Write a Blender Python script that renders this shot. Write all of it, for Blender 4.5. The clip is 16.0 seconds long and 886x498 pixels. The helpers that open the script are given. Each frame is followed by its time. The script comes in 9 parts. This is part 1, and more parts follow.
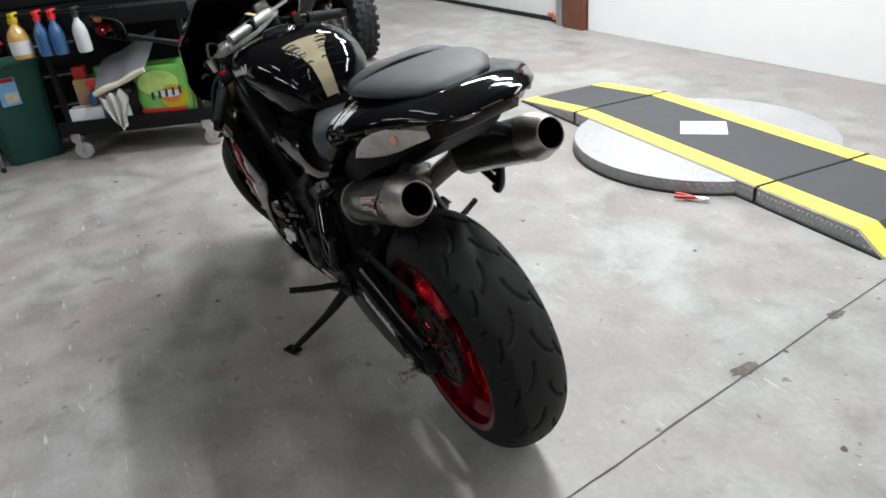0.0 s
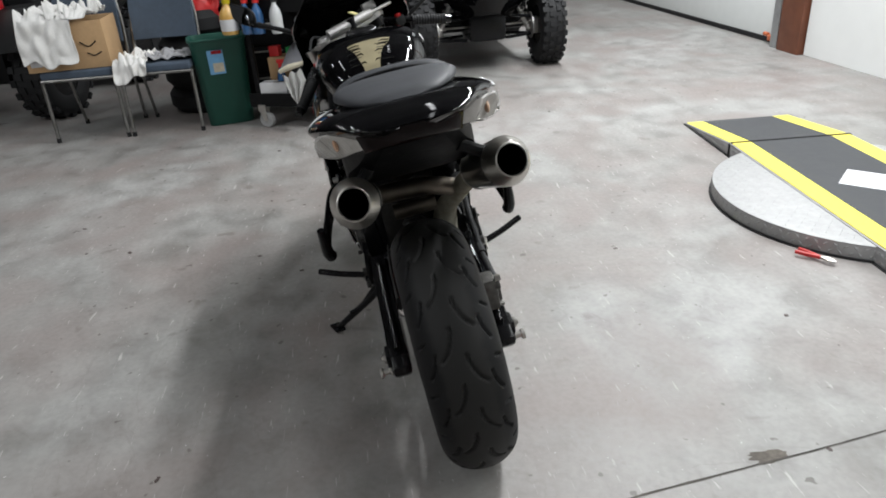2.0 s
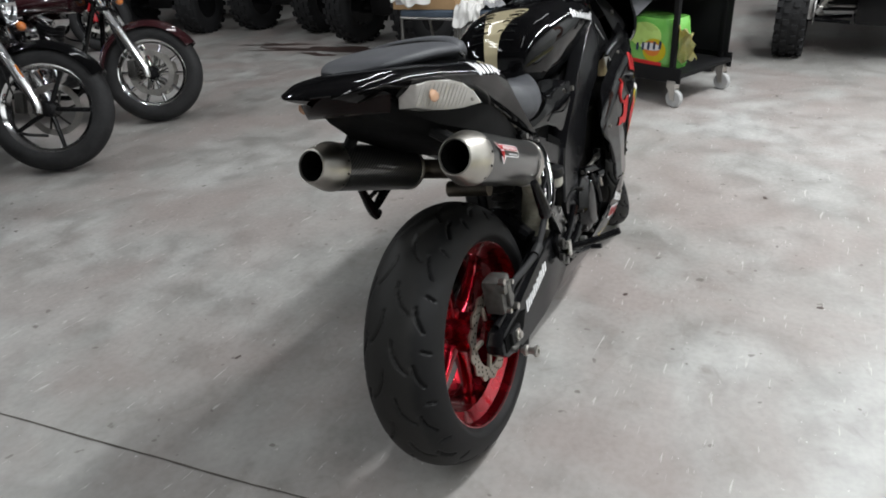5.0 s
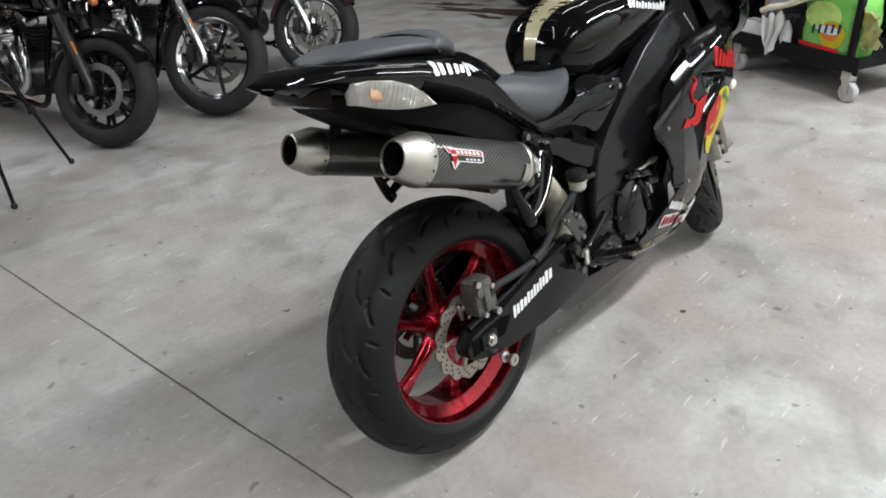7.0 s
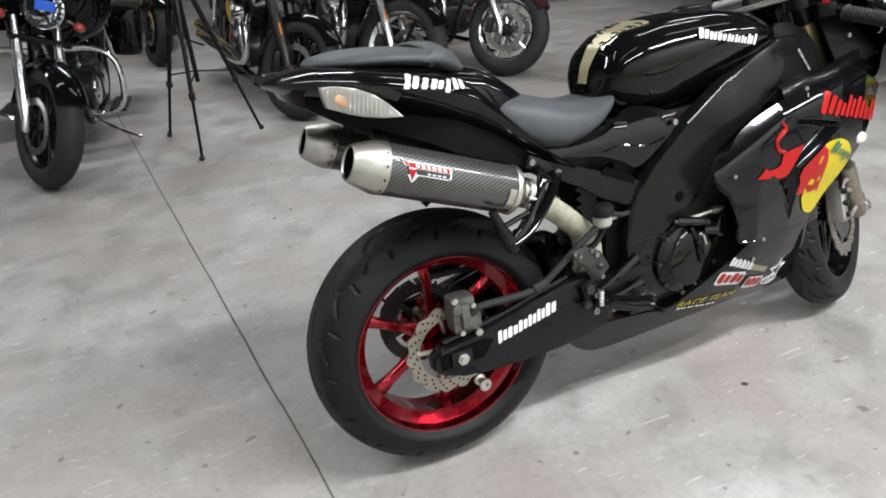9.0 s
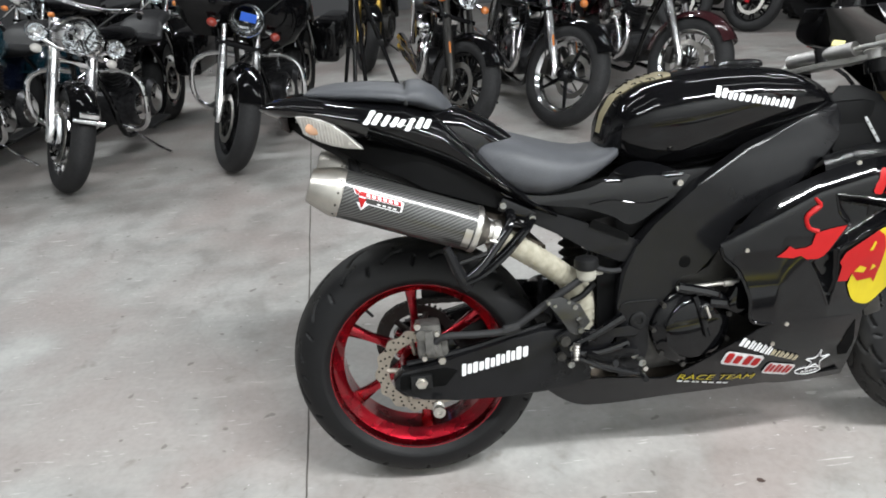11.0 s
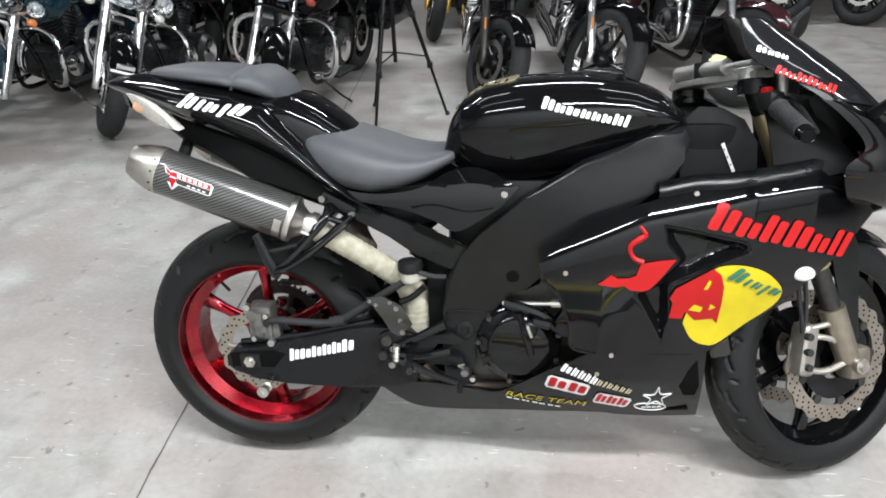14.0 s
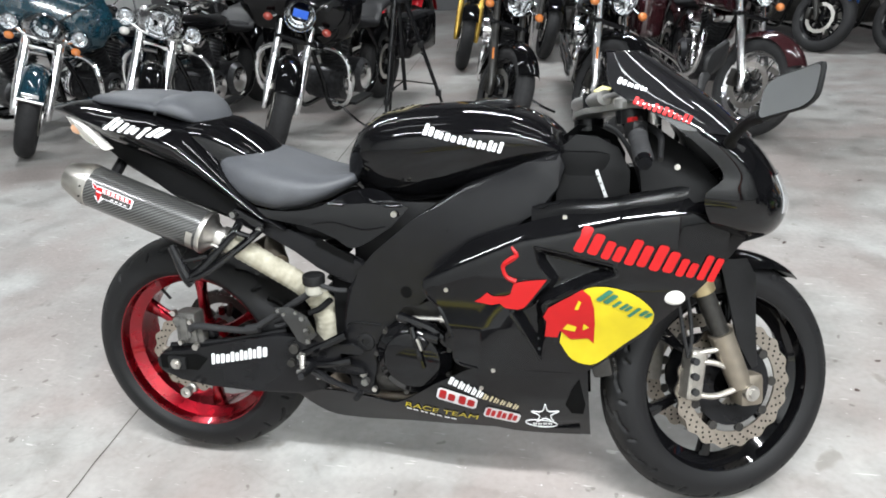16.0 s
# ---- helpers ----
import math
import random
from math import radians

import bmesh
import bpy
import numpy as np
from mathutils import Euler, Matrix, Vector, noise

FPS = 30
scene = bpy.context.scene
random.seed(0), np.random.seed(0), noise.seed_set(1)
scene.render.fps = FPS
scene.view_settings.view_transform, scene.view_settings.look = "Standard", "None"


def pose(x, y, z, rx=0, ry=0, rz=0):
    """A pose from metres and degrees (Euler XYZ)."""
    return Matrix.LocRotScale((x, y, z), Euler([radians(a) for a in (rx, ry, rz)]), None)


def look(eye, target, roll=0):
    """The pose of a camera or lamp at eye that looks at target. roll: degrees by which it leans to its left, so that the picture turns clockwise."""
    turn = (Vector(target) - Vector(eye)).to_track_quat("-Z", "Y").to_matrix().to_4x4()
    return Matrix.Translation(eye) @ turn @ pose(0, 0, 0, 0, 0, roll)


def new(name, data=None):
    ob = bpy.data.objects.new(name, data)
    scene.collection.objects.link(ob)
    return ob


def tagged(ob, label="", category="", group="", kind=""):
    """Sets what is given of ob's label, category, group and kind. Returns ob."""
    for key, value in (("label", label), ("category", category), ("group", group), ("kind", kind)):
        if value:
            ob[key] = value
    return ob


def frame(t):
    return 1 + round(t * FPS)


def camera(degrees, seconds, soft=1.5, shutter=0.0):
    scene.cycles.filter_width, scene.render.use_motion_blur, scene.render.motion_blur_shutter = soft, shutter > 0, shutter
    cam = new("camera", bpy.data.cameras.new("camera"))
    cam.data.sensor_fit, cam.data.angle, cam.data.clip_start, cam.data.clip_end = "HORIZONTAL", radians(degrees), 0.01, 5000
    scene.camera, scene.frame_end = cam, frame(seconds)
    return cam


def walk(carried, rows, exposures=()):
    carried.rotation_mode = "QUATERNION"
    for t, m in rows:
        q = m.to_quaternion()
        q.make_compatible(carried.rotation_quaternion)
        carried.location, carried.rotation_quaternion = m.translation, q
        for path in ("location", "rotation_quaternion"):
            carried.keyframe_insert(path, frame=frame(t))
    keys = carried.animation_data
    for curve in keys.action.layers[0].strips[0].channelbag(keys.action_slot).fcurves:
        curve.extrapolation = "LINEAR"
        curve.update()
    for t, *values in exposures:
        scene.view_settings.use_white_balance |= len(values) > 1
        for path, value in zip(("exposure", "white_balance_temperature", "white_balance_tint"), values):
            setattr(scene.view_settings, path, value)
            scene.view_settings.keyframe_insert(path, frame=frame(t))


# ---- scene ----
cam = camera(66.0, 16.0, 1.8)
PATH = [
    (0, (-1.211, 0.662, 1.263), (0.392, -0.096, 0.337), -5.6),
    (0.5, (-1.231, 0.541, 1.254), (0.431, -0.076, 0.329), -4.7),
    (1, (-1.246, 0.418, 1.259), (0.465, -0.076, 0.347), -3.7),
    (1.5, (-1.31, 0.283, 1.262), (0.444, -0.072, 0.369), -4.1),
    (2, (-1.376, 0.177, 1.259), (0.409, -0.008, 0.376), -4.0),
    (2.5, (-1.37, 0.071, 1.25), (0.424, 0.041, 0.365), -4.0),
    (3, (-1.361, -0.046, 1.249), (0.42, 0.096, 0.35), -4.4),
    (3.5, (-1.38, -0.192, 1.254), (0.378, 0.139, 0.361), -4.6),
    (4, (-1.345, -0.294, 1.242), (0.382, 0.173, 0.347), -4.7),
    (4.2, (-1.316, -0.364, 1.229), (0.387, 0.19, 0.338), -4.8),
    (6.3, (-0.953, -0.843, 1.261), (0.355, 0.299, 0.269), -3.5),
    (6.5, (-0.939, -0.841, 1.257), (0.363, 0.307, 0.263), -4.1),
    (7, (-0.849, -0.978, 1.274), (0.314, 0.315, 0.287), -5.0),
    (7.5, (-0.763, -1.057, 1.263), (0.284, 0.351, 0.304), -5.1),
    (8, (-0.625, -1.093, 1.263), (0.297, 0.413, 0.324), -4.7),
    (8.5, (-0.528, -1.165, 1.262), (0.256, 0.422, 0.33), -4.6),
    (9, (-0.427, -1.254, 1.266), (0.206, 0.392, 0.323), -4.2),
    (9.2, (-0.379, -1.283, 1.261), (0.178, 0.399, 0.333), -4.8),
    (11.3, (0.149, -1.419, 1.302), (0.138, 0.381, 0.429), -3.9),
    (11.5, (0.184, -1.41, 1.306), (0.157, 0.378, 0.412), -3.6),
    (12, (0.267, -1.371, 1.315), (0.192, 0.408, 0.404), -2.5),
    (12.5, (0.377, -1.378, 1.312), (0.239, 0.388, 0.383), -2.2),
    (13, (0.511, -1.424, 1.306), (0.313, 0.34, 0.384), -1.8),
    (13.5, (0.622, -1.4, 1.306), (0.376, 0.356, 0.382), -2.7),
    (14, (0.715, -1.351, 1.312), (0.421, 0.393, 0.379), -2.5),
    (14.5, (0.83, -1.363, 1.319), (0.463, 0.371, 0.392), -3.4),
    (15, (0.948, -1.408, 1.339), (0.516, 0.324, 0.435), -4.0),
    (15.5, (1.031, -1.402, 1.323), (0.586, 0.34, 0.447), -3.9),
    (16, (1.094, -1.371, 1.32), (0.623, 0.374, 0.462), -3.3),
]
walk(cam, [(t, look(eye, target, roll)) for t, eye, target, roll in PATH],
     [(0.0, 0.27, 6450, 10), (2.0, 0.09, 6500, 10), (3.5, 0.10, 6500, 10), (7.0, 0.40, 6500, 9), (9.0, 0.60, 6500, 9), (12.5, 0.79, 6490, 9), (16.0, 1.04, 6420, 9)])

# ---- world and lights ----
world = bpy.data.worlds.new("world")
world.use_nodes = True
world.node_tree.nodes["Background"].inputs[0].default_value = (0.6, 0.63, 0.68, 1)
world.node_tree.nodes["Background"].inputs[1].default_value = 0.15
scene.world = world
scene.view_settings.exposure = 0.0
CEIL = 4.2
# strip lights under the ceiling: x, y, length, watts
STRIPS = [(4.2, -2.3, 2.4, 122), (1.7, -1.75, 2.4, 195), (-1.6, -1.9, 2.4, 62), (7.4, -2.2, 2.4, 70),
          (2.8, 0.1, 2.4, 5), (-1.4, 0.1, 2.4, 4),
          (2.6, 2.4, 2.4, 14), (-1.8, 2.4, 2.4, 12), (0.6, 5.4, 2.4, 95), (-3.6, 4.6, 2.4, 85), (5.4, 4.4, 2.4, 24)]


# ---- materials ----
MATS = {}


def mat(name, col, rough=0.5, metal=0.0, grain=0.0, scale=40.0, bump=0.0, coat=0.0, col2=None, detail=6.0, rough2=None, spec=None, trans=0.0):
    """Noise mixes col and col2 at two scales and moves the roughness and a fine bump."""
    if name in MATS:
        return MATS[name]
    m = bpy.data.materials.new(name)
    m.use_nodes = True
    nt = m.node_tree
    b = nt.nodes["Principled BSDF"]
    b.inputs["Base Color"].default_value = (*col, 1)
    b.inputs["Roughness"].default_value = rough
    b.inputs["Metallic"].default_value = metal
    b.inputs["Coat Weight"].default_value = coat
    b.inputs["Coat Roughness"].default_value = 0.03
    b.inputs["Transmission Weight"].default_value = trans
    if spec is not None:
        b.inputs["Specular IOR Level"].default_value = spec
    if grain or bump or col2:
        tc = nt.nodes.new("ShaderNodeTexCoord")
        n1 = nt.nodes.new("ShaderNodeTexNoise")
        n1.inputs["Scale"].default_value, n1.inputs["Detail"].default_value = scale, detail
        n2 = nt.nodes.new("ShaderNodeTexNoise")
        n2.inputs["Scale"].default_value, n2.inputs["Detail"].default_value = scale / 9.0, 4.0
        for n in (n1, n2):
            nt.links.new(tc.outputs["Object"], n.inputs["Vector"])
        mix = nt.nodes.new("ShaderNodeMath")
        mix.operation = "MULTIPLY_ADD"
        mix.inputs[1].default_value, mix.inputs[2].default_value = 0.5, 0.0
        add = nt.nodes.new("ShaderNodeMath")
        add.operation = "MULTIPLY_ADD"
        add.inputs[1].default_value = 0.5
        nt.links.new(n1.outputs["Fac"], mix.inputs[0])
        nt.links.new(n2.outputs["Fac"], add.inputs[0])
        nt.links.new(mix.outputs[0], add.inputs[2])
        ramp = nt.nodes.new("ShaderNodeMapRange")
        ramp.inputs["From Min"].default_value, ramp.inputs["From Max"].default_value = 0.32, 0.68
        nt.links.new(add.outputs[0], ramp.inputs["Value"])
        if grain or col2:
            c2 = col2 or tuple(min(1, c * (1 + grain)) for c in col)
            c1 = col if col2 else tuple(c * (1 - grain) for c in col)
            mx = nt.nodes.new("ShaderNodeMix")
            mx.data_type = "RGBA"
            mx.inputs["A"].default_value, mx.inputs["B"].default_value = (*c1, 1), (*c2, 1)
            nt.links.new(ramp.outputs[0], mx.inputs["Factor"])
            nt.links.new(mx.outputs["Result"], b.inputs["Base Color"])
        mr = nt.nodes.new("ShaderNodeMapRange")
        mr.inputs["To Min"].default_value = rough
        mr.inputs["To Max"].default_value = rough2 if rough2 is not None else min(1, rough * 1.25)
        nt.links.new(ramp.outputs[0], mr.inputs["Value"])
        nt.links.new(mr.outputs[0], b.inputs["Roughness"])
        if bump:
            bp = nt.nodes.new("ShaderNodeBump")
            bp.inputs["Strength"].default_value, bp.inputs["Distance"].default_value = 1.0, bump
            nt.links.new(n1.outputs["Fac"], bp.inputs["Height"])
            nt.links.new(bp.outputs[0], b.inputs["Normal"])
    MATS[name] = m
    return m


def concrete():
    m = bpy.data.materials.new("concrete_floor")
    m.use_nodes = True
    nt = m.node_tree
    b = nt.nodes["Principled BSDF"]
    tc = nt.nodes.new("ShaderNodeTexCoord")

    def tex(scale, detail, dist=0.0):
        n = nt.nodes.new("ShaderNodeTexNoise")
        n.inputs["Scale"].default_value, n.inputs["Detail"].default_value, n.inputs["Distortion"].default_value = scale, detail, dist
        nt.links.new(tc.outputs["Object"], n.inputs["Vector"])
        return n

    def ramp(src, stops):
        r = nt.nodes.new("ShaderNodeValToRGB")
        while len(r.color_ramp.elements) < len(stops):
            r.color_ramp.elements.new(0.5)
        for e, (p, c) in zip(r.color_ramp.elements, stops):
            e.position, e.color = p, (*c, 1) if len(c) == 3 else c
        nt.links.new(src.outputs["Fac"], r.inputs["Fac"])
        return r

    def mixer(fac, a, c, kind="MIX", amount=None):
        x = nt.nodes.new("ShaderNodeMix")
        x.data_type, x.blend_type = "RGBA", kind
        if amount is not None:
            x.inputs["Factor"].default_value = amount
        else:
            nt.links.new(fac.outputs["Color"], x.inputs["Factor"])
        nt.links.new(a, x.inputs["A"])
        if isinstance(c, tuple):
            x.inputs["B"].default_value = (*c, 1)
        else:
            nt.links.new(c, x.inputs["B"])
        return x.outputs["Result"]

    def streaks(turn, sx, sy, detail):
        mp = nt.nodes.new("ShaderNodeMapping")
        mp.inputs["Rotation"].default_value = (0, 0, radians(turn))
        mp.inputs["Scale"].default_value = (sx, sy, 1)
        n = nt.nodes.new("ShaderNodeTexNoise")
        n.inputs["Scale"].default_value, n.inputs["Detail"].default_value, n.inputs["Distortion"].default_value = 1.0, detail, 0.6
        nt.links.new(tc.outputs["Object"], mp.inputs["Vector"])
        nt.links.new(mp.outputs[0], n.inputs["Vector"])
        return n

    big = tex(0.5, 5, 0.3)
    base = ramp(big, [(0.32, (0.214, 0.207, 0.197)), (0.52, (0.290, 0.285, 0.275)), (0.68, (0.342, 0.339, 0.331))])
    mid = tex(6.0, 11, 0.35)
    midr = ramp(mid, [(0.34, (0.70, 0.685, 0.67)), (0.5, (0.98, 0.977, 0.97)), (0.66, (1.15, 1.15, 1.145))])
    col = mixer(None, base.outputs["Color"], midr.outputs["Color"], "MULTIPLY", 0.82)
    sweep = streaks(-32, 1.1, 6.0, 6)
    sweepr = ramp(sweep, [(0.34, (0.84, 0.825, 0.81)), (0.52, (1.0, 1.0, 1.0)), (0.70, (1.07, 1.07, 1.07))])
    col = mixer(None, col, sweepr.outputs["Color"], "MULTIPLY", 0.6)
    tint = tex(1.7, 6, 0.4)
    tintr = ramp(tint, [(0.42, (0, 0, 0)), (0.64, (0.8, 0.8, 0.8))])
    col = mixer(tintr, col, (0.245, 0.210, 0.197))
    fine = tex(48, 6)
    finer = ramp(fine, [(0.3, (0.84, 0.84, 0.84)), (0.6, (1.05, 1.05, 1.05))])
    col = mixer(None, col, finer.outputs["Color"], "MULTIPLY", 0.55)
    spots = tex(7.5, 3, 0.4)
    spotr = ramp(spots, [(0.67, (0, 0, 0)), (0.74, (0.5, 0.5, 0.5))])
    col = mixer(spotr, col, (0.13, 0.115, 0.10))
    dots = tex(19, 2)
    dotr = ramp(dots, [(0.70, (0, 0, 0)), (0.73, (0.65, 0.65, 0.65))])
    col = mixer(dotr, col, (0.09, 0.08, 0.07))
    for turn, lim in ((-30, 0.685), (48, 0.70), (8, 0.705), (74, 0.71)):
        scr = streaks(turn, 9.0, 62.0, 3)
        scrr = ramp(scr, [(lim, (0, 0, 0)), (lim + 0.05, (0.6, 0.6, 0.6))])
        col = mixer(scrr, col, (0.50, 0.48, 0.46))
    vein = tex(0.9, 9, 0.5)
    veinr = ramp(vein, [(0.4965, (0, 0, 0)), (0.5, (0.16, 0.16, 0.16)), (0.5035, (0, 0, 0))])
    col = mixer(veinr, col, (0.13, 0.115, 0.10))
    speck = tex(70, 2)
    speckr = ramp(speck, [(0.735, (0, 0, 0)), (0.76, (0.7, 0.7, 0.7))])
    col = mixer(speckr, col, (0.62, 0.61, 0.59))
    nt.links.new(col, b.inputs["Base Color"])
    rr = ramp(mid, [(0.3, (0.42, 0.42, 0.42)), (0.7, (0.62, 0.62, 0.62))])
    nt.links.new(rr.outputs["Color"], b.inputs["Roughness"])
    bp = nt.nodes.new("ShaderNodeBump")
    bp.inputs["Strength"].default_value, bp.inputs["Distance"].default_value = 0.35, 0.002
    nt.links.new(fine.outputs["Fac"], bp.inputs["Height"])
    nt.links.new(bp.outputs[0], b.inputs["Normal"])
    return m


def carbon(name, dark=0.006, light=0.075, tow=0.0066, mapped=True):
    """Twill weave: diagonal bands broken by a small check, laid out in metres round the can."""
    m = bpy.data.materials.new(name)
    m.use_nodes = True
    nt = m.node_tree
    b = nt.nodes["Principled BSDF"]
    tc = nt.nodes.new("ShaderNodeTexCoord")
    mp = nt.nodes.new("ShaderNodeMapping")
    mp.inputs["Rotation"].default_value = (0.0, 0.0, radians(40)) if mapped else (0.0, radians(40), 0.0)
    w = nt.nodes.new("ShaderNodeTexWave")
    w.wave_profile = "SIN"
    w.inputs["Scale"].default_value = 0.314 / tow
    nt.links.new(tc.outputs["UV" if mapped else "Object"], mp.inputs["Vector"])
    nt.links.new(mp.outputs[0], w.inputs["Vector"])
    ch = nt.nodes.new("ShaderNodeTexChecker")
    ch.inputs["Scale"].default_value = 1.6 / tow
    nt.links.new(tc.outputs["UV" if mapped else "Object"], ch.inputs["Vector"])
    ad = nt.nodes.new("ShaderNodeMath")
    ad.operation = "MULTIPLY_ADD"
    ad.inputs[1].default_value = 0.30
    nt.links.new(ch.outputs["Fac"], ad.inputs[0])
    nt.links.new(w.outputs["Fac"], ad.inputs[2])
    r = nt.nodes.new("ShaderNodeValToRGB")
    r.color_ramp.elements[0].position, r.color_ramp.elements[0].color = 0.25, (dark, dark, dark, 1)
    r.color_ramp.elements[1].position, r.color_ramp.elements[1].color = 1.0, (light, light, light * 0.97, 1)
    nt.links.new(ad.outputs[0], r.inputs["Fac"])
    nt.links.new(r.outputs["Color"], b.inputs["Base Color"])
    b.inputs["Roughness"].default_value, b.inputs["Coat Weight"].default_value = 0.30, 0.7
    b.inputs["Metallic"].default_value = 0.25
    b.inputs["Coat Roughness"].default_value = 0.10
    return m


def tyre_mat(name, half, worn=0.6):
    """Rubber with a paler, scuffed band along the crown (the wheel's axle is y)."""
    m = bpy.data.materials.new(name)
    m.use_nodes = True
    nt = m.node_tree
    b = nt.nodes["Principled BSDF"]
    tc = nt.nodes.new("ShaderNodeTexCoord")
    sp = nt.nodes.new("ShaderNodeSeparateXYZ")
    nt.links.new(tc.outputs["Object"], sp.inputs[0])
    ab = nt.nodes.new("ShaderNodeMath")
    ab.operation = "ABSOLUTE"
    nt.links.new(sp.outputs["Y"], ab.inputs[0])
    n = nt.nodes.new("ShaderNodeTexNoise")
    n.inputs["Scale"].default_value, n.inputs["Detail"].default_value = 30, 6
    nt.links.new(tc.outputs["Object"], n.inputs["Vector"])
    wob = nt.nodes.new("ShaderNodeMath")
    wob.operation = "MULTIPLY_ADD"
    wob.inputs[1].default_value = half * 0.35
    nt.links.new(n.outputs["Fac"], wob.inputs[0])
    nt.links.new(ab.outputs[0], wob.inputs[2])
    mr = nt.nodes.new("ShaderNodeMapRange")
    mr.interpolation_type = "SMOOTHSTEP"
    mr.inputs["From Min"].default_value, mr.inputs["From Max"].default_value = half * 0.62, half * 0.84
    mr.inputs["To Min"].default_value, mr.inputs["To Max"].default_value = worn, 0.0
    nt.links.new(wob.outputs[0], mr.inputs["Value"])
    mx = nt.nodes.new("ShaderNodeMix")
    mx.data_type = "RGBA"
    mx.inputs["A"].default_value, mx.inputs["B"].default_value = (0.0045, 0.0045, 0.005, 1), (0.018, 0.0175, 0.0165, 1)
    nt.links.new(mr.outputs[0], mx.inputs["Factor"])
    nt.links.new(mx.outputs["Result"], b.inputs["Base Color"])
    b.inputs["Roughness"].default_value = 0.58
    b.inputs["Specular IOR Level"].default_value = 0.25
    bp = nt.nodes.new("ShaderNodeBump")
    bp.inputs["Strength"].default_value, bp.inputs["Distance"].default_value = 0.4, 0.0006
    n3 = nt.nodes.new("ShaderNodeTexNoise")
    n3.inputs["Scale"].default_value = 260
    nt.links.new(tc.outputs["Object"], n3.inputs["Vector"])
    nt.links.new(n3.outputs["Fac"], bp.inputs["Height"])
    nt.links.new(bp.outputs[0], b.inputs["Normal"])
    return m


CONCRETE = concrete()
GLOSS = mat("black_gloss_paint", (0.0025, 0.0025, 0.0029), 0.03, grain=0.3, scale=9, rough2=0.065, spec=0.31)
SATIN = mat("black_satin_metal", (0.0065, 0.0065, 0.0072), 0.17, grain=0.2, scale=30, rough2=0.26, spec=0.2)
PLASTIC = mat("black_plastic", (0.006, 0.006, 0.0064), 0.46, grain=0.35, scale=120, bump=0.0003, spec=0.2)
DARK = mat("dark_grimy_metal", (0.009, 0.0085, 0.008), 0.36, metal=0.3, col2=(0.034, 0.032, 0.029), scale=70, bump=0.0006)
VINYL = mat("seat_vinyl", (0.045, 0.047, 0.053), 0.5, grain=0.18, scale=300, bump=0.0004, rough2=0.62, spec=0.4)
CHROME = mat("chrome", (0.82, 0.82, 0.83), 0.05, metal=1.0, grain=0.05, scale=20, rough2=0.14)
STEEL = mat("brushed_steel", (0.52, 0.5, 0.47), 0.28, metal=1.0, grain=0.18, scale=90, rough2=0.42)
ROTOR = mat("worn_rotor_steel", (0.37, 0.33, 0.285), 0.34, metal=1.0, grain=0.2, scale=60, rough2=0.5)
GRIME = mat("grimy_cast_alloy", (0.055, 0.053, 0.05), 0.5, metal=0.5, col2=(0.16, 0.155, 0.145), scale=60, bump=0.0012)
ALU = mat("cast_aluminium", (0.48, 0.47, 0.46), 0.38, metal=1.0, grain=0.2, scale=80, bump=0.0004, rough2=0.55)
BOLT = mat("bolt_steel", (0.30, 0.30, 0.29), 0.28, metal=1.0, grain=0.3, scale=120, rough2=0.45)
TITAN = mat("titanium", (0.46, 0.44, 0.405), 0.30, metal=1.0, grain=0.22, scale=35, rough2=0.42)
FORKTAN = mat("champagne_anodised", (0.42, 0.34, 0.20), 0.35, metal=0.8, grain=0.15, scale=40)
WRAP = mat("cream_heat_wrap", (0.22, 0.20, 0.15), 0.85, col2=(0.42, 0.40, 0.325), scale=45, bump=0.002)
RED_RIM = mat("red_anodised", (0.26, 0.005, 0.013), 0.18, metal=0.95, grain=0.3, scale=25, coat=0.6, rough2=0.34)
RUBBER = mat("rubber", (0.011, 0.011, 0.012), 0.62, grain=0.4, scale=80, bump=0.0006, spec=0.35)
LENS = mat("clear_lens", (0.66, 0.64, 0.61), 0.12, col2=(0.48, 0.46, 0.43), scale=60, coat=1.0)
AMBER = mat("amber_lens", (0.62, 0.20, 0.05), 0.18, coat=1.0, grain=0.2, scale=50)
REDDEC = mat("red_vinyl", (0.31, 0.007, 0.008), 0.4, grain=0.08, scale=30, spec=0.2)
YELDEC = mat("yellow_vinyl", (0.44, 0.35, 0.013), 0.4, grain=0.08, scale=30, spec=0.2)
WHITEDEC = mat("white_vinyl", (0.60, 0.60, 0.61), 0.35, grain=0.05, scale=60)
GREENDEC = mat("green_vinyl", (0.01, 0.10, 0.06), 0.35, grain=0.1, scale=60)
# near-black: soot in the outlets, painted shade in holes and hollows
VOID = mat("soot_and_shade_black", (0.003, 0.003, 0.003), 0.9, grain=0.3, scale=60, spec=0.05)
WALLMAT = mat("white_painted_wall", (0.80, 0.81, 0.80), 0.55, grain=0.03, scale=6, bump=0.0015)
GOLD = mat("aged_gold_print", (0.40, 0.345, 0.215), 0.3, metal=0.3, grain=0.2, scale=14, coat=0.8)

# ---- mesh helpers ----


def thing(name, label, category, m=None, group="", kind=""):
    ob = new(name)
    ob.empty_display_size = 0.1
    if m is not None:
        ob.matrix_world = m
    return tagged(ob, label, category, group, kind)


def finish(name, bm, material, smooth=True, sharp=35):
    me = bpy.data.meshes.new(name)
    bmesh.ops.recalc_face_normals(bm, faces=bm.faces)
    bm.to_mesh(me)
    bm.free()
    if smooth:
        me.polygons.foreach_set("use_smooth", [True] * len(me.polygons))
        me.set_sharp_from_angle(angle=radians(sharp))
    me.materials.append(material)
    return me


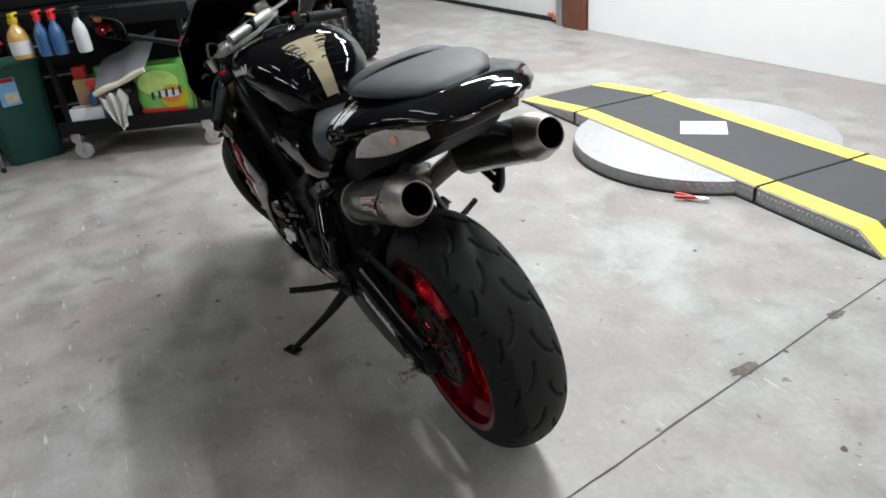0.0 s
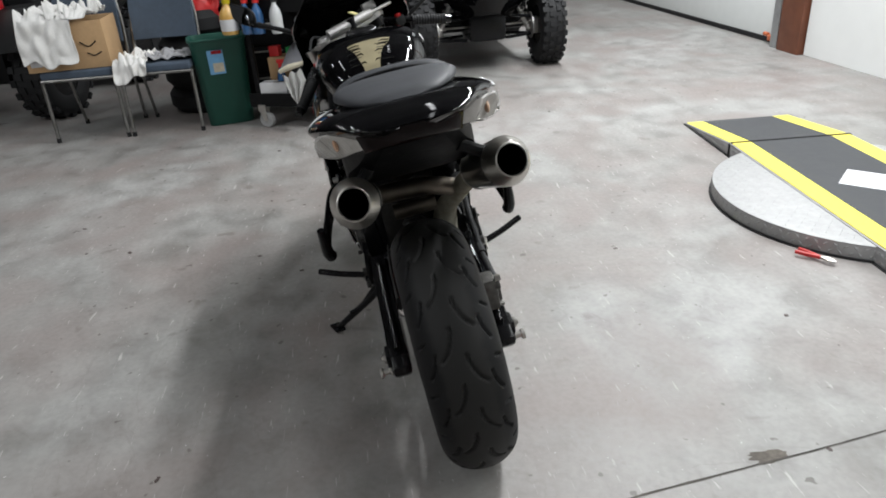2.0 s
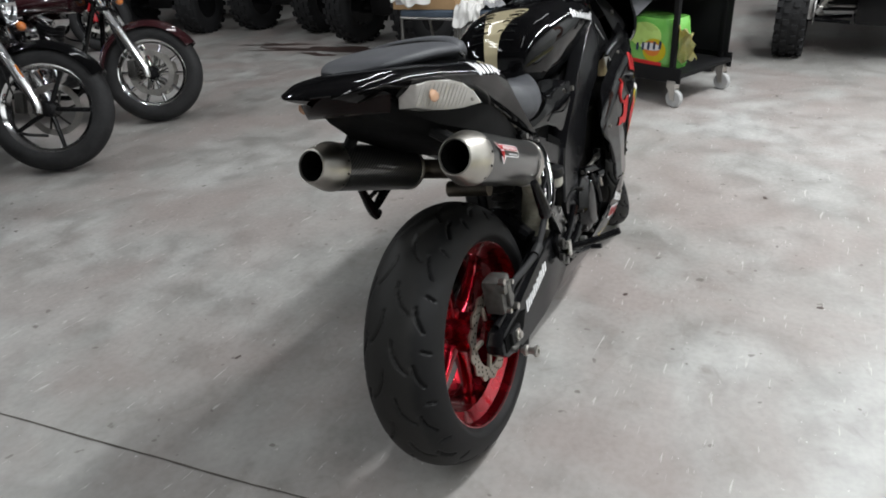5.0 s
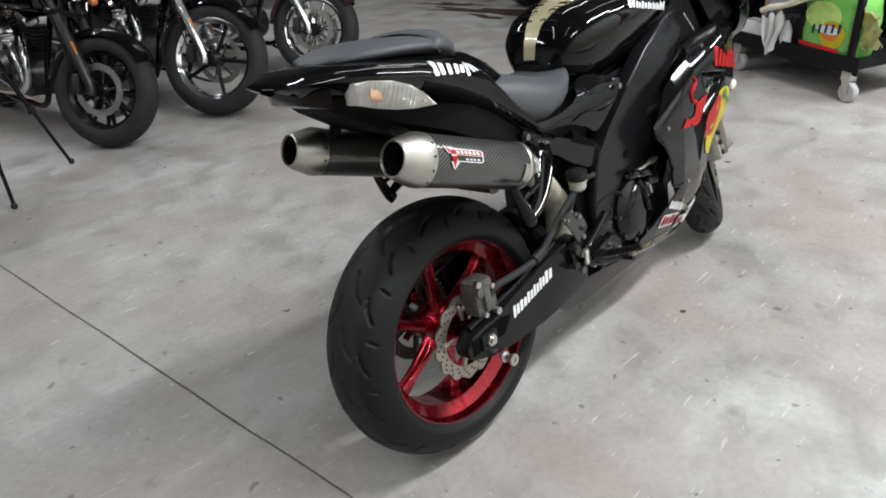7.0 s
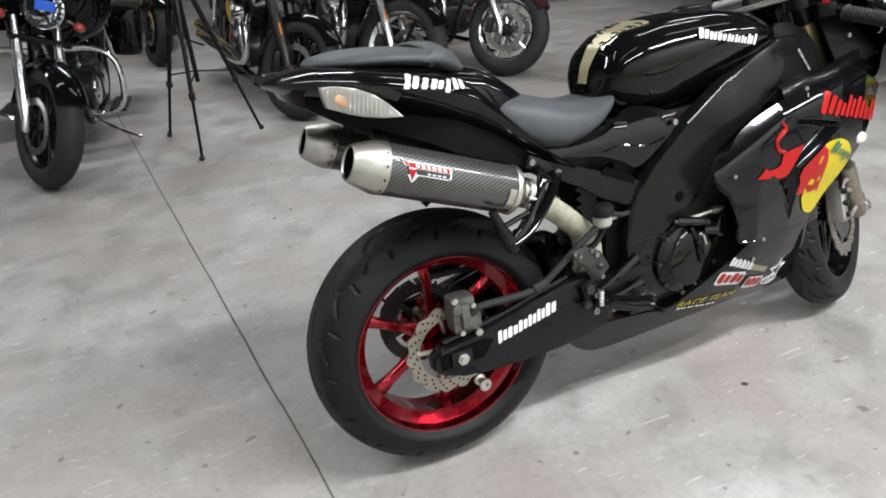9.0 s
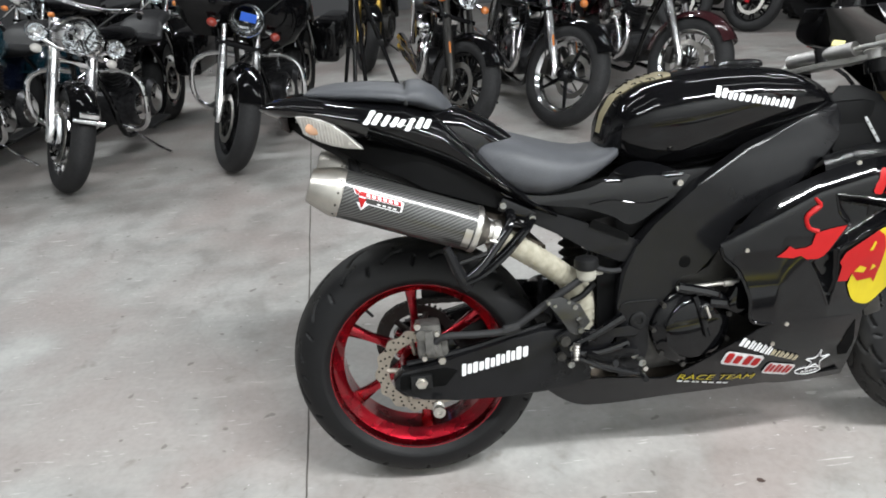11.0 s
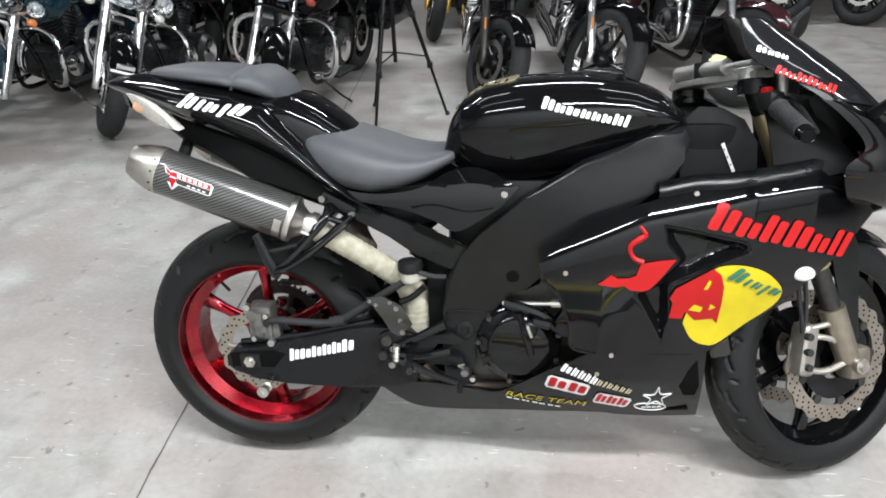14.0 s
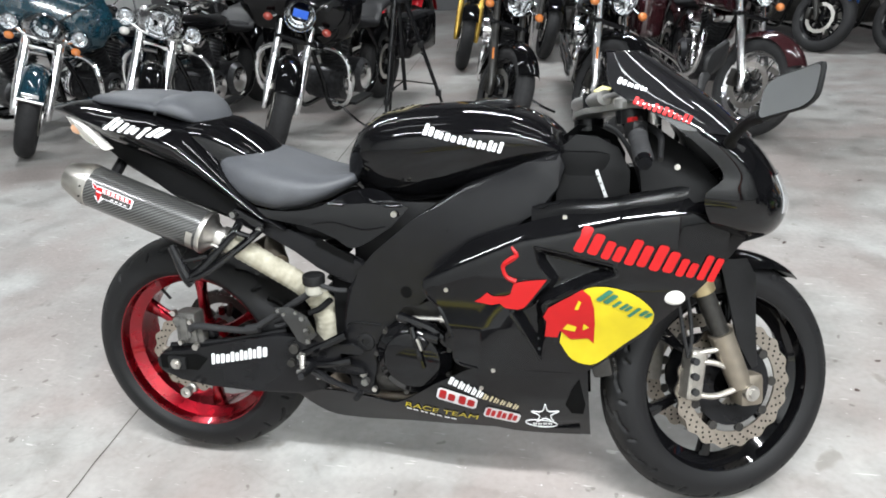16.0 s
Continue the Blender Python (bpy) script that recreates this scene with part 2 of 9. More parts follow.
def part(name, bm, material, parent, label="", smooth=True, sharp=35):
    ob = new(name, finish(name, bm, material, smooth, sharp))
    ob.parent = parent
    if label:
        ob["label"] = label
    return ob


def pieces(name, bm, material, parent, label="", sharp=35):
    """Each loose piece of bm becomes a part of its own."""
    bm.verts.ensure_lookup_table()
    bm.verts.index_update()
    seen, made = set(), []
    for v0 in bm.verts:
        if v0.index in seen:
            continue
        todo, isle = [v0], []
        seen.add(v0.index)
        while todo:
            v = todo.pop()
            isle.append(v)
            for e in v.link_edges:
                o = e.other_vert(v)
                if o.index not in seen:
                    seen.add(o.index)
                    todo.append(o)
        nb, back = bmesh.new(), {}
        for v in isle:
            back[v] = nb.verts.new(v.co)
        for f in {f for v in isle for f in v.link_faces}:
            nb.faces.new([back[v] for v in f.verts])
        made.append(part(name, nb, material, parent, label, True, sharp))
    bm.free()
    return made


def solo(name, bm, material, label, category, group="", kind="", m=None, smooth=True, sharp=35):
    ob = new(name, finish(name, bm, material, smooth, sharp))
    if m is not None:
        ob.matrix_world = m
    return tagged(ob, label, category, group, kind)


def spline(pts, n):
    """n + 1 points along a Catmull-Rom curve through pts."""
    p = np.array(pts, float)
    if len(p) < 3:
        return [p[0] + (p[-1] - p[0]) * i / n for i in range(n + 1)]
    d = np.concatenate([[0], np.cumsum(np.linalg.norm(np.diff(p, axis=0), axis=1))])
    q = np.vstack([2 * p[0] - p[1], p, 2 * p[-1] - p[-2]])
    out = []
    for u in np.linspace(0, d[-1], n + 1):
        i = min(int(np.searchsorted(d, u, "right")) - 1, len(p) - 2)
        f = (u - d[i]) / max(1e-9, d[i + 1] - d[i])
        a, b, c, e = q[i], q[i + 1], q[i + 2], q[i + 3]
        out.append(0.5 * (2 * b + (c - a) * f + (2 * a - 5 * b + 4 * c - e) * f * f + (3 * b - a - 3 * c + e) * f ** 3))
    return out


def lerp1(xs, ys, x):
    return float(np.interp(x, xs, ys))


def box(bm, size, at=(0, 0, 0), bevel=0.0, rot=None, segs=2):
    m = Matrix.Translation(at) @ (rot.to_4x4() if rot is not None else Matrix.Identity(4)) @ Matrix.Diagonal((*size, 1))
    r = bmesh.ops.create_cube(bm, size=1.0, matrix=m)
    if bevel:
        es = list({e for v in r["verts"] for e in v.link_edges})
        bmesh.ops.bevel(bm, geom=es, offset=bevel, segments=segs, affect="EDGES", profile=0.6)
    return bm


def ringmesh(bm, rings, closed=True, caps=True):
    """Skin between rings of equal length."""
    vs = [[bm.verts.new(p) for p in r] for r in rings]
    n = len(vs[0])
    for a, b in zip(vs, vs[1:]):
        for i in range(n if closed else n - 1):
            j = (i + 1) % n
            try:
                bm.faces.new((a[i], a[j], b[j], b[i]))
            except ValueError:
                pass
    if caps and closed:
        for r in (vs[0], vs[-1]):
            try:
                bm.faces.new(r)
            except ValueError:
                pass
    return bm


def tube(bm, pts, r, segs=10, n=None, caps=True, flat=1.0):
    """A round bar along a smooth path; r one radius or one for each point. flat squashes it."""
    if n is None:
        n = max(1, (len(pts) - 1) * 5) if len(pts) > 2 else 1
    c = spline(pts, n)
    rs = [r] * (n + 1) if np.isscalar(r) else [lerp1(np.linspace(0, 1, len(r)), r, i / n) for i in range(n + 1)]
    rings, up = [], None
    for i, p in enumerate(c):
        t = Vector(c[min(i + 1, n)] - c[max(i - 1, 0)])
        if t.length < 1e-9:
            t = Vector((0, 0, 1))
        t.normalize()
        if up is None:
            up = Vector((0, 0, 1)) if abs(t.z) < 0.9 else Vector((1, 0, 0))
        s = t.cross(up).normalized()
        up = s.cross(t).normalized()
        rings.append([Vector(p) + rs[i] * (math.cos(2 * math.pi * k / segs) * s * flat + math.sin(2 * math.pi * k / segs) * up) for k in range(segs)])
    return ringmesh(bm, rings, True, caps)


def lathe(bm, prof, segs=48, at=(0, 0, 0), axis="y", closed=False):
    """Turns a profile of (radius, along) round an axis through at. closed joins its ends."""
    rings = []
    for k in range(segs):
        a = 2 * math.pi * k / segs
        c, s = math.cos(a), math.sin(a)
        ring = []
        for r, h in prof:
            p = {"y": (r * c, h, r * s), "z": (r * c, r * s, h), "x": (h, r * c, r * s)}[axis]
            ring.append(bm.verts.new((p[0] + at[0], p[1] + at[1], p[2] + at[2])))
        rings.append(ring)
    n = len(prof)
    for k in range(segs):
        a, b = rings[k], rings[(k + 1) % segs]
        for i in range(n if closed else n - 1):
            j = (i + 1) % n
            bm.faces.new((a[i], a[j], b[j], b[i]))
    if not closed:
        for i in (0, n - 1):
            if prof[i][0] > 1e-5:
                bm.faces.new([r[i] for r in rings])
    bmesh.ops.remove_doubles(bm, verts=[v for r in rings for v in r], dist=1e-5)
    return bm


def cyl(bm, a, b, r, segs=16, r2=None):
    return tube(bm, [a, b], [r, r if r2 is None else r2], segs, 1)


def slab(bm, outline, y0, y1, bevel=0.0, n=0, plane="xz", yf=None):
    """An outline in x and z, drawn out from y0 to y1 (or round a side y = yf(x, z))."""
    pts = [tuple(p) for p in outline]
    if n:
        pts = [tuple(p) for p in spline(pts + [pts[0]], n)[:-1]]
    rings = []
    for y in (y0, y1):
        ring = []
        for u, v in pts:
            yy = y + (yf(u, v) if yf else 0)
            ring.append({"xz": (u, yy, v), "xy": (u, v, yy), "yz": (yy, u, v)}[plane])
        rings.append(ring)
    ringmesh(bm, rings)
    if bevel:
        es = [e for e in bm.edges if len(e.link_faces) == 2 and any(len(f.verts) > 4 for f in e.link_faces)]
        bmesh.ops.bevel(bm, geom=es, offset=bevel, segments=2, affect="EDGES", profile=0.6)
    big = [f for f in bm.faces if len(f.verts) > 4]
    bmesh.ops.triangulate(bm, faces=big)
    return bm


def patch(bm, edge_a, edge_b, yf, thick=0.004, n=24, m=10):
    """A curved panel between two edges in x and z, lying on y = yf(x, z), with thickness inward."""
    a, b = spline(edge_a, n), spline(edge_b, n)
    grid = [[None] * (m + 1) for _ in range(n + 1)]
    for i in range(n + 1):
        for j in range(m + 1):
            x, z = a[i] + (b[i] - a[i]) * j / m
            grid[i][j] = Vector((x, yf(x, z), z))
    def nor(i, j):
        du = grid[min(i + 1, n)][j] - grid[max(i - 1, 0)][j]
        dv = grid[i][min(j + 1, m)] - grid[i][max(j - 1, 0)]
        k = du.cross(dv)
        return k.normalized() if k.length > 1e-12 else Vector((0, 1, 0))
    side = 1 if sum(p.y for r in grid for p in r) > 0 else -1
    top = [[bm.verts.new(p) for p in r] for r in grid]
    low = []
    for i in range(n + 1):
        r = []
        for j in range(m + 1):
            k = nor(i, j)
            if k.y * side > 0:
                k = -k
            r.append(bm.verts.new(grid[i][j] + k * thick))
        low.append(r)
    for i in range(n):
        for j in range(m):
            bm.faces.new((top[i][j], top[i + 1][j], top[i + 1][j + 1], top[i][j + 1]))
            bm.faces.new((low[i][j], low[i][j + 1], low[i + 1][j + 1], low[i + 1][j]))
    rim_t = [top[i][0] for i in range(n)] + [top[n][j] for j in range(m)] + [top[i][m] for i in range(n, 0, -1)] + [top[0][j] for j in range(m, 0, -1)]
    rim_l = [low[i][0] for i in range(n)] + [low[n][j] for j in range(m)] + [low[i][m] for i in range(n, 0, -1)] + [low[0][j] for j in range(m, 0, -1)]
    for i in range(len(rim_t)):
        j = (i + 1) % len(rim_t)
        try:
            bm.faces.new((rim_t[i], rim_l[i], rim_l[j], rim_t[j]))
        except ValueError:
            pass
    return bm


def decal(bm, outline, yf, lift=0.002, n=0):
    """A thin sticker: the outline in x and z, laid on y = yf(x, z) with a few rings inside it."""
    pts = [np.array(p, float) for p in outline]
    if n:
        pts = spline(list(map(tuple, pts)) + [tuple(pts[0])], n)[:-1]
    c = sum(pts) / len(pts)
    side = 1 if yf(c[0], c[1]) > 0 else -1
    rings = []
    for k in (1.0, 0.66, 0.33):
        rings.append([bm.verts.new((c[0] + (p[0] - c[0]) * k, yf(*(c + (p - c) * k)) + side * lift, c[1] + (p[1] - c[1]) * k)) for p in pts])
    mid = bm.verts.new((c[0], yf(*c) + side * lift, c[1]))
    q = len(pts)
    for a, b in zip(rings, rings[1:]):
        for i in range(q):
            bm.faces.new((a[i], a[(i + 1) % q], b[(i + 1) % q], b[i]))
    for i in range(q):
        bm.faces.new((rings[-1][i], rings[-1][(i + 1) % q], mid))
    return bm


def pydata(name, verts, faces, material, parent=None, smooth=True, sharp=40):
    me = bpy.data.meshes.new(name)
    me.from_pydata([tuple(v) for v in verts], [], faces)
    me.update()
    if smooth:
        me.polygons.foreach_set("use_smooth", [True] * len(me.polygons))
        me.set_sharp_from_angle(angle=radians(sharp))
    me.materials.append(material)
    ob = new(name, me)
    ob.parent = parent
    return ob


B = bmesh.new
EAST, WEST, NORTH, SOUTH = 11.0, -7.5, 10.5, -3.52

# ---- room ----
b = B()
box(b, (EAST - WEST + 0.4, NORTH - SOUTH + 0.8, 0.2), ((EAST + WEST) / 2, (NORTH + SOUTH) / 2 - 0.2, -0.1))
solo("floor", b, CONCRETE, "worn grey stained concrete workshop floor", "floor", kind="structure", smooth=False)
# unseen ceiling, its colour kept dark to lower the room's fill light
b = B()
box(b, (EAST - WEST + 0.4, NORTH - SOUTH + 0.8, 0.15), ((EAST + WEST) / 2, (NORTH + SOUTH) / 2 - 0.2, CEIL + 0.075))
solo("ceiling", b, mat("ceiling_paint", (0.16, 0.16, 0.165), 0.8, grain=0.05, scale=4), "plain unseen workshop ceiling, dark to bounce little light", "ceiling", kind="structure", smooth=False)
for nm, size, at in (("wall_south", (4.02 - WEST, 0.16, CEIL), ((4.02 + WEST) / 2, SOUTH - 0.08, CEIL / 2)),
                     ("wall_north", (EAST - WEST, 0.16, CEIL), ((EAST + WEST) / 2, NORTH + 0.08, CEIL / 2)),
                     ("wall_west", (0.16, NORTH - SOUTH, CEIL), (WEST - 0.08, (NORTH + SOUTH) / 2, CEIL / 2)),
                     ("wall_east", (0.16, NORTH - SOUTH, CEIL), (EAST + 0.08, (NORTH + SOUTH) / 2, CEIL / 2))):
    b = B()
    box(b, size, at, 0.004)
    # north and east walls get a darkened colour to hold back bounced light
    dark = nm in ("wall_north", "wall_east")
    solo(nm, b, mat("darkened_wall", (0.10, 0.10, 0.105), 0.7, grain=0.1, scale=3) if dark else WALLMAT,
         "workshop wall, darkened to bounce little light" if dark else "bright white painted workshop wall", "wall", kind="structure", smooth=False)
for x, y, length, watts in STRIPS:
    lamp = bpy.data.lights.new("strip_lamp", "AREA")
    lamp.shape, lamp.size, lamp.size_y, lamp.energy, lamp.color = "RECTANGLE", length, 0.09, watts, (0.955, 0.985, 1.0) if y < 0 else (0.945, 0.978, 1.0)
    lo = new("strip_lamp", lamp)
    lo.matrix_world = pose(x, y, CEIL - 0.16)

# ---- the sport motorcycle ----
LEANING = Matrix.Translation((0.03, -0.018, 0)) @ pose(0, 0, 0, 0, 0, 2.0) @ pose(0, 0, 0, -8.7, 0, 0)
AXLE_R, AXLE_F = (0.0, 0.0, 0.313), (1.343, 0.0, 0.302)
RAKE = radians(24.5)
PIVOT = Vector((1.317, 0, 0.30))
STEER = Matrix.Translation((-0.003, 0.020, -0.004)) @ Matrix.Translation(PIVOT) @ Matrix.Rotation(radians(28), 4, Vector((-math.sin(RAKE), 0, math.cos(RAKE)))) @ Matrix.Translation(-PIVOT)


def tread_tyre(name, core, bulge, bead, material, repeats, parent, m, rows=600, cols=72, offset=0.0, square=1.0):
    """A road tyre with sunken sickle-shaped grooves."""
    half = np.linspace(-1.46, 1.46, cols)
    prof = [(bead, -bulge * 0.80), (bead + 0.012, -bulge * 0.93)]
    prof += [(core + bulge * math.cos(a) ** square, bulge * math.sin(a)) for a in half]
    prof += [(bead + 0.012, bulge * 0.93), (bead, bulge * 0.80)]
    prof = np.array(prof)
    th = np.linspace(0, 2 * math.pi, rows, endpoint=False)
    R = np.tile(prof[:, 0], (rows, 1))
    Y = np.tile(prof[:, 1], (rows, 1))
    V = np.tile(np.concatenate([[-9, -9], half * bulge, [9, 9]]), (rows, 1))
    outer = core + bulge
    per = 2 * math.pi / repeats
    depth = np.zeros_like(R)
    curves = [[(0.0, 0.010), (0.025, 0.015), (0.05, 0.027), (0.066, 0.043)], [(0.050, 0.058), (0.075, 0.064), (0.100, 0.080)], [(0.02, 0.078), (0.026, 0.098)]]
    k = bulge / 0.093
    for side in (-1, 1):
        s = ((th + (per / 2 if side > 0 else 0) + offset) % per) * outer
        for cv in curves:
            c = np.array(spline([(a, b * k) for a, b in cv], 8))
            for shift in (0, per * outer, -per * outer):
                for p, q in zip(c, c[1:]):
                    d = q - p
                    px, py = s[:, None] + shift - p[0], V * side - p[1]
                    f = np.clip((px * d[0] + py * d[1]) / (d @ d), 0, 1)
                    dist = np.hypot(px - f * d[0], py - f * d[1])
                    depth = np.maximum(depth, np.clip((0.0042 - dist) / 0.0016, 0, 1))
    N = np.stack([np.cos(np.tile(np.concatenate([[0, 0], half, [0, 0]]), (rows, 1))), np.sin(np.tile(np.concatenate([[0, 0], half, [0, 0]]), (rows, 1)))])
    R = R - depth * 0.0055 * N[0]
    Y = Y - depth * 0.0055 * N[1]
    P = np.stack([R * np.cos(th)[:, None], Y, R * np.sin(th)[:, None]], -1).reshape(-1, 3)
    w = prof.shape[0]
    f = [(i * w + j, i * w + j + 1, ((i + 1) % rows) * w + j + 1, ((i + 1) % rows) * w + j) for i in range(rows) for j in range(w - 1)]
    ob = pydata(name, P, f, material, parent, sharp=50)
    ob.matrix_local = m
    return ob


def wheel_rim(bm, r, half, hub=0.05, hub_half=0.07):
    """Cast rim with rounded flanges and a sunken well, and its hub."""
    lathe(bm, [(r, -half), (r + 0.003, -half + 0.003), (r + 0.003, -half + 0.009), (r - 0.004, -half + 0.012), (r - 0.008, -half + 0.03), (r - 0.028, -half + 0.045),
               (r - 0.030, half - 0.045), (r - 0.008, half - 0.03), (r - 0.004, half - 0.012), (r + 0.003, half - 0.009), (r + 0.003, half - 0.003), (r, half),
               (r - 0.014, half - 0.004), (r - 0.018, half - 0.03), (r - 0.040, half - 0.05), (r - 0.042, -half + 0.05), (r - 0.018, -half + 0.03), (r - 0.014, -half + 0.004)], 96, closed=True)
    lathe(bm, [(0.014, -hub_half), (hub * 0.8, -hub_half), (hub, -hub_half * 0.7), (hub, hub_half * 0.7), (hub * 0.8, hub_half), (0.014, hub_half)], 40, closed=True)
    return bm


def add_spokes(wheel, material, r, spokes, turn, hub=0.05, spoke_w=0.026):
    """Spokes, each a piece of its own on one mesh."""
    bm = B()
    rings = []
    for u in np.linspace(0, 1, 7):
        rr = hub * 0.9 + (r - 0.036 - hub * 0.9) * u
        wd, dp = spoke_w * (0.62 - 0.28 * math.sin(u * math.pi)), 0.019 - 0.006 * u
        rings.append([(rr, math.copysign(abs(math.sin(g)) ** 0.6, math.sin(g)) * dp, math.copysign(abs(math.cos(g)) ** 0.6, math.cos(g)) * wd) for g in np.linspace(0, 2 * math.pi, 12, endpoint=False)])
    ringmesh(bm, rings)
    me = finish("spoke", bm, material)
    for k in range(spokes):
        ob = new("spoke", me)
        ob.parent = wheel
        ob.matrix_local = Matrix.Rotation(-(turn + 2 * math.pi * k / spokes), 4, "Y")


def petal_disc(bm, r_in, r_out, y, petals, t=0.0045, wave=0.004):
    """Brake disc with a scalloped edge and rows of drilled holes."""
    n = petals * 8
    top, low = [], []
    for h, out in ((y - t / 2, low), (y + t / 2, top)):
        for rr, wv in ((r_in, 0.0), (r_out - wave, wave)):
            out.append([bm.verts.new(((rr + wv * math.cos(petals * 2 * math.pi * k / n)) * math.cos(2 * math.pi * k / n), h,
                                      (rr + wv * math.cos(petals * 2 * math.pi * k / n)) * math.sin(2 * math.pi * k / n))) for k in range(n)])
    for k in range(n):
        j = (k + 1) % n
        bm.faces.new((top[0][k], top[0][j], top[1][j], top[1][k]))
        bm.faces.new((low[0][k], low[1][k], low[1][j], low[0][j]))
        bm.faces.new((top[1][k], top[1][j], low[1][j], low[1][k]))
        bm.faces.new((top[0][k], low[0][k], low[0][j], top[0][j]))
    return bm


def disc_holes(bm, r_in, r_out, y, count, t=0.0052, r=0.0028):
    for k in range(count):
        for q, f in enumerate((0.22, 0.5, 0.78)):
            a = 2 * math.pi * (k + 0.33 * q) / count
            rr = r_in + (r_out - r_in) * f
            c = Vector((rr * math.cos(a), y, rr * math.sin(a)))
            cyl(bm, c - Vector((0, t / 2, 0)), c + Vector((0, t / 2, 0)), r, 8)
    return bm


def skin(name, rows, material, parent, thick=0.004, label="", closed=False):
    """A shell over rows of points, with thickness inward."""
    bm = B()
    ringmesh(bm, rows, closed, False)
    bmesh.ops.recalc_face_normals(bm, faces=bm.faces)
    if thick:
        bmesh.ops.solidify(bm, geom=list(bm.faces), thickness=thick)
    return part(name, bm, material, parent, label)


def bars(bm, yf, start, end, widths, heights, slant=0.0, lift=0.002, gap=0.25, split=True):
    """A row of plain upright bars on a side, sized like the marks of a sticker; a wide mark is two bars, the second shorter."""
    a, e = np.array(start, float), np.array(end, float)
    d = e - a
    length = np.linalg.norm(d)
    d /= length
    up = np.array((-d[1], d[0]))
    if up[1] < 0:
        up = -up
    unit = length / (sum(widths) + gap * (len(widths) - 1))
    u = 0.0
    for w, h in zip(widths, heights):
        b0, b1 = h if isinstance(h, tuple) else (0.0, h)
        cells = [(0.0, 0.43, b0, b1), (0.55, 0.98, b0 + 0.04 * (b1 - b0), b0 + 0.86 * (b1 - b0))] if split and w >= 0.55 and len(widths) > 1 else [(0.0, 1.0, b0, b1)]
        for f0, f1, c0, c1 in cells:
            p, q = a + d * (u + w * f0) * unit, a + d * (u + w * f1) * unit
            sl = d * slant
            r = min(0.2 * w * (f1 - f0) * unit, 0.16 * (c1 - c0))
            decal(bm, [p + up * c0 + sl * c0 + d * r, q + up * c0 + sl * c0 - d * r, q + up * (c0 + r) + sl * c0, q + up * (c1 - r) + sl * c1,
                       q + up * c1 + sl * c1 - d * r, p + up * c1 + sl * c1 + d * r, p + up * (c1 - r) + sl * c1, p + up * (c0 + r) + sl * c0], yf, lift)
        u += w + gap
    return bm


LOW_Z, LOW_Y = [0.15, 0.17, 0.19, 0.215, 0.26, 0.32, 0.38, 0.5], [0.108, 0.120, 0.132, 0.148, 0.176, 0.206, 0.222, 0.228]


def side_w(x, z):
    """Half width of the fairing: a tapered belly, a flat flank and a shoulder folded in above a rising crease."""
    low = lerp1(LOW_Z, LOW_Y, z) * lerp1([0.28, 0.42, 0.56, 0.70, 0.80, 0.93, 1.05, 1.15, 1.3], [0.66, 0.74, 0.86, 0.97, 1.0, 0.92, 0.785, 0.70, 0.55], x)
    flank = 0.228 * lerp1([0.28, 0.42, 0.56, 0.70, 0.80, 1.0, 1.08, 1.2, 1.3, 1.4, 1.5], [0.66, 0.74, 0.86, 0.97, 1.0, 1.0, 0.965, 0.835, 0.66, 0.42, 0.2], x)
    f = min(1.0, max(0.0, (z - 0.42) / 0.18))
    over = z - lerp1([0.60, 0.675, 0.88, 1.085, 1.30], [0.575, 0.597, 0.694, 0.741, 0.765], x)
    return low + (flank - low) * f * f * (3 - 2 * f) - 0.80 * 0.006 * math.log1p(math.exp(min(40.0, over / 0.006)))


VENT = [(0.912, 0.689), (0.975, 0.677), (1.071, 0.653), (1.080, 0.634), (1.000, 0.602), (0.934, 0.563), (0.940, 0.482), (0.930, 0.424), (0.897, 0.485), (0.867, 0.541), (0.903, 0.564), (0.945, 0.618), (0.922, 0.650)]


def vent_depth(x, z):
    """How far the side is sunk at the air intake: none outside, 24 mm well inside."""
    inside, near = False, 9.0
    for (x0, z0), (x1, z1) in zip(VENT, VENT[1:] + VENT[:1]):
        if (z0 > z) != (z1 > z) and x < x0 + (z - z0) / (z1 - z0) * (x1 - x0):
            inside = not inside
        dx, dz = x1 - x0, z1 - z0
        f = min(1.0, max(0.0, ((x - x0) * dx + (z - z0) * dz) / (dx * dx + dz * dz)))
        near = min(near, math.hypot(x - x0 - f * dx, z - z0 - f * dz))
    return 0.024 * min(1.0, near / 0.017) if inside else 0.0


def sticker(bm, outline, yf, lift=0.003, n=0):
    """A thin sticker of any outline in x and z, laid on y = yf(x, z)."""
    pts = [tuple(p) for p in outline]
    if n:
        pts = [tuple(p) for p in spline(pts + [pts[0]], n)[:-1]]
    face = bm.faces.new([bm.verts.new((p[0], 0, p[1])) for p in pts])
    bmesh.ops.triangulate(bm, faces=[face])
    for _ in range(2):
        bmesh.ops.subdivide_edges(bm, edges=[e for e in bm.edges if e.calc_length() > 0.018], cuts=1)
        bmesh.ops.triangulate(bm, faces=[f for f in bm.faces if len(f.verts) > 3])
    for v in bm.verts:
        y = yf(v.co.x, v.co.z)
        v.co.y = y + math.copysign(lift, y)
    return bm


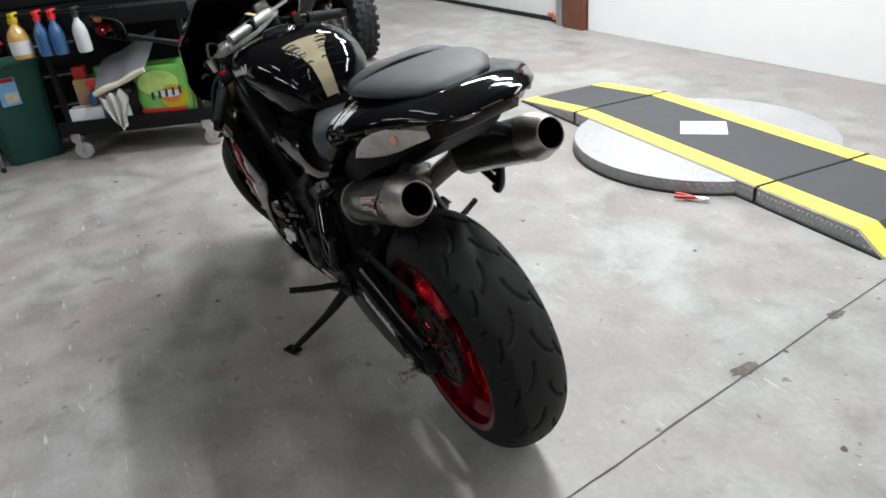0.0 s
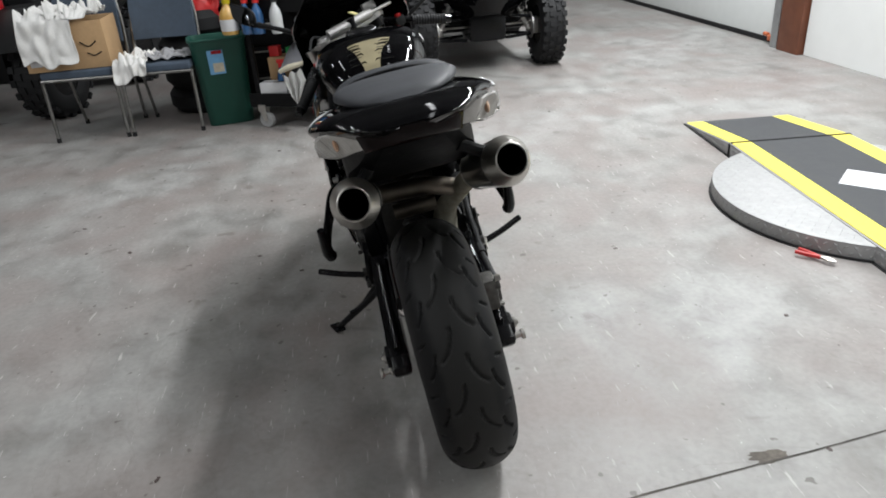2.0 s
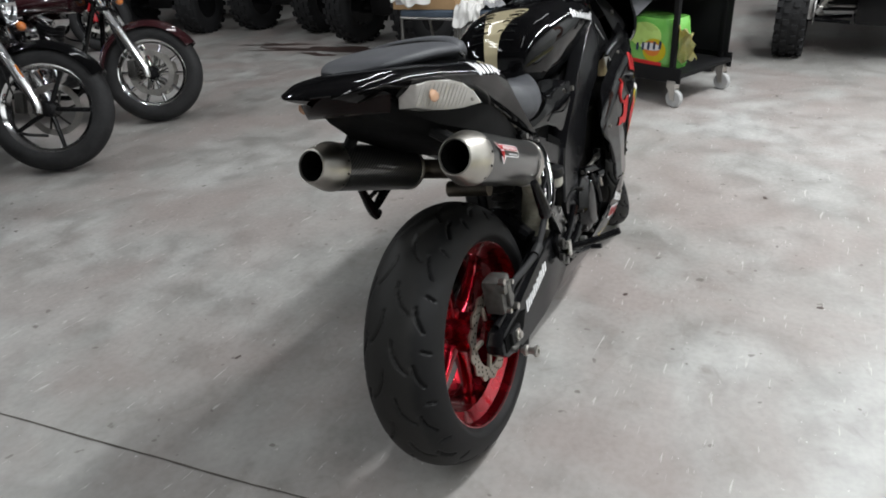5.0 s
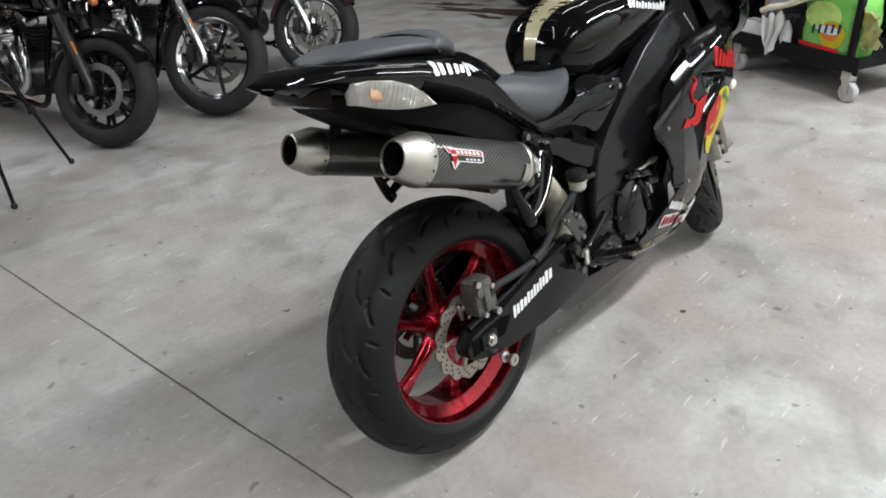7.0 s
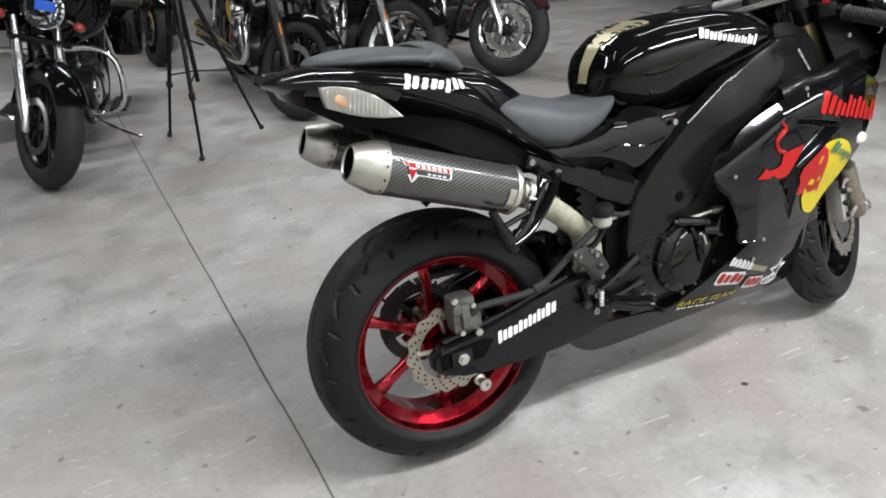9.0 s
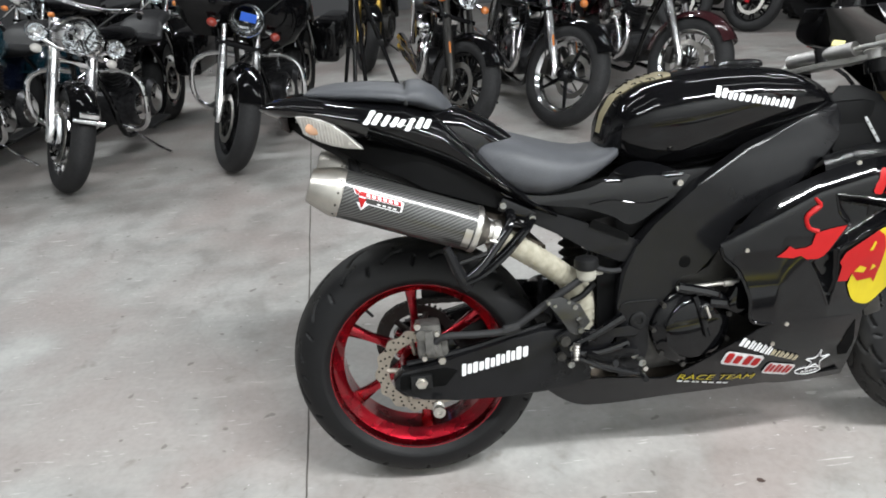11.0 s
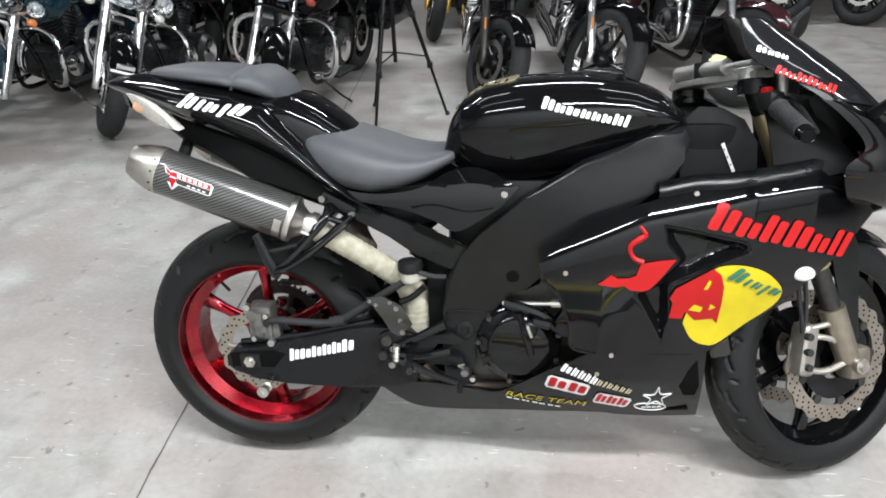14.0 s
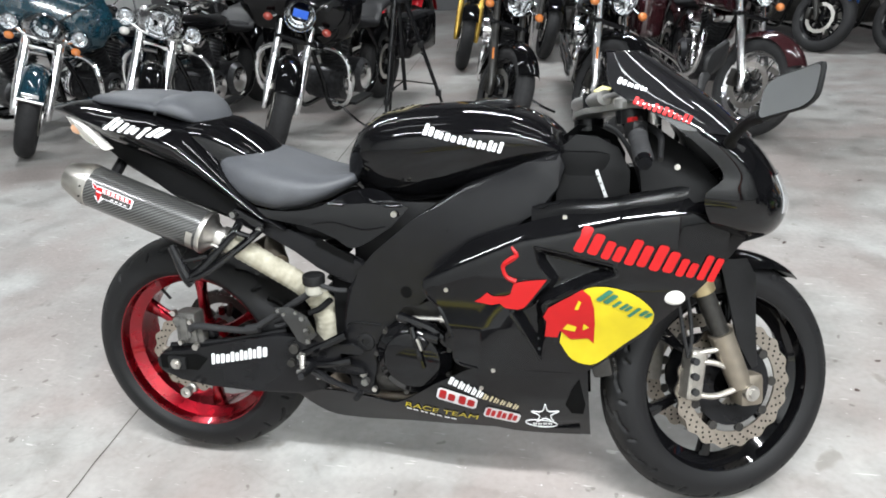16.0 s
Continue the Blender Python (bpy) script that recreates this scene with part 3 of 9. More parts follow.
def lettering(words, height, start, end, yf, lift=0.003):
    """Words in the built-in font along a line in x and z, laid on y = yf(x, z)."""
    cu = bpy.data.curves.new("lettering", "FONT")
    cu.body, cu.size, cu.shear = words, 1.0, 0.2
    tmp = bpy.data.objects.new("lettering", cu)
    bm = B()
    bm.from_mesh(tmp.to_mesh())
    tmp.to_mesh_clear()
    bpy.data.objects.remove(tmp)
    a, e = np.array(start, float), np.array(end, float)
    width = max(v.co.x for v in bm.verts)
    up = np.array((-(e - a)[1], (e - a)[0])) / np.linalg.norm(e - a)
    up = up if up[1] > 0 else -up
    for v in bm.verts:
        x, z = a + (e - a) * v.co.x / width + up * v.co.y * height
        y = yf(x, z)
        v.co = (x, y + math.copysign(lift, y), z)
    return bm


def frame_w(x, z):
    return lerp1([0.25, 0.45, 0.6, 0.75, 0.9], [0.150, 0.153, 0.157, 0.166, 0.140], z) - 0.05 * max(0.0, x - 0.85)


def build_sport_motorcycle():
    bk = thing("sport_motorcycle", "glossy black sport motorcycle, red rear wheel, leaning on its stand", "motorcycle", LEANING)
    T_R, T_F = Matrix.Translation(AXLE_R), STEER @ Matrix.Translation(AXLE_F)
    # rear wheel
    bm = B()
    wheel_rim(bm, 0.229, 0.086, 0.048, 0.062)
    rw = part("rear_wheel", bm, RED_RIM, bk, "red anodised cast rear wheel")
    rw.matrix_local = T_R
    add_spokes(rw, RED_RIM, 0.229, 6, radians(92), 0.048, 0.03)
    tread_tyre("tyre", 0.2170, 0.0930, 0.214, tyre_mat("rear_tyre_rubber", 0.093, 0.75), 16, rw, Matrix.Translation((0, -0.005, 0)), offset=0.1, square=0.8)
    bm = B()
    petal_disc(bm, 0.076, 0.110, -0.092, 14)
    for k in range(5):
        a = 2 * math.pi * k / 5 + 0.5
        cyl(bm, (0.045 * math.cos(a), -0.092, 0.045 * math.sin(a)), (0.082 * math.cos(a), -0.092, 0.082 * math.sin(a)), 0.006, 8)
    part("brake_disc", bm, ROTOR, rw)
    bm = B()
    disc_holes(bm, 0.078, 0.106, -0.092, 22)
    tagged(part("perforation", bm, VOID, rw), kind="stuff")
    bm = B()
    n = 42
    pts = []
    for k in range(n * 2):
        a = math.pi * k / n
        pts.append(((0.106 if k % 2 else 0.099) * math.cos(a), (0.106 if k % 2 else 0.099) * math.sin(a)))
    lathe(bm, [(0.078, 0.080), (0.102, 0.080), (0.102, 0.086), (0.078, 0.086)], 60, closed=True)
    for k in range(42):
        a = 2 * math.pi * k / 42
        box(bm, (0.010, 0.005, 0.006), (0.104 * math.cos(a), 0.083, 0.104 * math.sin(a)), 0, Euler((0, -a, 0)).to_matrix())
    for k in range(6):
        a = 2 * math.pi * k / 6
        tube(bm, [(0.03 * math.cos(a), 0.08, 0.03 * math.sin(a)), (0.085 * math.cos(a + 0.2), 0.083, 0.085 * math.sin(a + 0.2))], 0.008, 8, 2)
    lathe(bm, [(0.0, 0.05), (0.045, 0.05), (0.045, 0.082), (0.0, 0.082)], 24)
    part("rear_sprocket", bm, DARK, rw, "dark toothed rear sprocket")
    bm = B()
    for k in range(6):
        a = 2 * math.pi * (k + 0.5) / 6
        tube(bm, [(0.014 * math.cos(a), 0.074, 0.014 * math.sin(a)), (0.066 * math.cos(a), 0.076, 0.066 * math.sin(a))], 0.009, 10, 1)
    pieces("sprocket_carrier_arm", bm, RED_RIM, rw)
    bm = B()
    cyl(bm, (-0.13, 0.0, 0.145), (-0.105, 0.0, 0.115), 0.004, 8)
    part("valve_stem", bm, RUBBER, rw)
    # chain
    bm = B()
    top = spline([(0.0, 0.424), (0.2, 0.415), (0.42, 0.405)], 18)
    low = spline([(0.42, 0.33), (0.2, 0.245), (0.0, 0.212)], 18)
    arc = [(-0.106 * math.sin(a), 0.318 + -0.106 * math.cos(a)) for a in np.linspace(0, math.pi, 24)]
    run = [np.array(p) for p in list(top)[::-1][:0]] + [np.array(p) for p in top] + [np.array(p) for p in low] + [np.array(p) for p in arc]
    total = [run[0]]
    for p in run[1:]:
        while np.linalg.norm(p - total[-1]) > 0.0175:
            d = p - total[-1]
            total.append(total[-1] + d / np.linalg.norm(d) * 0.0159)
    for k, (p, q) in enumerate(zip(total, total[1:])):
        if np.linalg.norm(q - p) > 0.05:
            continue
        for y in ((0.076, 0.090) if k % 2 else (0.0785, 0.0875)):
            tube(bm, [(p[0], y, p[1]), (q[0], y, q[1])], 0.0068, 6, 1, flat=0.25)
        cyl(bm, (p[0], 0.075, p[1]), (p[0], 0.091, p[1]), 0.0042, 6)
    part("chain", bm, DARK, bk, "greasy dark drive chain")
    bm = B()
    tube(bm, [(0.02, 0.095, 0.442), (0.2, 0.096, 0.440), (0.36, 0.09, 0.425)], 0.02, 8, 6, flat=0.3)
    part("chain_guard", bm, PLASTIC, bk)
    # swingarm
    for s in (-1, 1):
        bm = B()
        arm = [(-0.064, 0.322), (-0.042, 0.344), (0.02, 0.350), (0.11, 0.373), (0.20, 0.394), (0.284, 0.412), (0.37, 0.412), (0.41, 0.37), (0.40, 0.275), (0.34, 0.256), (0.20, 0.253), (0.08, 0.257), (0.0, 0.268), (-0.045, 0.282), (-0.064, 0.300)]
        slab(bm, arm, s * 0.108, s * 0.152, 0.009)
        part("swingarm_side", bm, SATIN, bk)
        bm = B()
        slab(bm, [(-0.05, 0.298), (-0.05, 0.335), (0.055, 0.345), (0.085, 0.335), (0.055, 0.30)], s * 0.150, s * 0.1545, 0.0015)
        part("axle_slot", bm, VOID, bk)
        bm = B()
        box(bm, (0.05, 0.012, 0.034), (0.0, s * 0.156, 0.318), 0.003)
        part("axle_block", bm, PLASTIC, bk)
        bm = B()
        tube(bm, [(0, s * 0.150, 0.318), (0, s * 0.168, 0.318)], 0.0145, 6, 1)
        cyl(bm, (0, s * 0.165, 0.318), (0, s * 0.174, 0.318), 0.008, 12)
        part("axle_nut", bm, STEEL, bk)
        bm = B()
        lathe(bm, [(0.0, 0), (0.008, 0), (0.008, 0.006), (0.0135, 0.008), (0.0135, 0.014), (0.0085, 0.017), (0.0085, 0.030), (0.014, 0.034), (0.014, 0.041), (0.006, 0.042), (0.006, 0.036), (0, 0.036)], 20)
        for v in bm.verts:
            v.co = Vector((0.034 + v.co.x, s * (0.150 + v.co.y), 0.252 + v.co.z))
        part("stand_spool", bm, STEEL, bk, "silver paddock stand spool")
        bm = B()
        bars(bm, lambda x, z: s * 0.152, (0.095, 0.318) if s < 0 else (0.26, 0.35), (0.252, 0.352) if s < 0 else (0.10, 0.318), [1, 1.1, 1, 0.9, 0.9, 1.2], [0.030, 0.026, 0.027, 0.028, 0.029, 0.031], 0.25 if s < 0 else -0.2, 0.001, 0.1)
        pieces("decal", bm, WHITEDEC, bk, "white sticker of plain bars on the swingarm")
        bm = B()
        tube(bm, [(-0.03, s * 0.128, 0.352), (0.1, s * 0.128, 0.372), (0.3, s * 0.128, 0.418)], 0.008, 8)
        part("swingarm_rib", bm, SATIN, bk)
    bm = B()
    box(bm, (0.10, 0.23, 0.15), (0.385, 0, 0.325), 0.03)
    tube(bm, [(0.3, 0.1, 0.42), (0.33, 0.0, 0.47), (0.3, -0.1, 0.42)], 0.022, 10)
    part("swingarm_bridge", bm, SATIN, bk)
    bm = B()
    lathe(bm, [(0.028 + 0.008 * math.cos(i * math.pi), 0.30 + 0.012 * i) for i in range(22)], 14, (0.40, 0, 0.10), "z")
    part("shock_absorber", bm, DARK, bk)
    # rear brake
    bm = B()
    box(bm, (0.058, 0.05, 0.085), (0.026, -0.118, 0.408), 0.010)
    box(bm, (0.03, 0.03, 0.05), (0.055, -0.12, 0.385), 0.008)
    cyl(bm, (0.01, -0.15, 0.43), (0.01, -0.135, 0.43), 0.013, 12)
    cyl(bm, (0.035, -0.15, 0.395), (0.035, -0.135, 0.395), 0.010, 12)
    rc = part("rear_caliper", bm, GRIME, bk, "dirty grey rear brake caliper")
    bm = B()
    for x, z, q in ((0.002, 0.452, 0.008), (0.052, 0.362, 0.009), (0.045, 0.43, 0.006), (0.012, 0.372, 0.006)):
        cyl(bm, (x, -0.140, z), (x, -0.153, z), q, 6 if q > 0.007 else 12)
    pieces("bolt", bm, STEEL, rc)
    bm = B()
    box(bm, (0.020, 0.012, 0.060), (0.026, -0.146, 0.408), 0.004)
    part("caliper_rib", bm, GRIME, rc)
    bm = B()
    tube(bm, [(0.035, -0.14, 0.40), (0.06, -0.146, 0.42), (0.14, -0.148, 0.418), (0.21, -0.148, 0.421), (0.26, -0.15, 0.45), (0.32, -0.15, 0.49), (0.38, -0.155, 0.53)], 0.0085, 10)
    cyl(bm, (0.20, -0.148, 0.42), (0.235, -0.148, 0.428), 0.0125, 10)
    part("brake_hose", bm, RUBBER, bk)
    bm = B()
    box(bm, (0.09, 0.02, 0.03), (0.05, -0.105, 0.362), 0.006, Euler((0, radians(-35), 0)).to_matrix())
    part("caliper_bracket", bm, SATIN, bk)
    # mufflers
    for s, yo, yi in ((-1, -0.194, -0.178), (1, 0.119, 0.117)):
        a, e = Vector((-0.188 if s < 0 else -0.200, yo, 0.808)), Vector((0.168, yi, 0.668))
        ax = (e - a).normalized()
        up = Vector((0, 1, 0)).cross(ax).normalized()
        if up.z < 0:
            up = -up
        lat = ax.cross(up)

        def can(prof, n=40, squash=1.0):
            r_k = 0.87
            return [[a + ax * h + r_k * (lat * math.cos(t) * r * squash * 0.95 + up * math.sin(t) * r) for t in np.linspace(0, 2 * math.pi, n, endpoint=False)] for r, h in prof]
        bm = B()
        ringmesh(bm, can([(0.050, 0.058), (0.0575, 0.062), (0.0580, 0.066), (0.0580, 0.350), (0.0575, 0.354)]), caps=False)
        mf = part("muffler", bm, carbon("carbon_weave_right" if s < 0 else "carbon_weave_left"), bk, "carbon fibre silencer can")
        lay = mf.data.uv_layers.new(name="round_the_can")
        for pl in mf.data.polygons:
            for li in pl.loop_indices:
                vi = mf.data.loops[li].vertex_index
                k = vi % 40
                if k == 0 and any(mf.data.loops[q].vertex_index % 40 == 39 for q in pl.loop_indices):
                    k = 40
                lay.data[li].uv = (k / 40 * 0.328, (mf.data.vertices[vi].co - a).dot(ax))
        bm = B()
        ringmesh(bm, can([(0.0345, 0.022), (0.0345, 0.004), (0.036, 0.0), (0.039, 0.001), (0.0450, 0.012), (0.053, 0.034), (0.0586, 0.050), (0.0592, 0.058), (0.0592, 0.067), (0.0575, 0.069)]), caps=False)
        part("end_cap", bm, TITAN, mf, "brushed titanium end cap")
        bm = B()
        ringmesh(bm, can([(0.0340, 0.004), (0.033, 0.03), (0.033, 0.16)]), caps=False)
        ringmesh(bm, can([(0.033, 0.16), (0.0, 0.161)]), caps=False)
        part("outlet", bm, VOID, mf, "sooty black outlet")
        bm = B()
        ringmesh(bm, can([(0.0585, 0.351), (0.0595, 0.353), (0.0595, 0.361), (0.0585, 0.363), (0.046, 0.368), (0.030, 0.386), (0.030, 0.41)]))
        part("inlet_collar", bm, STEEL, mf)
        bm = B()
        for k in range(12):
            t = 2 * math.pi * k / 12 + 0.2
            p = a + ax * 0.0595 + (lat * math.cos(t) + up * math.sin(t)) * 0.0488
            q = (lat * math.cos(t) + up * math.sin(t))
            cyl(bm, p, p + q * 0.0022, 0.0024, 8)
        pieces("rivet", bm, DARK, mf)
        # sticker on the outer side: white plate with a dark field, red and white bars and a red point
        plates = [(WHITEDEC, -0.0125, -0.0095, 0.112, 0.186, 0.104, 0.192, 0.0004), (WHITEDEC, -0.0095, 0.0095, 0.104, 0.192, 0.098, 0.192, 0.0004), (WHITEDEC, 0.0095, 0.0125, 0.098, 0.192, 0.100, 0.186, 0.0004),
                  (DARK, -0.0105, 0.0, 0.118, 0.188, 0.114, 0.189, 0.0007), (REDDEC, 0.001, 0.0105, 0.100, 0.188, 0.102, 0.186, 0.0007),
                  (WHITEDEC, -0.027, -0.0125, 0.1105, 0.1125, 0.099, 0.123, 0.0004), (REDDEC, -0.0235, -0.002, 0.1105, 0.1115, 0.100, 0.117, 0.0008),
                  (WHITEDEC, 0.003, 0.017, 0.092, 0.112, 0.083, 0.086, 0.0005), (REDDEC, 0.004, 0.0145, 0.094, 0.108, 0.086, 0.088, 0.0009)]
        for k in range(6):
            plates.append((WHITEDEC, 0.0025, 0.0085, 0.116 + 0.0115 * k, 0.1235 + 0.0115 * k, 0.114 + 0.0115 * k, 0.1215 + 0.0115 * k, 0.0010))
        for k in range(4):
            plates.append((WHITEDEC, -0.0085, -0.0055, 0.140 + 0.011 * k, 0.147 + 0.011 * k, 0.140 + 0.011 * k, 0.147 + 0.011 * k, 0.0010))
        for mt, v0, v1, h0, h1, h2, h3, lift in plates:
            bm = B()
            rows = []
            for k in np.linspace(0, 1, 6):
                t = (v0 + (v1 - v0) * k) / 0.052 + 0.30
                q = lat * math.cos(t) * (1 if (lat.y * s) > 0 else -1) + up * math.sin(t)
                e0, e1 = h0 + (h2 - h0) * k, h1 + (h3 - h1) * k
                rows.append([a + ax * (e0 + (e1 - e0) * u) + q * (0.0508 + lift) for u in (0, 0.5, 1)])
            ringmesh(bm, rows, False, False)
            part("sticker", bm, mt, mf)
        bm = B()
        rows = []
        for t in np.linspace(-0.75, 0.15, 8):
            q = lat * math.cos(t) * (1 if (lat.y * s) > 0 else -1) + up * math.sin(t)
            rows.append([a + ax * h + q * 0.0512 for h in (0.330, 0.346)])
        ringmesh(bm, rows, False, False)
        part("maker_plate", bm, TITAN, mf, "small bare metal plate at the inlet end")
    bm = B()
    pth = [(0.165, -0.178, 0.670), (0.222, -0.160, 0.632), (0.285, -0.136, 0.583), (0.340, -0.112, 0.536), (0.376, -0.096, 0.497), (0.393, -0.086, 0.45), (0.394, -0.078, 0.39), (0.385, -0.07, 0.30)]
    nn = 96
    tube(bm, pth, [lerp1([0, 0.5, 0.66, 1], [0.0245, 0.0255, 0.034, 0.038], k / nn) + 0.0009 * (k % 3) for k in range(nn + 1)], 16, nn)
    part("exhaust_pipe", bm, WRAP, bk, "exhaust pipe bound in cream heat wrap")
    bm = B()
    tube(bm, [(0.362, -0.130, 0.468), (0.390, -0.128, 0.480), (0.418, -0.122, 0.504)], 0.0075, 8)
    part("wrap_clamp", bm, PLASTIC, bk, "black clip round the heat wrap")
    bm = B()
    lathe(bm, [(0.029, -0.006), (0.0325, -0.006), (0.0325, 0.006), (0.029, 0.006)], 24, (0, 0, 0), "x", True)
    cyl(bm, (-0.012, -0.034, -0.006), (0.012, -0.034, -0.006), 0.004, 8)
    bmesh.ops.transform(bm, matrix=Matrix.Translation((0.185, -0.1765, 0.660)) @ Matrix.Rotation(radians(22), 4, "Y"), verts=bm.verts)
    part("hose_clamp", bm, STEEL, bk, "steel band clamp at the silencer inlet")
    bm = B()
    tube(bm, [(0.17, 0.117, 0.667), (0.215, 0.108, 0.650), (0.245, 0.06, 0.637), (0.25, -0.03, 0.63), (0.262, -0.08, 0.615), (0.29, -0.12, 0.59)], 0.025, 14, 24)
    part("link_pipe", bm, mat("heat_stained_steel", (0.17, 0.145, 0.12), 0.42, metal=0.9, grain=0.35, scale=25, rough2=0.55), bk)
    bm = B()
    tube(bm, [(0.20, 0.05, 0.60), (0.20, -0.06, 0.60)], 0.02, 12, 1)
    part("cross_tube", bm, mat("heat_stained_steel", (0.17, 0.145, 0.12), 0.42, metal=0.9, grain=0.35, scale=25, rough2=0.55), bk)
    bm = B()
    tube(bm, [(-0.10, -0.110, 0.835), (-0.095, -0.165, 0.800)], 0.013, 10, 1)
    tube(bm, [(-0.10, 0.075, 0.835), (-0.095, 0.105, 0.800)], 0.013, 10, 1)
    pieces("muffler_hanger", bm, PLASTIC, bk)
    # tail cowl
    xs = [-0.290, -0.282, -0.258, -0.21, -0.15, -0.07, 0.02, 0.09, 0.14, 0.20, 0.27, 0.33]
    ws = [0.050, 0.085, 0.110, 0.136, 0.166, 0.190, 0.190, 0.180, 0.170, 0.160, 0.150, 0.138]
    TAIL_Y = -0.018
    zt = [0.958, 0.965, 0.972, 0.978, 0.974, 0.962, 0.948, 0.918, 0.870, 0.806, 0.735, 0.690]
    zb = [0.952, 0.944, 0.930, 0.908, 0.880, 0.842, 0.806, 0.780, 0.755, 0.722, 0.685, 0.665]
    rows = []
    for k in np.linspace(0, 1, 34):
        x = lerp1(np.linspace(0, 1, len(xs)), xs, k)
        w, t, bo = lerp1(xs, ws, x), lerp1(xs, zt, x), lerp1(xs, zb, x)
        ring = []
        mid = bo + 0.66 * (t - bo)
        for a in np.linspace(-0.30 * math.pi, 1.30 * math.pi, 37):
            c, s = math.cos(a), math.sin(a)
            ring.append((x, TAIL_Y + w * math.copysign(abs(c) ** 0.75, c) * (1 if s > 0 else 1 - lerp1([-0.28, -0.06, 0.08], [0.42, 0.40, 0.20], x) * abs(s)), mid + ((t - mid) if s > 0 else (mid - bo)) * math.copysign(abs(s) ** 0.9, s)))
        rows.append(ring)
    skin("tail_cowl", rows, GLOSS, bk, 0.004, "glossy black tail cowl")
    bm = B()
    rings = []
    for x, w, t, bo in ((-0.245, 0.055, 0.945, 0.925), (-0.2, 0.078, 0.93, 0.888), (-0.1, 0.112, 0.89, 0.825), (0.0, 0.140, 0.86, 0.780), (0.05, 0.148, 0.84, 0.750), (0.2, 0.130, 0.76, 0.69), (0.33, 0.10, 0.70, 0.66)):
        rings.append([(x, TAIL_Y + w * q, h) for q, h in ((1, t), (1, bo + 0.02), (0.8, bo), (-0.8, bo), (-1, bo + 0.02), (-1, t))])
    ringmesh(bm, rings)
    part("undertray", bm, mat("undertray_black", (0.003, 0.003, 0.0032), 0.5, grain=0.3, scale=60, spec=0.08), bk)
    bm = B()
    rings = []
    for x, w, t, bo in ((-0.02, 0.105, 0.935, 0.84), (0.08, 0.118, 0.936, 0.80), (0.14, 0.116, 0.926, 0.79), (0.19, 0.106, 0.900, 0.77), (0.235, 0.092, 0.868, 0.75), (0.27, 0.08, 0.835, 0.74)):
        rings.append([(x, TAIL_Y + w * math.copysign(abs(math.cos(q)) ** 0.6, math.cos(q)), (t + bo) / 2 + (t - bo) / 2 * math.copysign(abs(math.sin(q)) ** 0.6, math.sin(q))) for q in np.linspace(0, 2 * math.pi, 32, endpoint=False)])
    ringmesh(bm, rings)
    part("seat_base", bm, GLOSS, bk)
    bm = B()
    rings = []
    for x, w, t, bo in ((-0.255, 0.05, 0.949, 0.935), (-0.244, 0.085, 0.945, 0.915), (-0.225, 0.10, 0.94, 0.905)):
        rings.append([(x, TAIL_Y + w, t), (x, TAIL_Y + w * 0.9, bo), (x, TAIL_Y - w * 0.9, bo), (x, TAIL_Y - w, t)])
    ringmesh(bm, rings)
    part("tail_light", bm, mat("smoked_lens", (0.006, 0.002, 0.002), 0.10, grain=0.2, scale=50, spec=0.15), bk, "smoked tail light")
    for s in (-1, 1):
        bm = B()
        lens_y = lambda x, z, s=s: TAIL_Y + s * (lerp1([-0.205, -0.145, -0.07], [0.114, 0.156, 0.187] if s > 0 else [0.130, 0.164, 0.195], x) + 0.6 * (z - lerp1([-0.2, -0.07], [0.944, 0.888], x)))
        slab(bm, [(-0.204, 0.944), (-0.180, 0.943), (-0.150, 0.936), (-0.122, 0.922), (-0.100, 0.903), (-0.070, 0.872), (-0.104, 0.873), (-0.135, 0.880), (-0.160, 0.888), (-0.192, 0.902)], -s * 0.028, s * 0.008, 0.004, yf=lens_y)
        sg = part("turn_signal", bm, LENS, bk, "clear ribbed turn signal lens")
        bm = B()
        for k in range(13):
            x = -0.192 + 0.0068 * k
            z0, z1 = lerp1([-0.192, -0.16, -0.104], [0.906, 0.892, 0.878], x), lerp1([-0.2, -0.18, -0.15, -0.122, -0.1], [0.939, 0.938, 0.931, 0.917, 0.899], x)
            tube(bm, [(x, lens_y(x, z0) + s * 0.0075, z0), (x, lens_y(x, z1) + s * 0.0075, z1)], 0.0016, 6, 1)
        pieces("lens_rib", bm, LENS, sg)
        bm = B()
        bmesh.ops.create_icosphere(bm, subdivisions=2, radius=0.014, matrix=Matrix.Translation((-0.166, lens_y(-0.166, 0.917) + s * 0.0055, 0.917)) @ Matrix.Diagonal((1.35, 0.42, 1.0, 1)))
        part("bulb", bm, mat("amber_bulb", (0.50, 0.26, 0.14), 0.2, col2=(0.58, 0.36, 0.24), scale=60, coat=0.8), sg, "amber bulb seen in the lens")
        bm = B()
        cyl(bm, (-0.094, lens_y(-0.094, 0.886) + s * 0.006, 0.886), (-0.094, lens_y(-0.094, 0.886) + s * 0.0098, 0.886), 0.004, 10)
        part("screw", bm, STEEL, sg)
        bm = B()

        def yf(x, z, s=s):
            w, t, bo = lerp1(xs, ws, x), lerp1(xs, zt, x), lerp1(xs, zb, x)
            mid = bo + 0.66 * (t - bo)
            q = min(0.97, max(0.0, (z - mid) / (t - mid))) ** (1 / 0.9)
            return TAIL_Y + s * w * math.sqrt(1 - q * q) ** 0.75
        st, en = ((-0.065, 0.921), (0.065, 0.899)) if s < 0 else ((0.078, 0.906), (-0.055, 0.934))
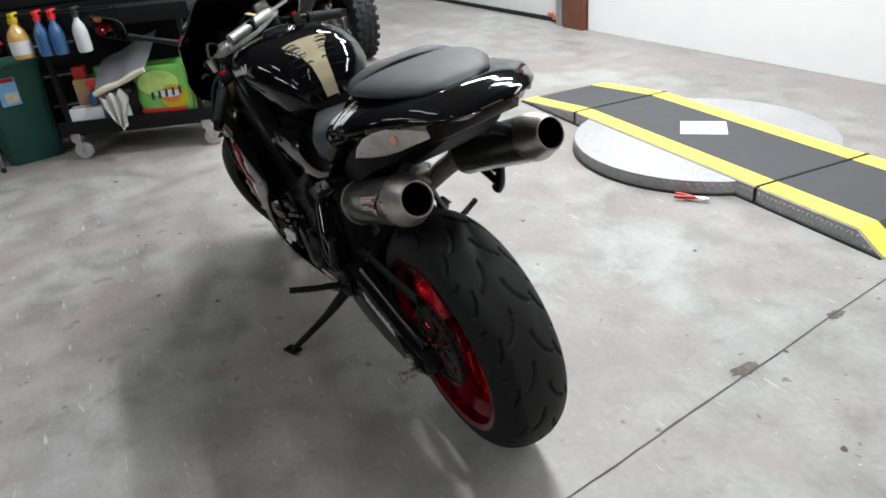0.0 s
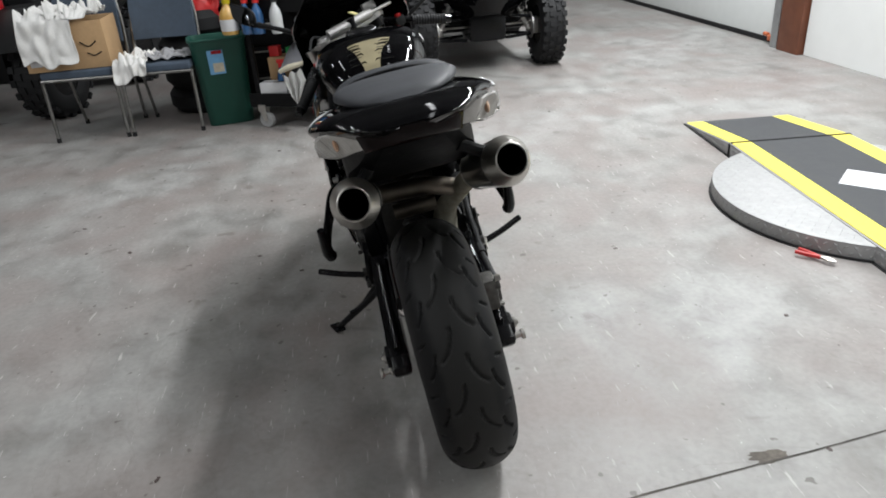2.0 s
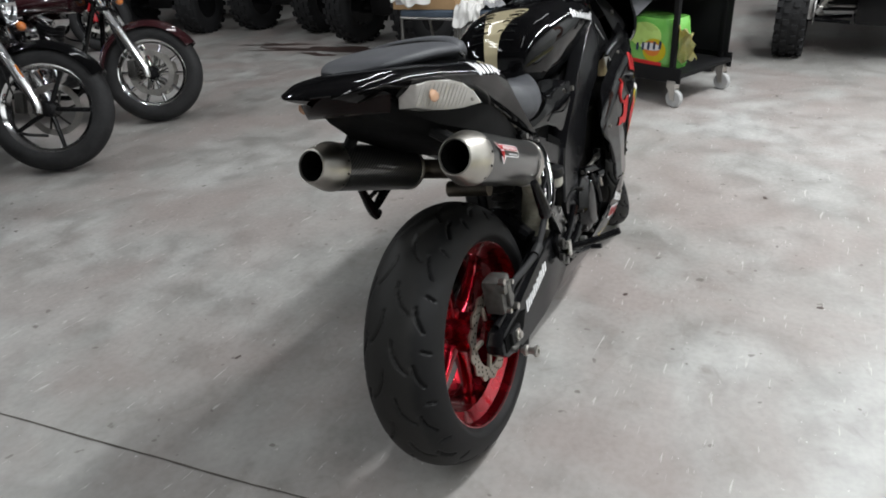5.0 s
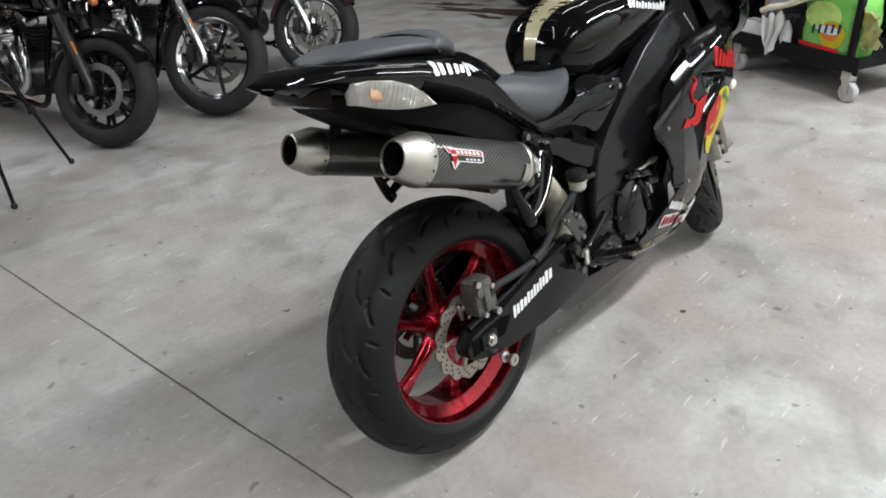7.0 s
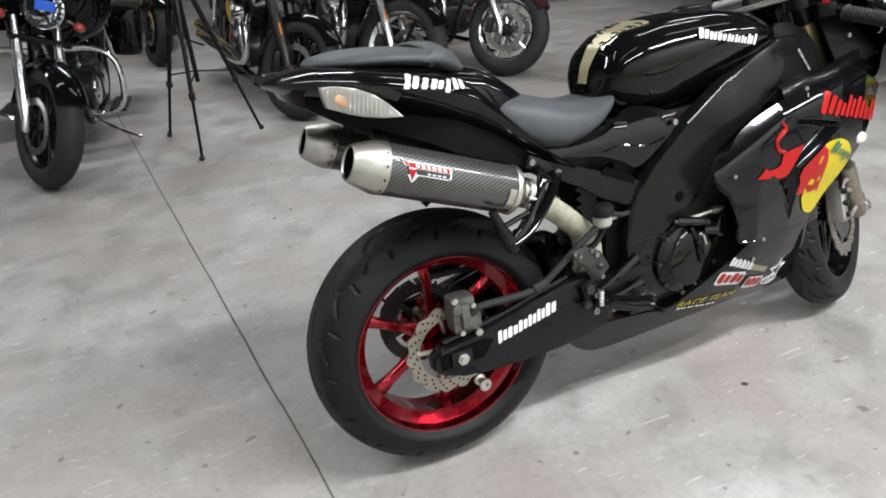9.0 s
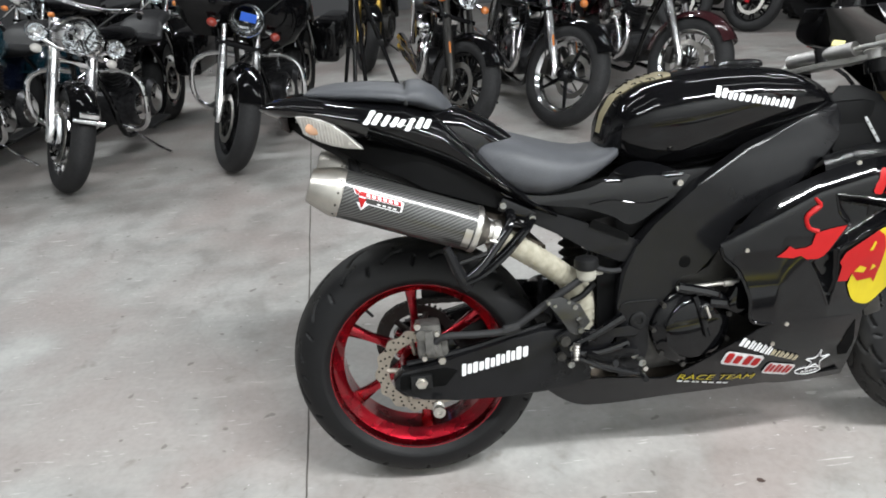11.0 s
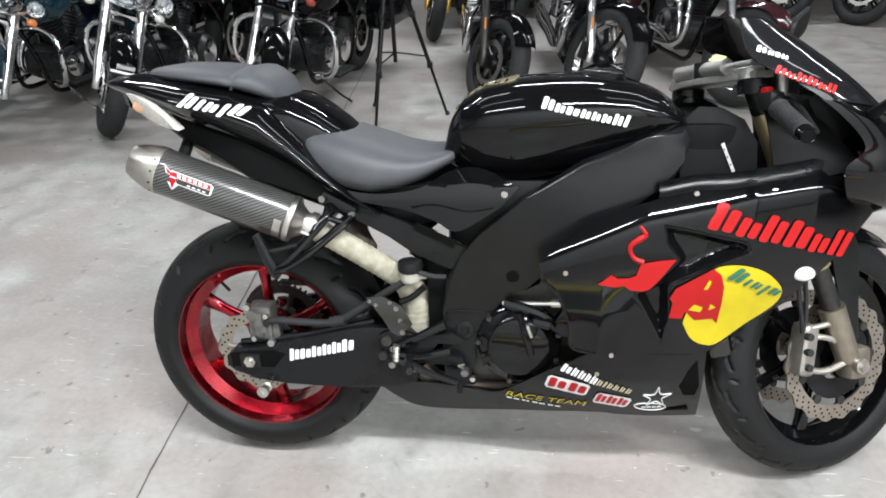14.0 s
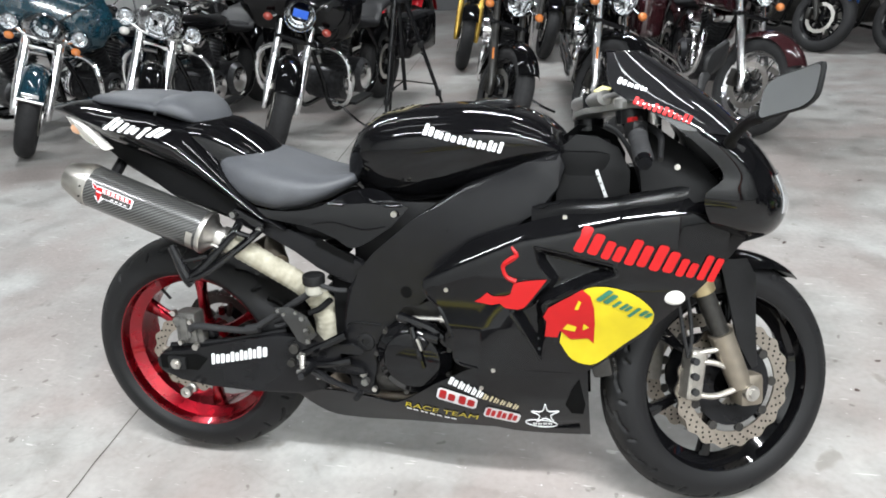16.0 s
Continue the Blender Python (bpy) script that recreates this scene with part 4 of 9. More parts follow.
        bars(bm, yf, st, en, [0.9, 0.35, 0.8, 0.35, 0.9], [0.026, 0.02, 0.018, (-0.006, 0.018), 0.019], 0.45 if s < 0 else -0.45, 0.004, 0.22)
        pieces("decal", bm, WHITEDEC, bk, "white slanted sticker on the tail")
    # seats
    for nm, xa, wa, ta, ba, lab in (
            ("pillion_seat", [-0.195, -0.180, -0.13, -0.06, 0.0, 0.022, 0.034, 0.062, 0.096, 0.122, 0.134], [0.03, 0.07, 0.105, 0.125, 0.127, 0.122, 0.122, 0.116, 0.095, 0.060, 0.03],
             [0.978, 0.988, 0.995, 0.993, 0.986, 0.979, 0.989, 0.988, 0.968, 0.938, 0.915], [0.976, 0.968, 0.961, 0.954, 0.946, 0.941, 0.936, 0.926, 0.913, 0.905, 0.905], "grey vinyl pillion seat pad"),
            ("rider_seat", [0.132, 0.145, 0.18, 0.25, 0.31, 0.37, 0.42, 0.46, 0.485, 0.497], [0.05, 0.085, 0.125, 0.150, 0.153, 0.140, 0.119, 0.095, 0.075, 0.04],
             [0.838, 0.862, 0.872, 0.862, 0.842, 0.822, 0.812, 0.814, 0.818, 0.810], [0.805, 0.785, 0.752, 0.722, 0.714, 0.726, 0.744, 0.766, 0.780, 0.795], "smooth grey vinyl rider seat")):
        rows = []
        for x in np.interp(np.linspace(0, 1, 30), np.linspace(0, 1, len(xa)), xa):
            w, t, bo = lerp1(xa, wa, x), lerp1(xa, ta, x), lerp1(xa, ba, x)
            mid = bo + 0.42 * (t - bo)
            dip = 0.012 if nm == "rider_seat" else 0.0
            ring = []
            for a in np.linspace(0, 2 * math.pi, 36, endpoint=False):
                c, s = math.cos(a), math.sin(a)
                ring.append((x, (TAIL_Y if nm == "pillion_seat" else -0.020) + w * math.copysign(abs(c) ** 0.7, c), mid + ((t - mid) if s > 0 else (mid - bo)) * math.copysign(abs(s) ** 0.85, s) - (dip * (1 - abs(c)) if s > 0 else 0)))
            rows.append(ring)
        bm = B()
        ringmesh(bm, rows)
        part(nm, bm, VINYL, bk, lab)
    bm = B()
    tube(bm, [(0.024, -0.143, 0.944), (0.026, -0.112, 0.972), (0.028, TAIL_Y, 0.983), (0.026, 0.076, 0.972), (0.024, 0.107, 0.944)], 0.004, 8, 24)
    part("seat_strap", bm, PLASTIC, bk)
    # side panels below the seat
    for s in (-1, 1):
        yp = lambda x, z: s * (0.157 - 0.22 * max(0.0, z - 0.715) - 1.6 * max(0.0, z - 0.750))
        bm = B()
        patch(bm, [(0.20, 0.752), (0.26, 0.735), (0.33, 0.728), (0.41, 0.738), (0.48, 0.769), (0.547, 0.774), (0.628, 0.744)],
              [(0.22, 0.735), (0.28, 0.714), (0.33, 0.704), (0.39, 0.693), (0.45, 0.670), (0.500, 0.648), (0.588, 0.700)], yp, 0.004, 36, 10)
        part("side_panel", bm, GLOSS, bk, "glossy black panel below the seat")
        bm = B()
        tube(bm, [(x, yp(x, z) + s * 0.0005, z) for x, z in ((0.40, 0.700), (0.45, 0.706), (0.52, 0.692), (0.575, 0.700))], 0.0022, 6, 14)
        part("panel_seam", bm, GLOSS, bk)
        bm = B()
        slab(bm, [(0.18, 0.735), (0.276, 0.706), (0.393, 0.657), (0.50, 0.605), (0.53, 0.60), (0.497, 0.552), (0.455, 0.562), (0.400, 0.592), (0.345, 0.630), (0.275, 0.668), (0.20, 0.708)], s * 0.118, s * 0.146, 0.006)
        part("subframe", bm, SATIN, bk, "satin black subframe rail")
        bm = B()
        slab(bm, [(0.40, 0.648), (0.49, 0.606), (0.492, 0.622), (0.41, 0.664)], s * 0.145, s * 0.149, 0.001)
        part("subframe_cutout", bm, VOID, bk)
        bm = B()
        slab(bm, [(0.36, 0.640), (0.52, 0.66), (0.60, 0.72), (0.56, 0.76), (0.30, 0.72)], s * 0.085, s * 0.10, 0.004)
        part("inner_shield", bm, PLASTIC, bk)
        bm = B()
        cyl(bm, (0.598, s * 0.160, 0.732), (0.598, s * 0.168, 0.732), 0.007, 10)
        part("screw", bm, TITAN, bk)
        # passenger footrest
        bm = B()
        box(bm, (0.082, 0.012, 0.030), (0.240, s * 0.158, 0.703), 0.006, Euler((0, radians(28), 0)).to_matrix())
        tube(bm, [(0.272, s * 0.163, 0.684), (0.246, s * 0.188, 0.660), (0.197, s * 0.214, 0.622), (0.150, s * 0.228, 0.592), (0.112, s * 0.230, 0.578)], 0.0085, 10, flat=1.5)
        tube(bm, [(0.224, s * 0.163, 0.704), (0.220, s * 0.190, 0.684), (0.181, s * 0.212, 0.640), (0.146, s * 0.226, 0.604), (0.112, s * 0.230, 0.580)], 0.0075, 10, flat=1.5)
        tube(bm, [(0.100, s * 0.226, 0.618), (0.164, s * 0.219, 0.632)], 0.006, 8, 1)
        tube(bm, [(0.225, s * 0.190, 0.684), (0.262, s * 0.180, 0.668)], 0.007, 8, 1)
        pr = part("passenger_footrest", bm, GLOSS, bk, "black passenger footrest bracket with folded peg")
        bm = B()
        tube(bm, [(0.120, s * 0.224, 0.566), (0.108, s * 0.228, 0.584), (0.078, s * 0.226, 0.656)], [0.015, 0.013, 0.009], 10)
        part("peg", bm, SATIN, pr)
        bm = B()
        for p in ((0.272, 0.685), (0.210, 0.720)):
            cyl(bm, (p[0], s * 0.160, p[1]), (p[0], s * 0.174, p[1]), 0.0072, 10)
        pieces("bolt", bm, BOLT, pr)
    # tank
    xt = [0.462, 0.475, 0.50, 0.55, 0.62, 0.70, 0.78, 0.86, 0.92, 0.955, 0.972]
    top = [0.815, 0.868, 0.908, 0.938, 0.954, 0.960, 0.960, 0.948, 0.925, 0.896, 0.87]
    hw = [0.055, 0.085, 0.112, 0.138, 0.155, 0.164, 0.166, 0.158, 0.140, 0.118, 0.09]
    bot = [0.775, 0.765, 0.752, 0.735, 0.730, 0.745, 0.765, 0.785, 0.80, 0.815, 0.83]
    rows = []
    for x in np.interp(np.linspace(0, 1, 34), np.linspace(0, 1, len(xt)), xt):
        w, t, bo = lerp1(xt, hw, x), lerp1(xt, top, x), lerp1(xt, bot, x)
        mid = bo + 0.66 * (t - bo)
        ring = []
        for a in np.linspace(-0.5 * math.pi, 1.5 * math.pi, 49):
            c, s = math.cos(a), math.sin(a)
            if s > 0:
                ring.append((x, w * math.copysign(abs(c) ** 0.62, c), mid + (t - mid) * s ** 0.95))
            else:
                tuck = 1 - 0.30 * abs(s) ** 1.2
                ring.append((x, w * tuck * math.copysign(min(1, abs(c) ** 0.35), c), mid - (mid - bo) * abs(s)))
        rows.append(ring)
    bm = B()
    ringmesh(bm, rows, True, True)
    bmesh.ops.remove_doubles(bm, verts=bm.verts, dist=1e-5)
    bmesh.ops.translate(bm, verts=bm.verts, vec=(0, -0.006, 0))
    tk = part("fuel_tank", bm, GLOSS, bk, "glossy black fuel tank")

    def tank_y(s):
        return lambda x, z: -0.006 + s * (lerp1(xt, hw, x) * max(0.2, 1 - max(0, (z - (lerp1(xt, bot, x) + 0.66 * (lerp1(xt, top, x) - lerp1(xt, bot, x)))) / (0.34 * (lerp1(xt, top, x) - lerp1(xt, bot, x)))) ** 3.2) ** 0.31)
    for s in (-1, 1):
        bm = B()
        st, en = ((0.668, 0.908), (0.835, 0.870)) if s < 0 else ((0.835, 0.870), (0.668, 0.908))
        bars(bm, tank_y(s), st, en, [1, 0.8, 1.1, 0.8, 0.7, 0.8, 0.8, 0.35], [0.024, 0.017, 0.017, 0.017, 0.017, 0.017, 0.022, 0.024], 0.1 if s < 0 else -0.1, 0.003, 0.16)
        pieces("decal", bm, WHITEDEC, tk, "white sticker of plain bars on the tank")
    # printed gold protector down the tank's rear middle
    rows = []
    for x0 in np.linspace(0.4655, 0.612, 26):
        ww = lerp1([0.4655, 0.50, 0.55, 0.60, 0.612], [0.026, 0.031, 0.043, 0.060, 0.062], x0)
        ring = []
        for y in np.linspace(-ww * lerp1([0.4655, 0.58], [0.3, 1.0], x0), ww, 13):
            x = x0 + 0.012 * (1 - (y / ww) ** 2) * (x0 - 0.4655) / 0.15
            w, t, bo = lerp1(xt, hw, x), lerp1(xt, top, x), lerp1(xt, bot, x)
            mid = bo + 0.66 * (t - bo)
            c = abs(y / w) ** (1 / 0.62)
            ring.append((x, y - 0.006, mid + (t - mid) * math.sqrt(max(0, 1 - c * c)) ** 0.95 + 0.0025))
        rows.append(ring)
    guard = skin("tank_protector", rows, GOLD, bk, 0.0012, "aged gold printed tank protector")
    bm = B()
    for k in (8, 13, 18, 22):
        for q in (-1, 1):
            run = [rows[k - j // 3][j if q < 0 else 12 - j] for j in range(4)]
            tube(bm, [(p[0], p[1], p[2] + 0.001) for p in run], [0.0018, 0.0016, 0.001], 6)
    pieces("printed_drip", bm, GLOSS, guard)
    bm = B()
    for x in (0.492, 0.510, 0.532, 0.556, 0.582):
        for s in (-1, 1):
            pts = []
            for y in np.linspace(0.022, 0.06, 5):
                w, t, bo = lerp1(xt, hw, x), lerp1(xt, top, x), lerp1(xt, bot, x)
                mid = bo + 0.66 * (t - bo)
                c = min(0.99, (y / w)) ** (1 / 0.62)
                pts.append((x + 0.1 * (0.06 - y) - 0.002, s * y, mid + (t - mid) * math.sqrt(1 - c * c) ** 0.95 + 0.0035))
            tube(bm, pts, [0.0006, 0.0016], 6, 6)
    pieces("protector_slit", bm, PLASTIC, bk)
    bm = B()
    lathe(bm, [(0.0, 0.966), (0.028, 0.966), (0.044, 0.963), (0.050, 0.957), (0.050, 0.950)], 32, (0.80, 0, 0.003), "z")
    part("filler_cap", bm, SATIN, tk)
    # frame beams
    for s in (-1, 1):
        out = [(0.470, 0.539), (0.505, 0.592), (0.544, 0.639), (0.640, 0.721), (0.755, 0.796), (0.88, 0.846), (0.955, 0.868), (0.968, 0.84), (0.955, 0.80), (0.925, 0.742), (0.86, 0.706), (0.791, 0.673), (0.72, 0.638),
               (0.700, 0.575), (0.676, 0.527), (0.642, 0.527), (0.609, 0.509), (0.577, 0.484), (0.555, 0.456), (0.536, 0.406), (0.523, 0.341), (0.532, 0.268), (0.463, 0.268), (0.460, 0.36), (0.462, 0.452)]
        bm = B()
        slab(bm, out, 0, -s * 0.045, 0.012, yf=lambda x, z: s * frame_w(x, z))
        fr = part("frame_beam", bm, SATIN, bk, "satin black aluminium frame beam")
        bm = B()
        lathe(bm, [(0.0, 0.004), (0.013, 0.004), (0.0165, 0.0), (0.0165, -0.01)], 24)
        for v in bm.verts:
            v.co = Vector((0.617 + v.co.x, s * (frame_w(0.617, 0.547) - 0.0025 + v.co.y), 0.547 + v.co.z))
        part("frame_hole", bm, VOID, fr)
        bm = B()
        lathe(bm, [(0.0, 0.003), (0.008, 0.003), (0.009, 0.006), (0.016, 0.007), (0.021, 0.005), (0.023, 0.0)], 28)
        for v in bm.verts:
            v.co = Vector((0.512 + v.co.x, s * (0.151 + v.co.y), 0.413 + v.co.z))
        part("pivot_plug", bm, PLASTIC, fr)
        bm = B()
        tube(bm, [(0.466, s * 0.151, 0.440), (0.472, s * 0.154, 0.458), (0.50, s * 0.155, 0.463), (0.553, s * 0.155, 0.461)], 0.0018, 6)
        part("seam", bm, GLOSS, fr)
        bm = B()
        for x, z in ((0.502, 0.328), (0.47, 0.345), (0.528, 0.29)):
            cyl(bm, (x, s * 0.148, z), (x, s * 0.159, z), 0.0085 if x == 0.502 else 0.006, 12)
        pieces("bolt", bm, STEEL, fr)
    # engine
    bm = B()
    box(bm, (0.42, 0.27, 0.33), (0.68, 0, 0.43), 0.04)
    en = part("engine", bm, DARK, bk, "black engine behind the fairing")
    bm = B()
    box(bm, (0.20, 0.30, 0.16), (0.62, 0, 0.37), 0.03)
    part("crankcase", bm, DARK, en)
    bm = B()
    box(bm, (0.18, 0.28, 0.22), (0.82, 0, 0.50), 0.03)
    part("cylinder_head", bm, DARK, en)
    bm = B()
    box(bm, (0.46, 0.20, 0.18), (0.70, 0, 0.66), 0.03)
    part("airbox", bm, PLASTIC, bk)
    for s in (-1, 1):
        bm = B()
        lathe(bm, [(0.0, 0.045), (0.055, 0.045), (0.066, 0.042), (0.072, 0.034), (0.084, 0.030), (0.092, 0.022), (0.095, 0.0)], 48)
        for v in bm.verts:
            v.co = Vector((0.632 + v.co.x, s * (0.140 + v.co.y), 0.388 + v.co.z * 1.02))
        part("engine_cover", bm, GLOSS, en, "round glossy black clutch cover")
        bm = B()
        for k in range(9):
            a = 2 * math.pi * k / 9 + 0.3
            p = (0.632 + 0.090 * math.cos(a), 0.388 + 0.092 * math.sin(a))
            cyl(bm, (p[0], s * 0.150, p[1]), (p[0], s * 0.172, p[1]), 0.006, 8)
        pieces("bolt", bm, DARK, en)
        bm = B()
        tube(bm, [(0.632, s * 0.178, 0.47), (0.648, s * 0.188, 0.42), (0.66, s * 0.188, 0.375)], 0.0075, 8)
        tube(bm, [(0.665, s * 0.18, 0.455), (0.70, s * 0.186, 0.45)], 0.015, 10, 2)
        tube(bm, [(0.60, s * 0.165, 0.49), (0.68, s * 0.18, 0.47), (0.72, s * 0.17, 0.43)], 0.012, 8)
        part("cover_rib", bm, GLOSS, en)
        bm = B()
        lathe(bm, [(0.0, 0.010), (0.014, 0.010), (0.018, 0.006), (0.019, -0.004)], 24)
        for v in bm.verts:
            v.co = Vector((0.655 + v.co.x, s * (0.186 + v.co.y), 0.437 + v.co.z))
        plug = part("oil_filler_plug", bm, SATIN, en, "round slotted black filler plug")
        bm = B()
        box(bm, (0.006, 0.008, 0.030), (0.655, s * 0.198, 0.437), 0.002, Euler((0, radians(-20), 0)).to_matrix())
        part("grip_bar", bm, STEEL, plug)
        bm = B()
        tube(bm, [(0.596, s * 0.165, 0.487), (0.66, s * 0.172, 0.491), (0.735, s * 0.176, 0.496)], 0.0055, 8)
        cyl(bm, (0.70, s * 0.175, 0.494), (0.72, s * 0.176, 0.495), 0.009, 10)
        part("clutch_rod", bm, STEEL, en)
        bm = B()
        box(bm, (0.06, 0.03, 0.09), (0.745, s * 0.17, 0.46), 0.01, Euler((0, radians(30), 0)).to_matrix())
        part("bracket", bm, GLOSS, en)
    bm = B()
    box(bm, (0.045, 0.34, 0.30), (1.03, 0, 0.52), 0.01, Euler((0, radians(-14), 0)).to_matrix())
    rad = part("radiator", bm, DARK, bk)
    bm = B()
    for k in range(18):
        box(bm, (0.004, 0.33, 0.006), (1.06 + (0.39 + k * 0.0145 - 0.52) * -0.25, 0, 0.39 + k * 0.0145))
    pieces("radiator_fin", bm, DARK, rad)
    for s in (-1, 1):
        bm = B()
        slab(bm, [(0.46, 0.55), (0.62, 0.70), (0.80, 0.78), (0.95, 0.82), (1.05, 0.76), (1.05, 0.50), (0.98, 0.36), (0.56, 0.26), (0.47, 0.30)], s * 0.088, s * 0.112, 0.01)
        part("inner_shield", bm, PLASTIC, bk)
    # pan added to stop light reaching the floor through the open belly
    bm = B()
    rows = [[(x, q * w, z + 0.012 * (1 - abs(q))) for q in np.linspace(-1, 1, 9)] for x, w, z in ((0.38, 0.085, 0.212), (0.50, 0.100, 0.206), (0.65, 0.122, 0.205), (0.80, 0.136, 0.210), (0.93, 0.138, 0.215), (1.02, 0.132, 0.220))]
    ringmesh(bm, rows, False, False)
    bmesh.ops.solidify(bm, geom=list(bm.faces), thickness=0.004)
    part("belly_shade_pan", bm, PLASTIC, bk)
    bm = B()
    tube(bm, [(0.80, -0.05, 0.235), (0.70, -0.05, 0.222), (0.56, -0.06, 0.220), (0.44, -0.09, 0.245), (0.40, -0.115, 0.31)], [0.024, 0.026, 0.026, 0.025, 0.024], 14)
    part("collector_pipe", bm, MATS["heat_stained_steel"], bk, "heat-stained collector pipe under the belly")
    # rearsets
    bm = B()
    slab(bm, [(0.291, 0.493), (0.33, 0.497), (0.372, 0.475), (0.395, 0.43), (0.365, 0.40), (0.345, 0.41), (0.325, 0.45)], -0.166, -0.170, 0.001)
    hg = part("heel_guard", bm, carbon("carbon_guard", 0.004, 0.018, 0.004, False), bk, "carbon heel guard")
    bm = B()
    for x, z in ((0.300, 0.486), (0.315, 0.478), (0.346, 0.484), (0.360, 0.470), (0.369, 0.440), (0.372, 0.412)):
        cyl(bm, (x, -0.169, z), (x, -0.1745, z), 0.0042 if z > 0.475 else 0.0062, 10)
    pieces("bolt", bm, BOLT, hg)
    bm = B()
    slab(bm, [(0.425, 0.375), (0.475, 0.36), (0.480, 0.56), (0.455, 0.60), (0.425, 0.57)], -0.085, -0.120, 0.004)
    part("inner_shield", bm, MATS["undertray_black"], bk)
    bm = B()
    tube(bm, [(0.345, -0.172, 0.372), (0.40, -0.176, 0.400), (0.470, -0.172, 0.436)], [0.008, 0.009, 0.011], 8)
    tube(bm, [(0.345, -0.174, 0.360), (0.41, -0.178, 0.357), (0.480, -0.174, 0.372)], [0.010, 0.008, 0.010], 8)
    tube(bm, [(0.352, -0.178, 0.352), (0.42, -0.182, 0.318), (0.492, -0.178, 0.296)], [0.009, 0.006, 0.008], 8)
    pieces("hanger_arm", bm, GLOSS, bk, "glossy black footrest hanger arm")
    bm = B()
    tube(bm, [(0.357, -0.182, 0.345), (0.359, -0.182, 0.385)], [0.0085 if k % 2 else 0.0068 for k in range(12)], 10, 22)
    part("return_spring", bm, STEEL, bk, "small steel coil spring at the footrest")
    for s in (-1, 1):
        bm = B()
        slab(bm, [(0.315, 0.40), (0.345, 0.415), (0.40, 0.40), (0.48, 0.412), (0.512, 0.395), (0.50, 0.38), (0.45, 0.388), (0.43, 0.36), (0.505, 0.352), (0.512, 0.335), (0.49, 0.33), (0.40, 0.335), (0.33, 0.345)], s * 0.155, s * 0.168, 0.003)
        part("footrest_hanger", bm, SATIN, bk)
        bm = B()
        tube(bm, [(0.385, s * 0.17, 0.352), (0.395, s * 0.24, 0.37), (0.41, s * 0.308, 0.392)], [0.011, 0.009] + [0.0098 if k % 2 else 0.0082 for k in range(24)] + [0.007], 12, 60)
        part("footrest", bm, SATIN, bk, "black knurled rider footrest")
        bm = B()
        tube(bm, [(0.37, s * 0.172, 0.345), (0.43, s * 0.182, 0.318), (0.505, s * 0.192, 0.296)], [0.010, 0.007, 0.006], 8)
        cyl(bm, (0.505, s * 0.185, 0.296), (0.505, s * 0.225, 0.300), 0.007, 10)
        part("foot_lever", bm, SATIN, bk)
        bm = B()
        for x, z, r in ((0.335, 0.39, 0.012), (0.325, 0.352, 0.010), (0.355, 0.345, 0.009), (0.372, 0.435, 0.006)):
            cyl(bm, (x, s * 0.166, z), (x, s * 0.178, z), r, 12)
        pieces("bolt", bm, DARK, bk)
    for x, z, q in ((0.512, 0.318, 0.0095), (0.352, 0.372, 0.0095), (0.346, 0.332, 0.0085), (0.395, 0.322, 0.006)):
        bm = B()
        lathe(bm, [(0.0, 0.012), (q * 0.45, 0.012), (q * 0.5, 0.016), (q * 0.9, 0.016), (q, 0.012), (q, 0.0)], 16)
        for v in bm.verts:
            v.co = Vector((x + v.co.x, -0.165 - v.co.y, z + v.co.z))
        part("bolt", bm, BOLT, bk, "bright bolt head")
    bm = B()
    lathe(bm, [(0.0, 0.526), (0.016, 0.527), (0.021, 0.533), (0.0225, 0.554)], 24, (0.392, -0.155, 0), "z")
    cyl(bm, (0.410, -0.157, 0.541), (0.428, -0.158, 0.543), 0.0055, 10)
    rs = part("brake_reservoir", bm, mat("cloudy_plastic", (0.30, 0.29, 0.25), 0.3, grain=0.15, scale=40), bk, "cloudy brake fluid reservoir")
    bm = B()
    lathe(bm, [(0.0, 0.579), (0.020, 0.580), (0.0255, 0.577), (0.027, 0.572), (0.027, 0.558), (0.024, 0.554), (0, 0.554)], 24, (0.392, -0.155, 0), "z")
    part("lid", bm, PLASTIC, rs, "black ribbed lid")
    bm = B()
    tube(bm, [(0.40, -0.165, 0.56), (0.44, -0.16, 0.545), (0.47, -0.15, 0.54)], 0.006, 8)
    part("reservoir_hose", bm, RUBBER, bk)
    # fairing
    for s in (-1, 1):
        yf = lambda x, z: s * side_w(x, z)
        ledge = [(0.671, 0.600), (0.723, 0.642), (0.771, 0.682), (0.832, 0.710), (0.903, 0.735), (0.972, 0.752), (1.039, 0.757), (1.116, 0.769), (1.193, 0.779), (1.249, 0.796), (1.29, 0.818)]
        waist = [(0.6715, 0.5965), (0.72, 0.620), (0.77, 0.645), (0.83, 0.665), (0.90, 0.680), (0.97, 0.690), (1.04, 0.6935), (1.12, 0.695), (1.20, 0.695), (1.27, 0.695), (1.335, 0.695)]
        hem = [(0.92, 0.398), (1.00, 0.390), (1.031, 0.393)]
        bm = B()
        patch(bm, ledge, waist, lambda x, z: s * (side_w(x, z) - vent_depth(x, z)), 0.004, 190, 34)
        part("upper_fairing", bm, GLOSS, bk, "glossy black upper side fairing")
        bm = B()
        patch(bm, waist, [(0.672, 0.592), (0.680, 0.567), (0.710, 0.536), (0.738, 0.470), (0.745, 0.415), (0.792, 0.402)] + hem + [(1.123, 0.468), (1.198, 0.546), (1.262, 0.609), (1.335, 0.694)],
              lambda x, z: s * (side_w(x, z) - vent_depth(x, z)), 0.004, 210, 84)
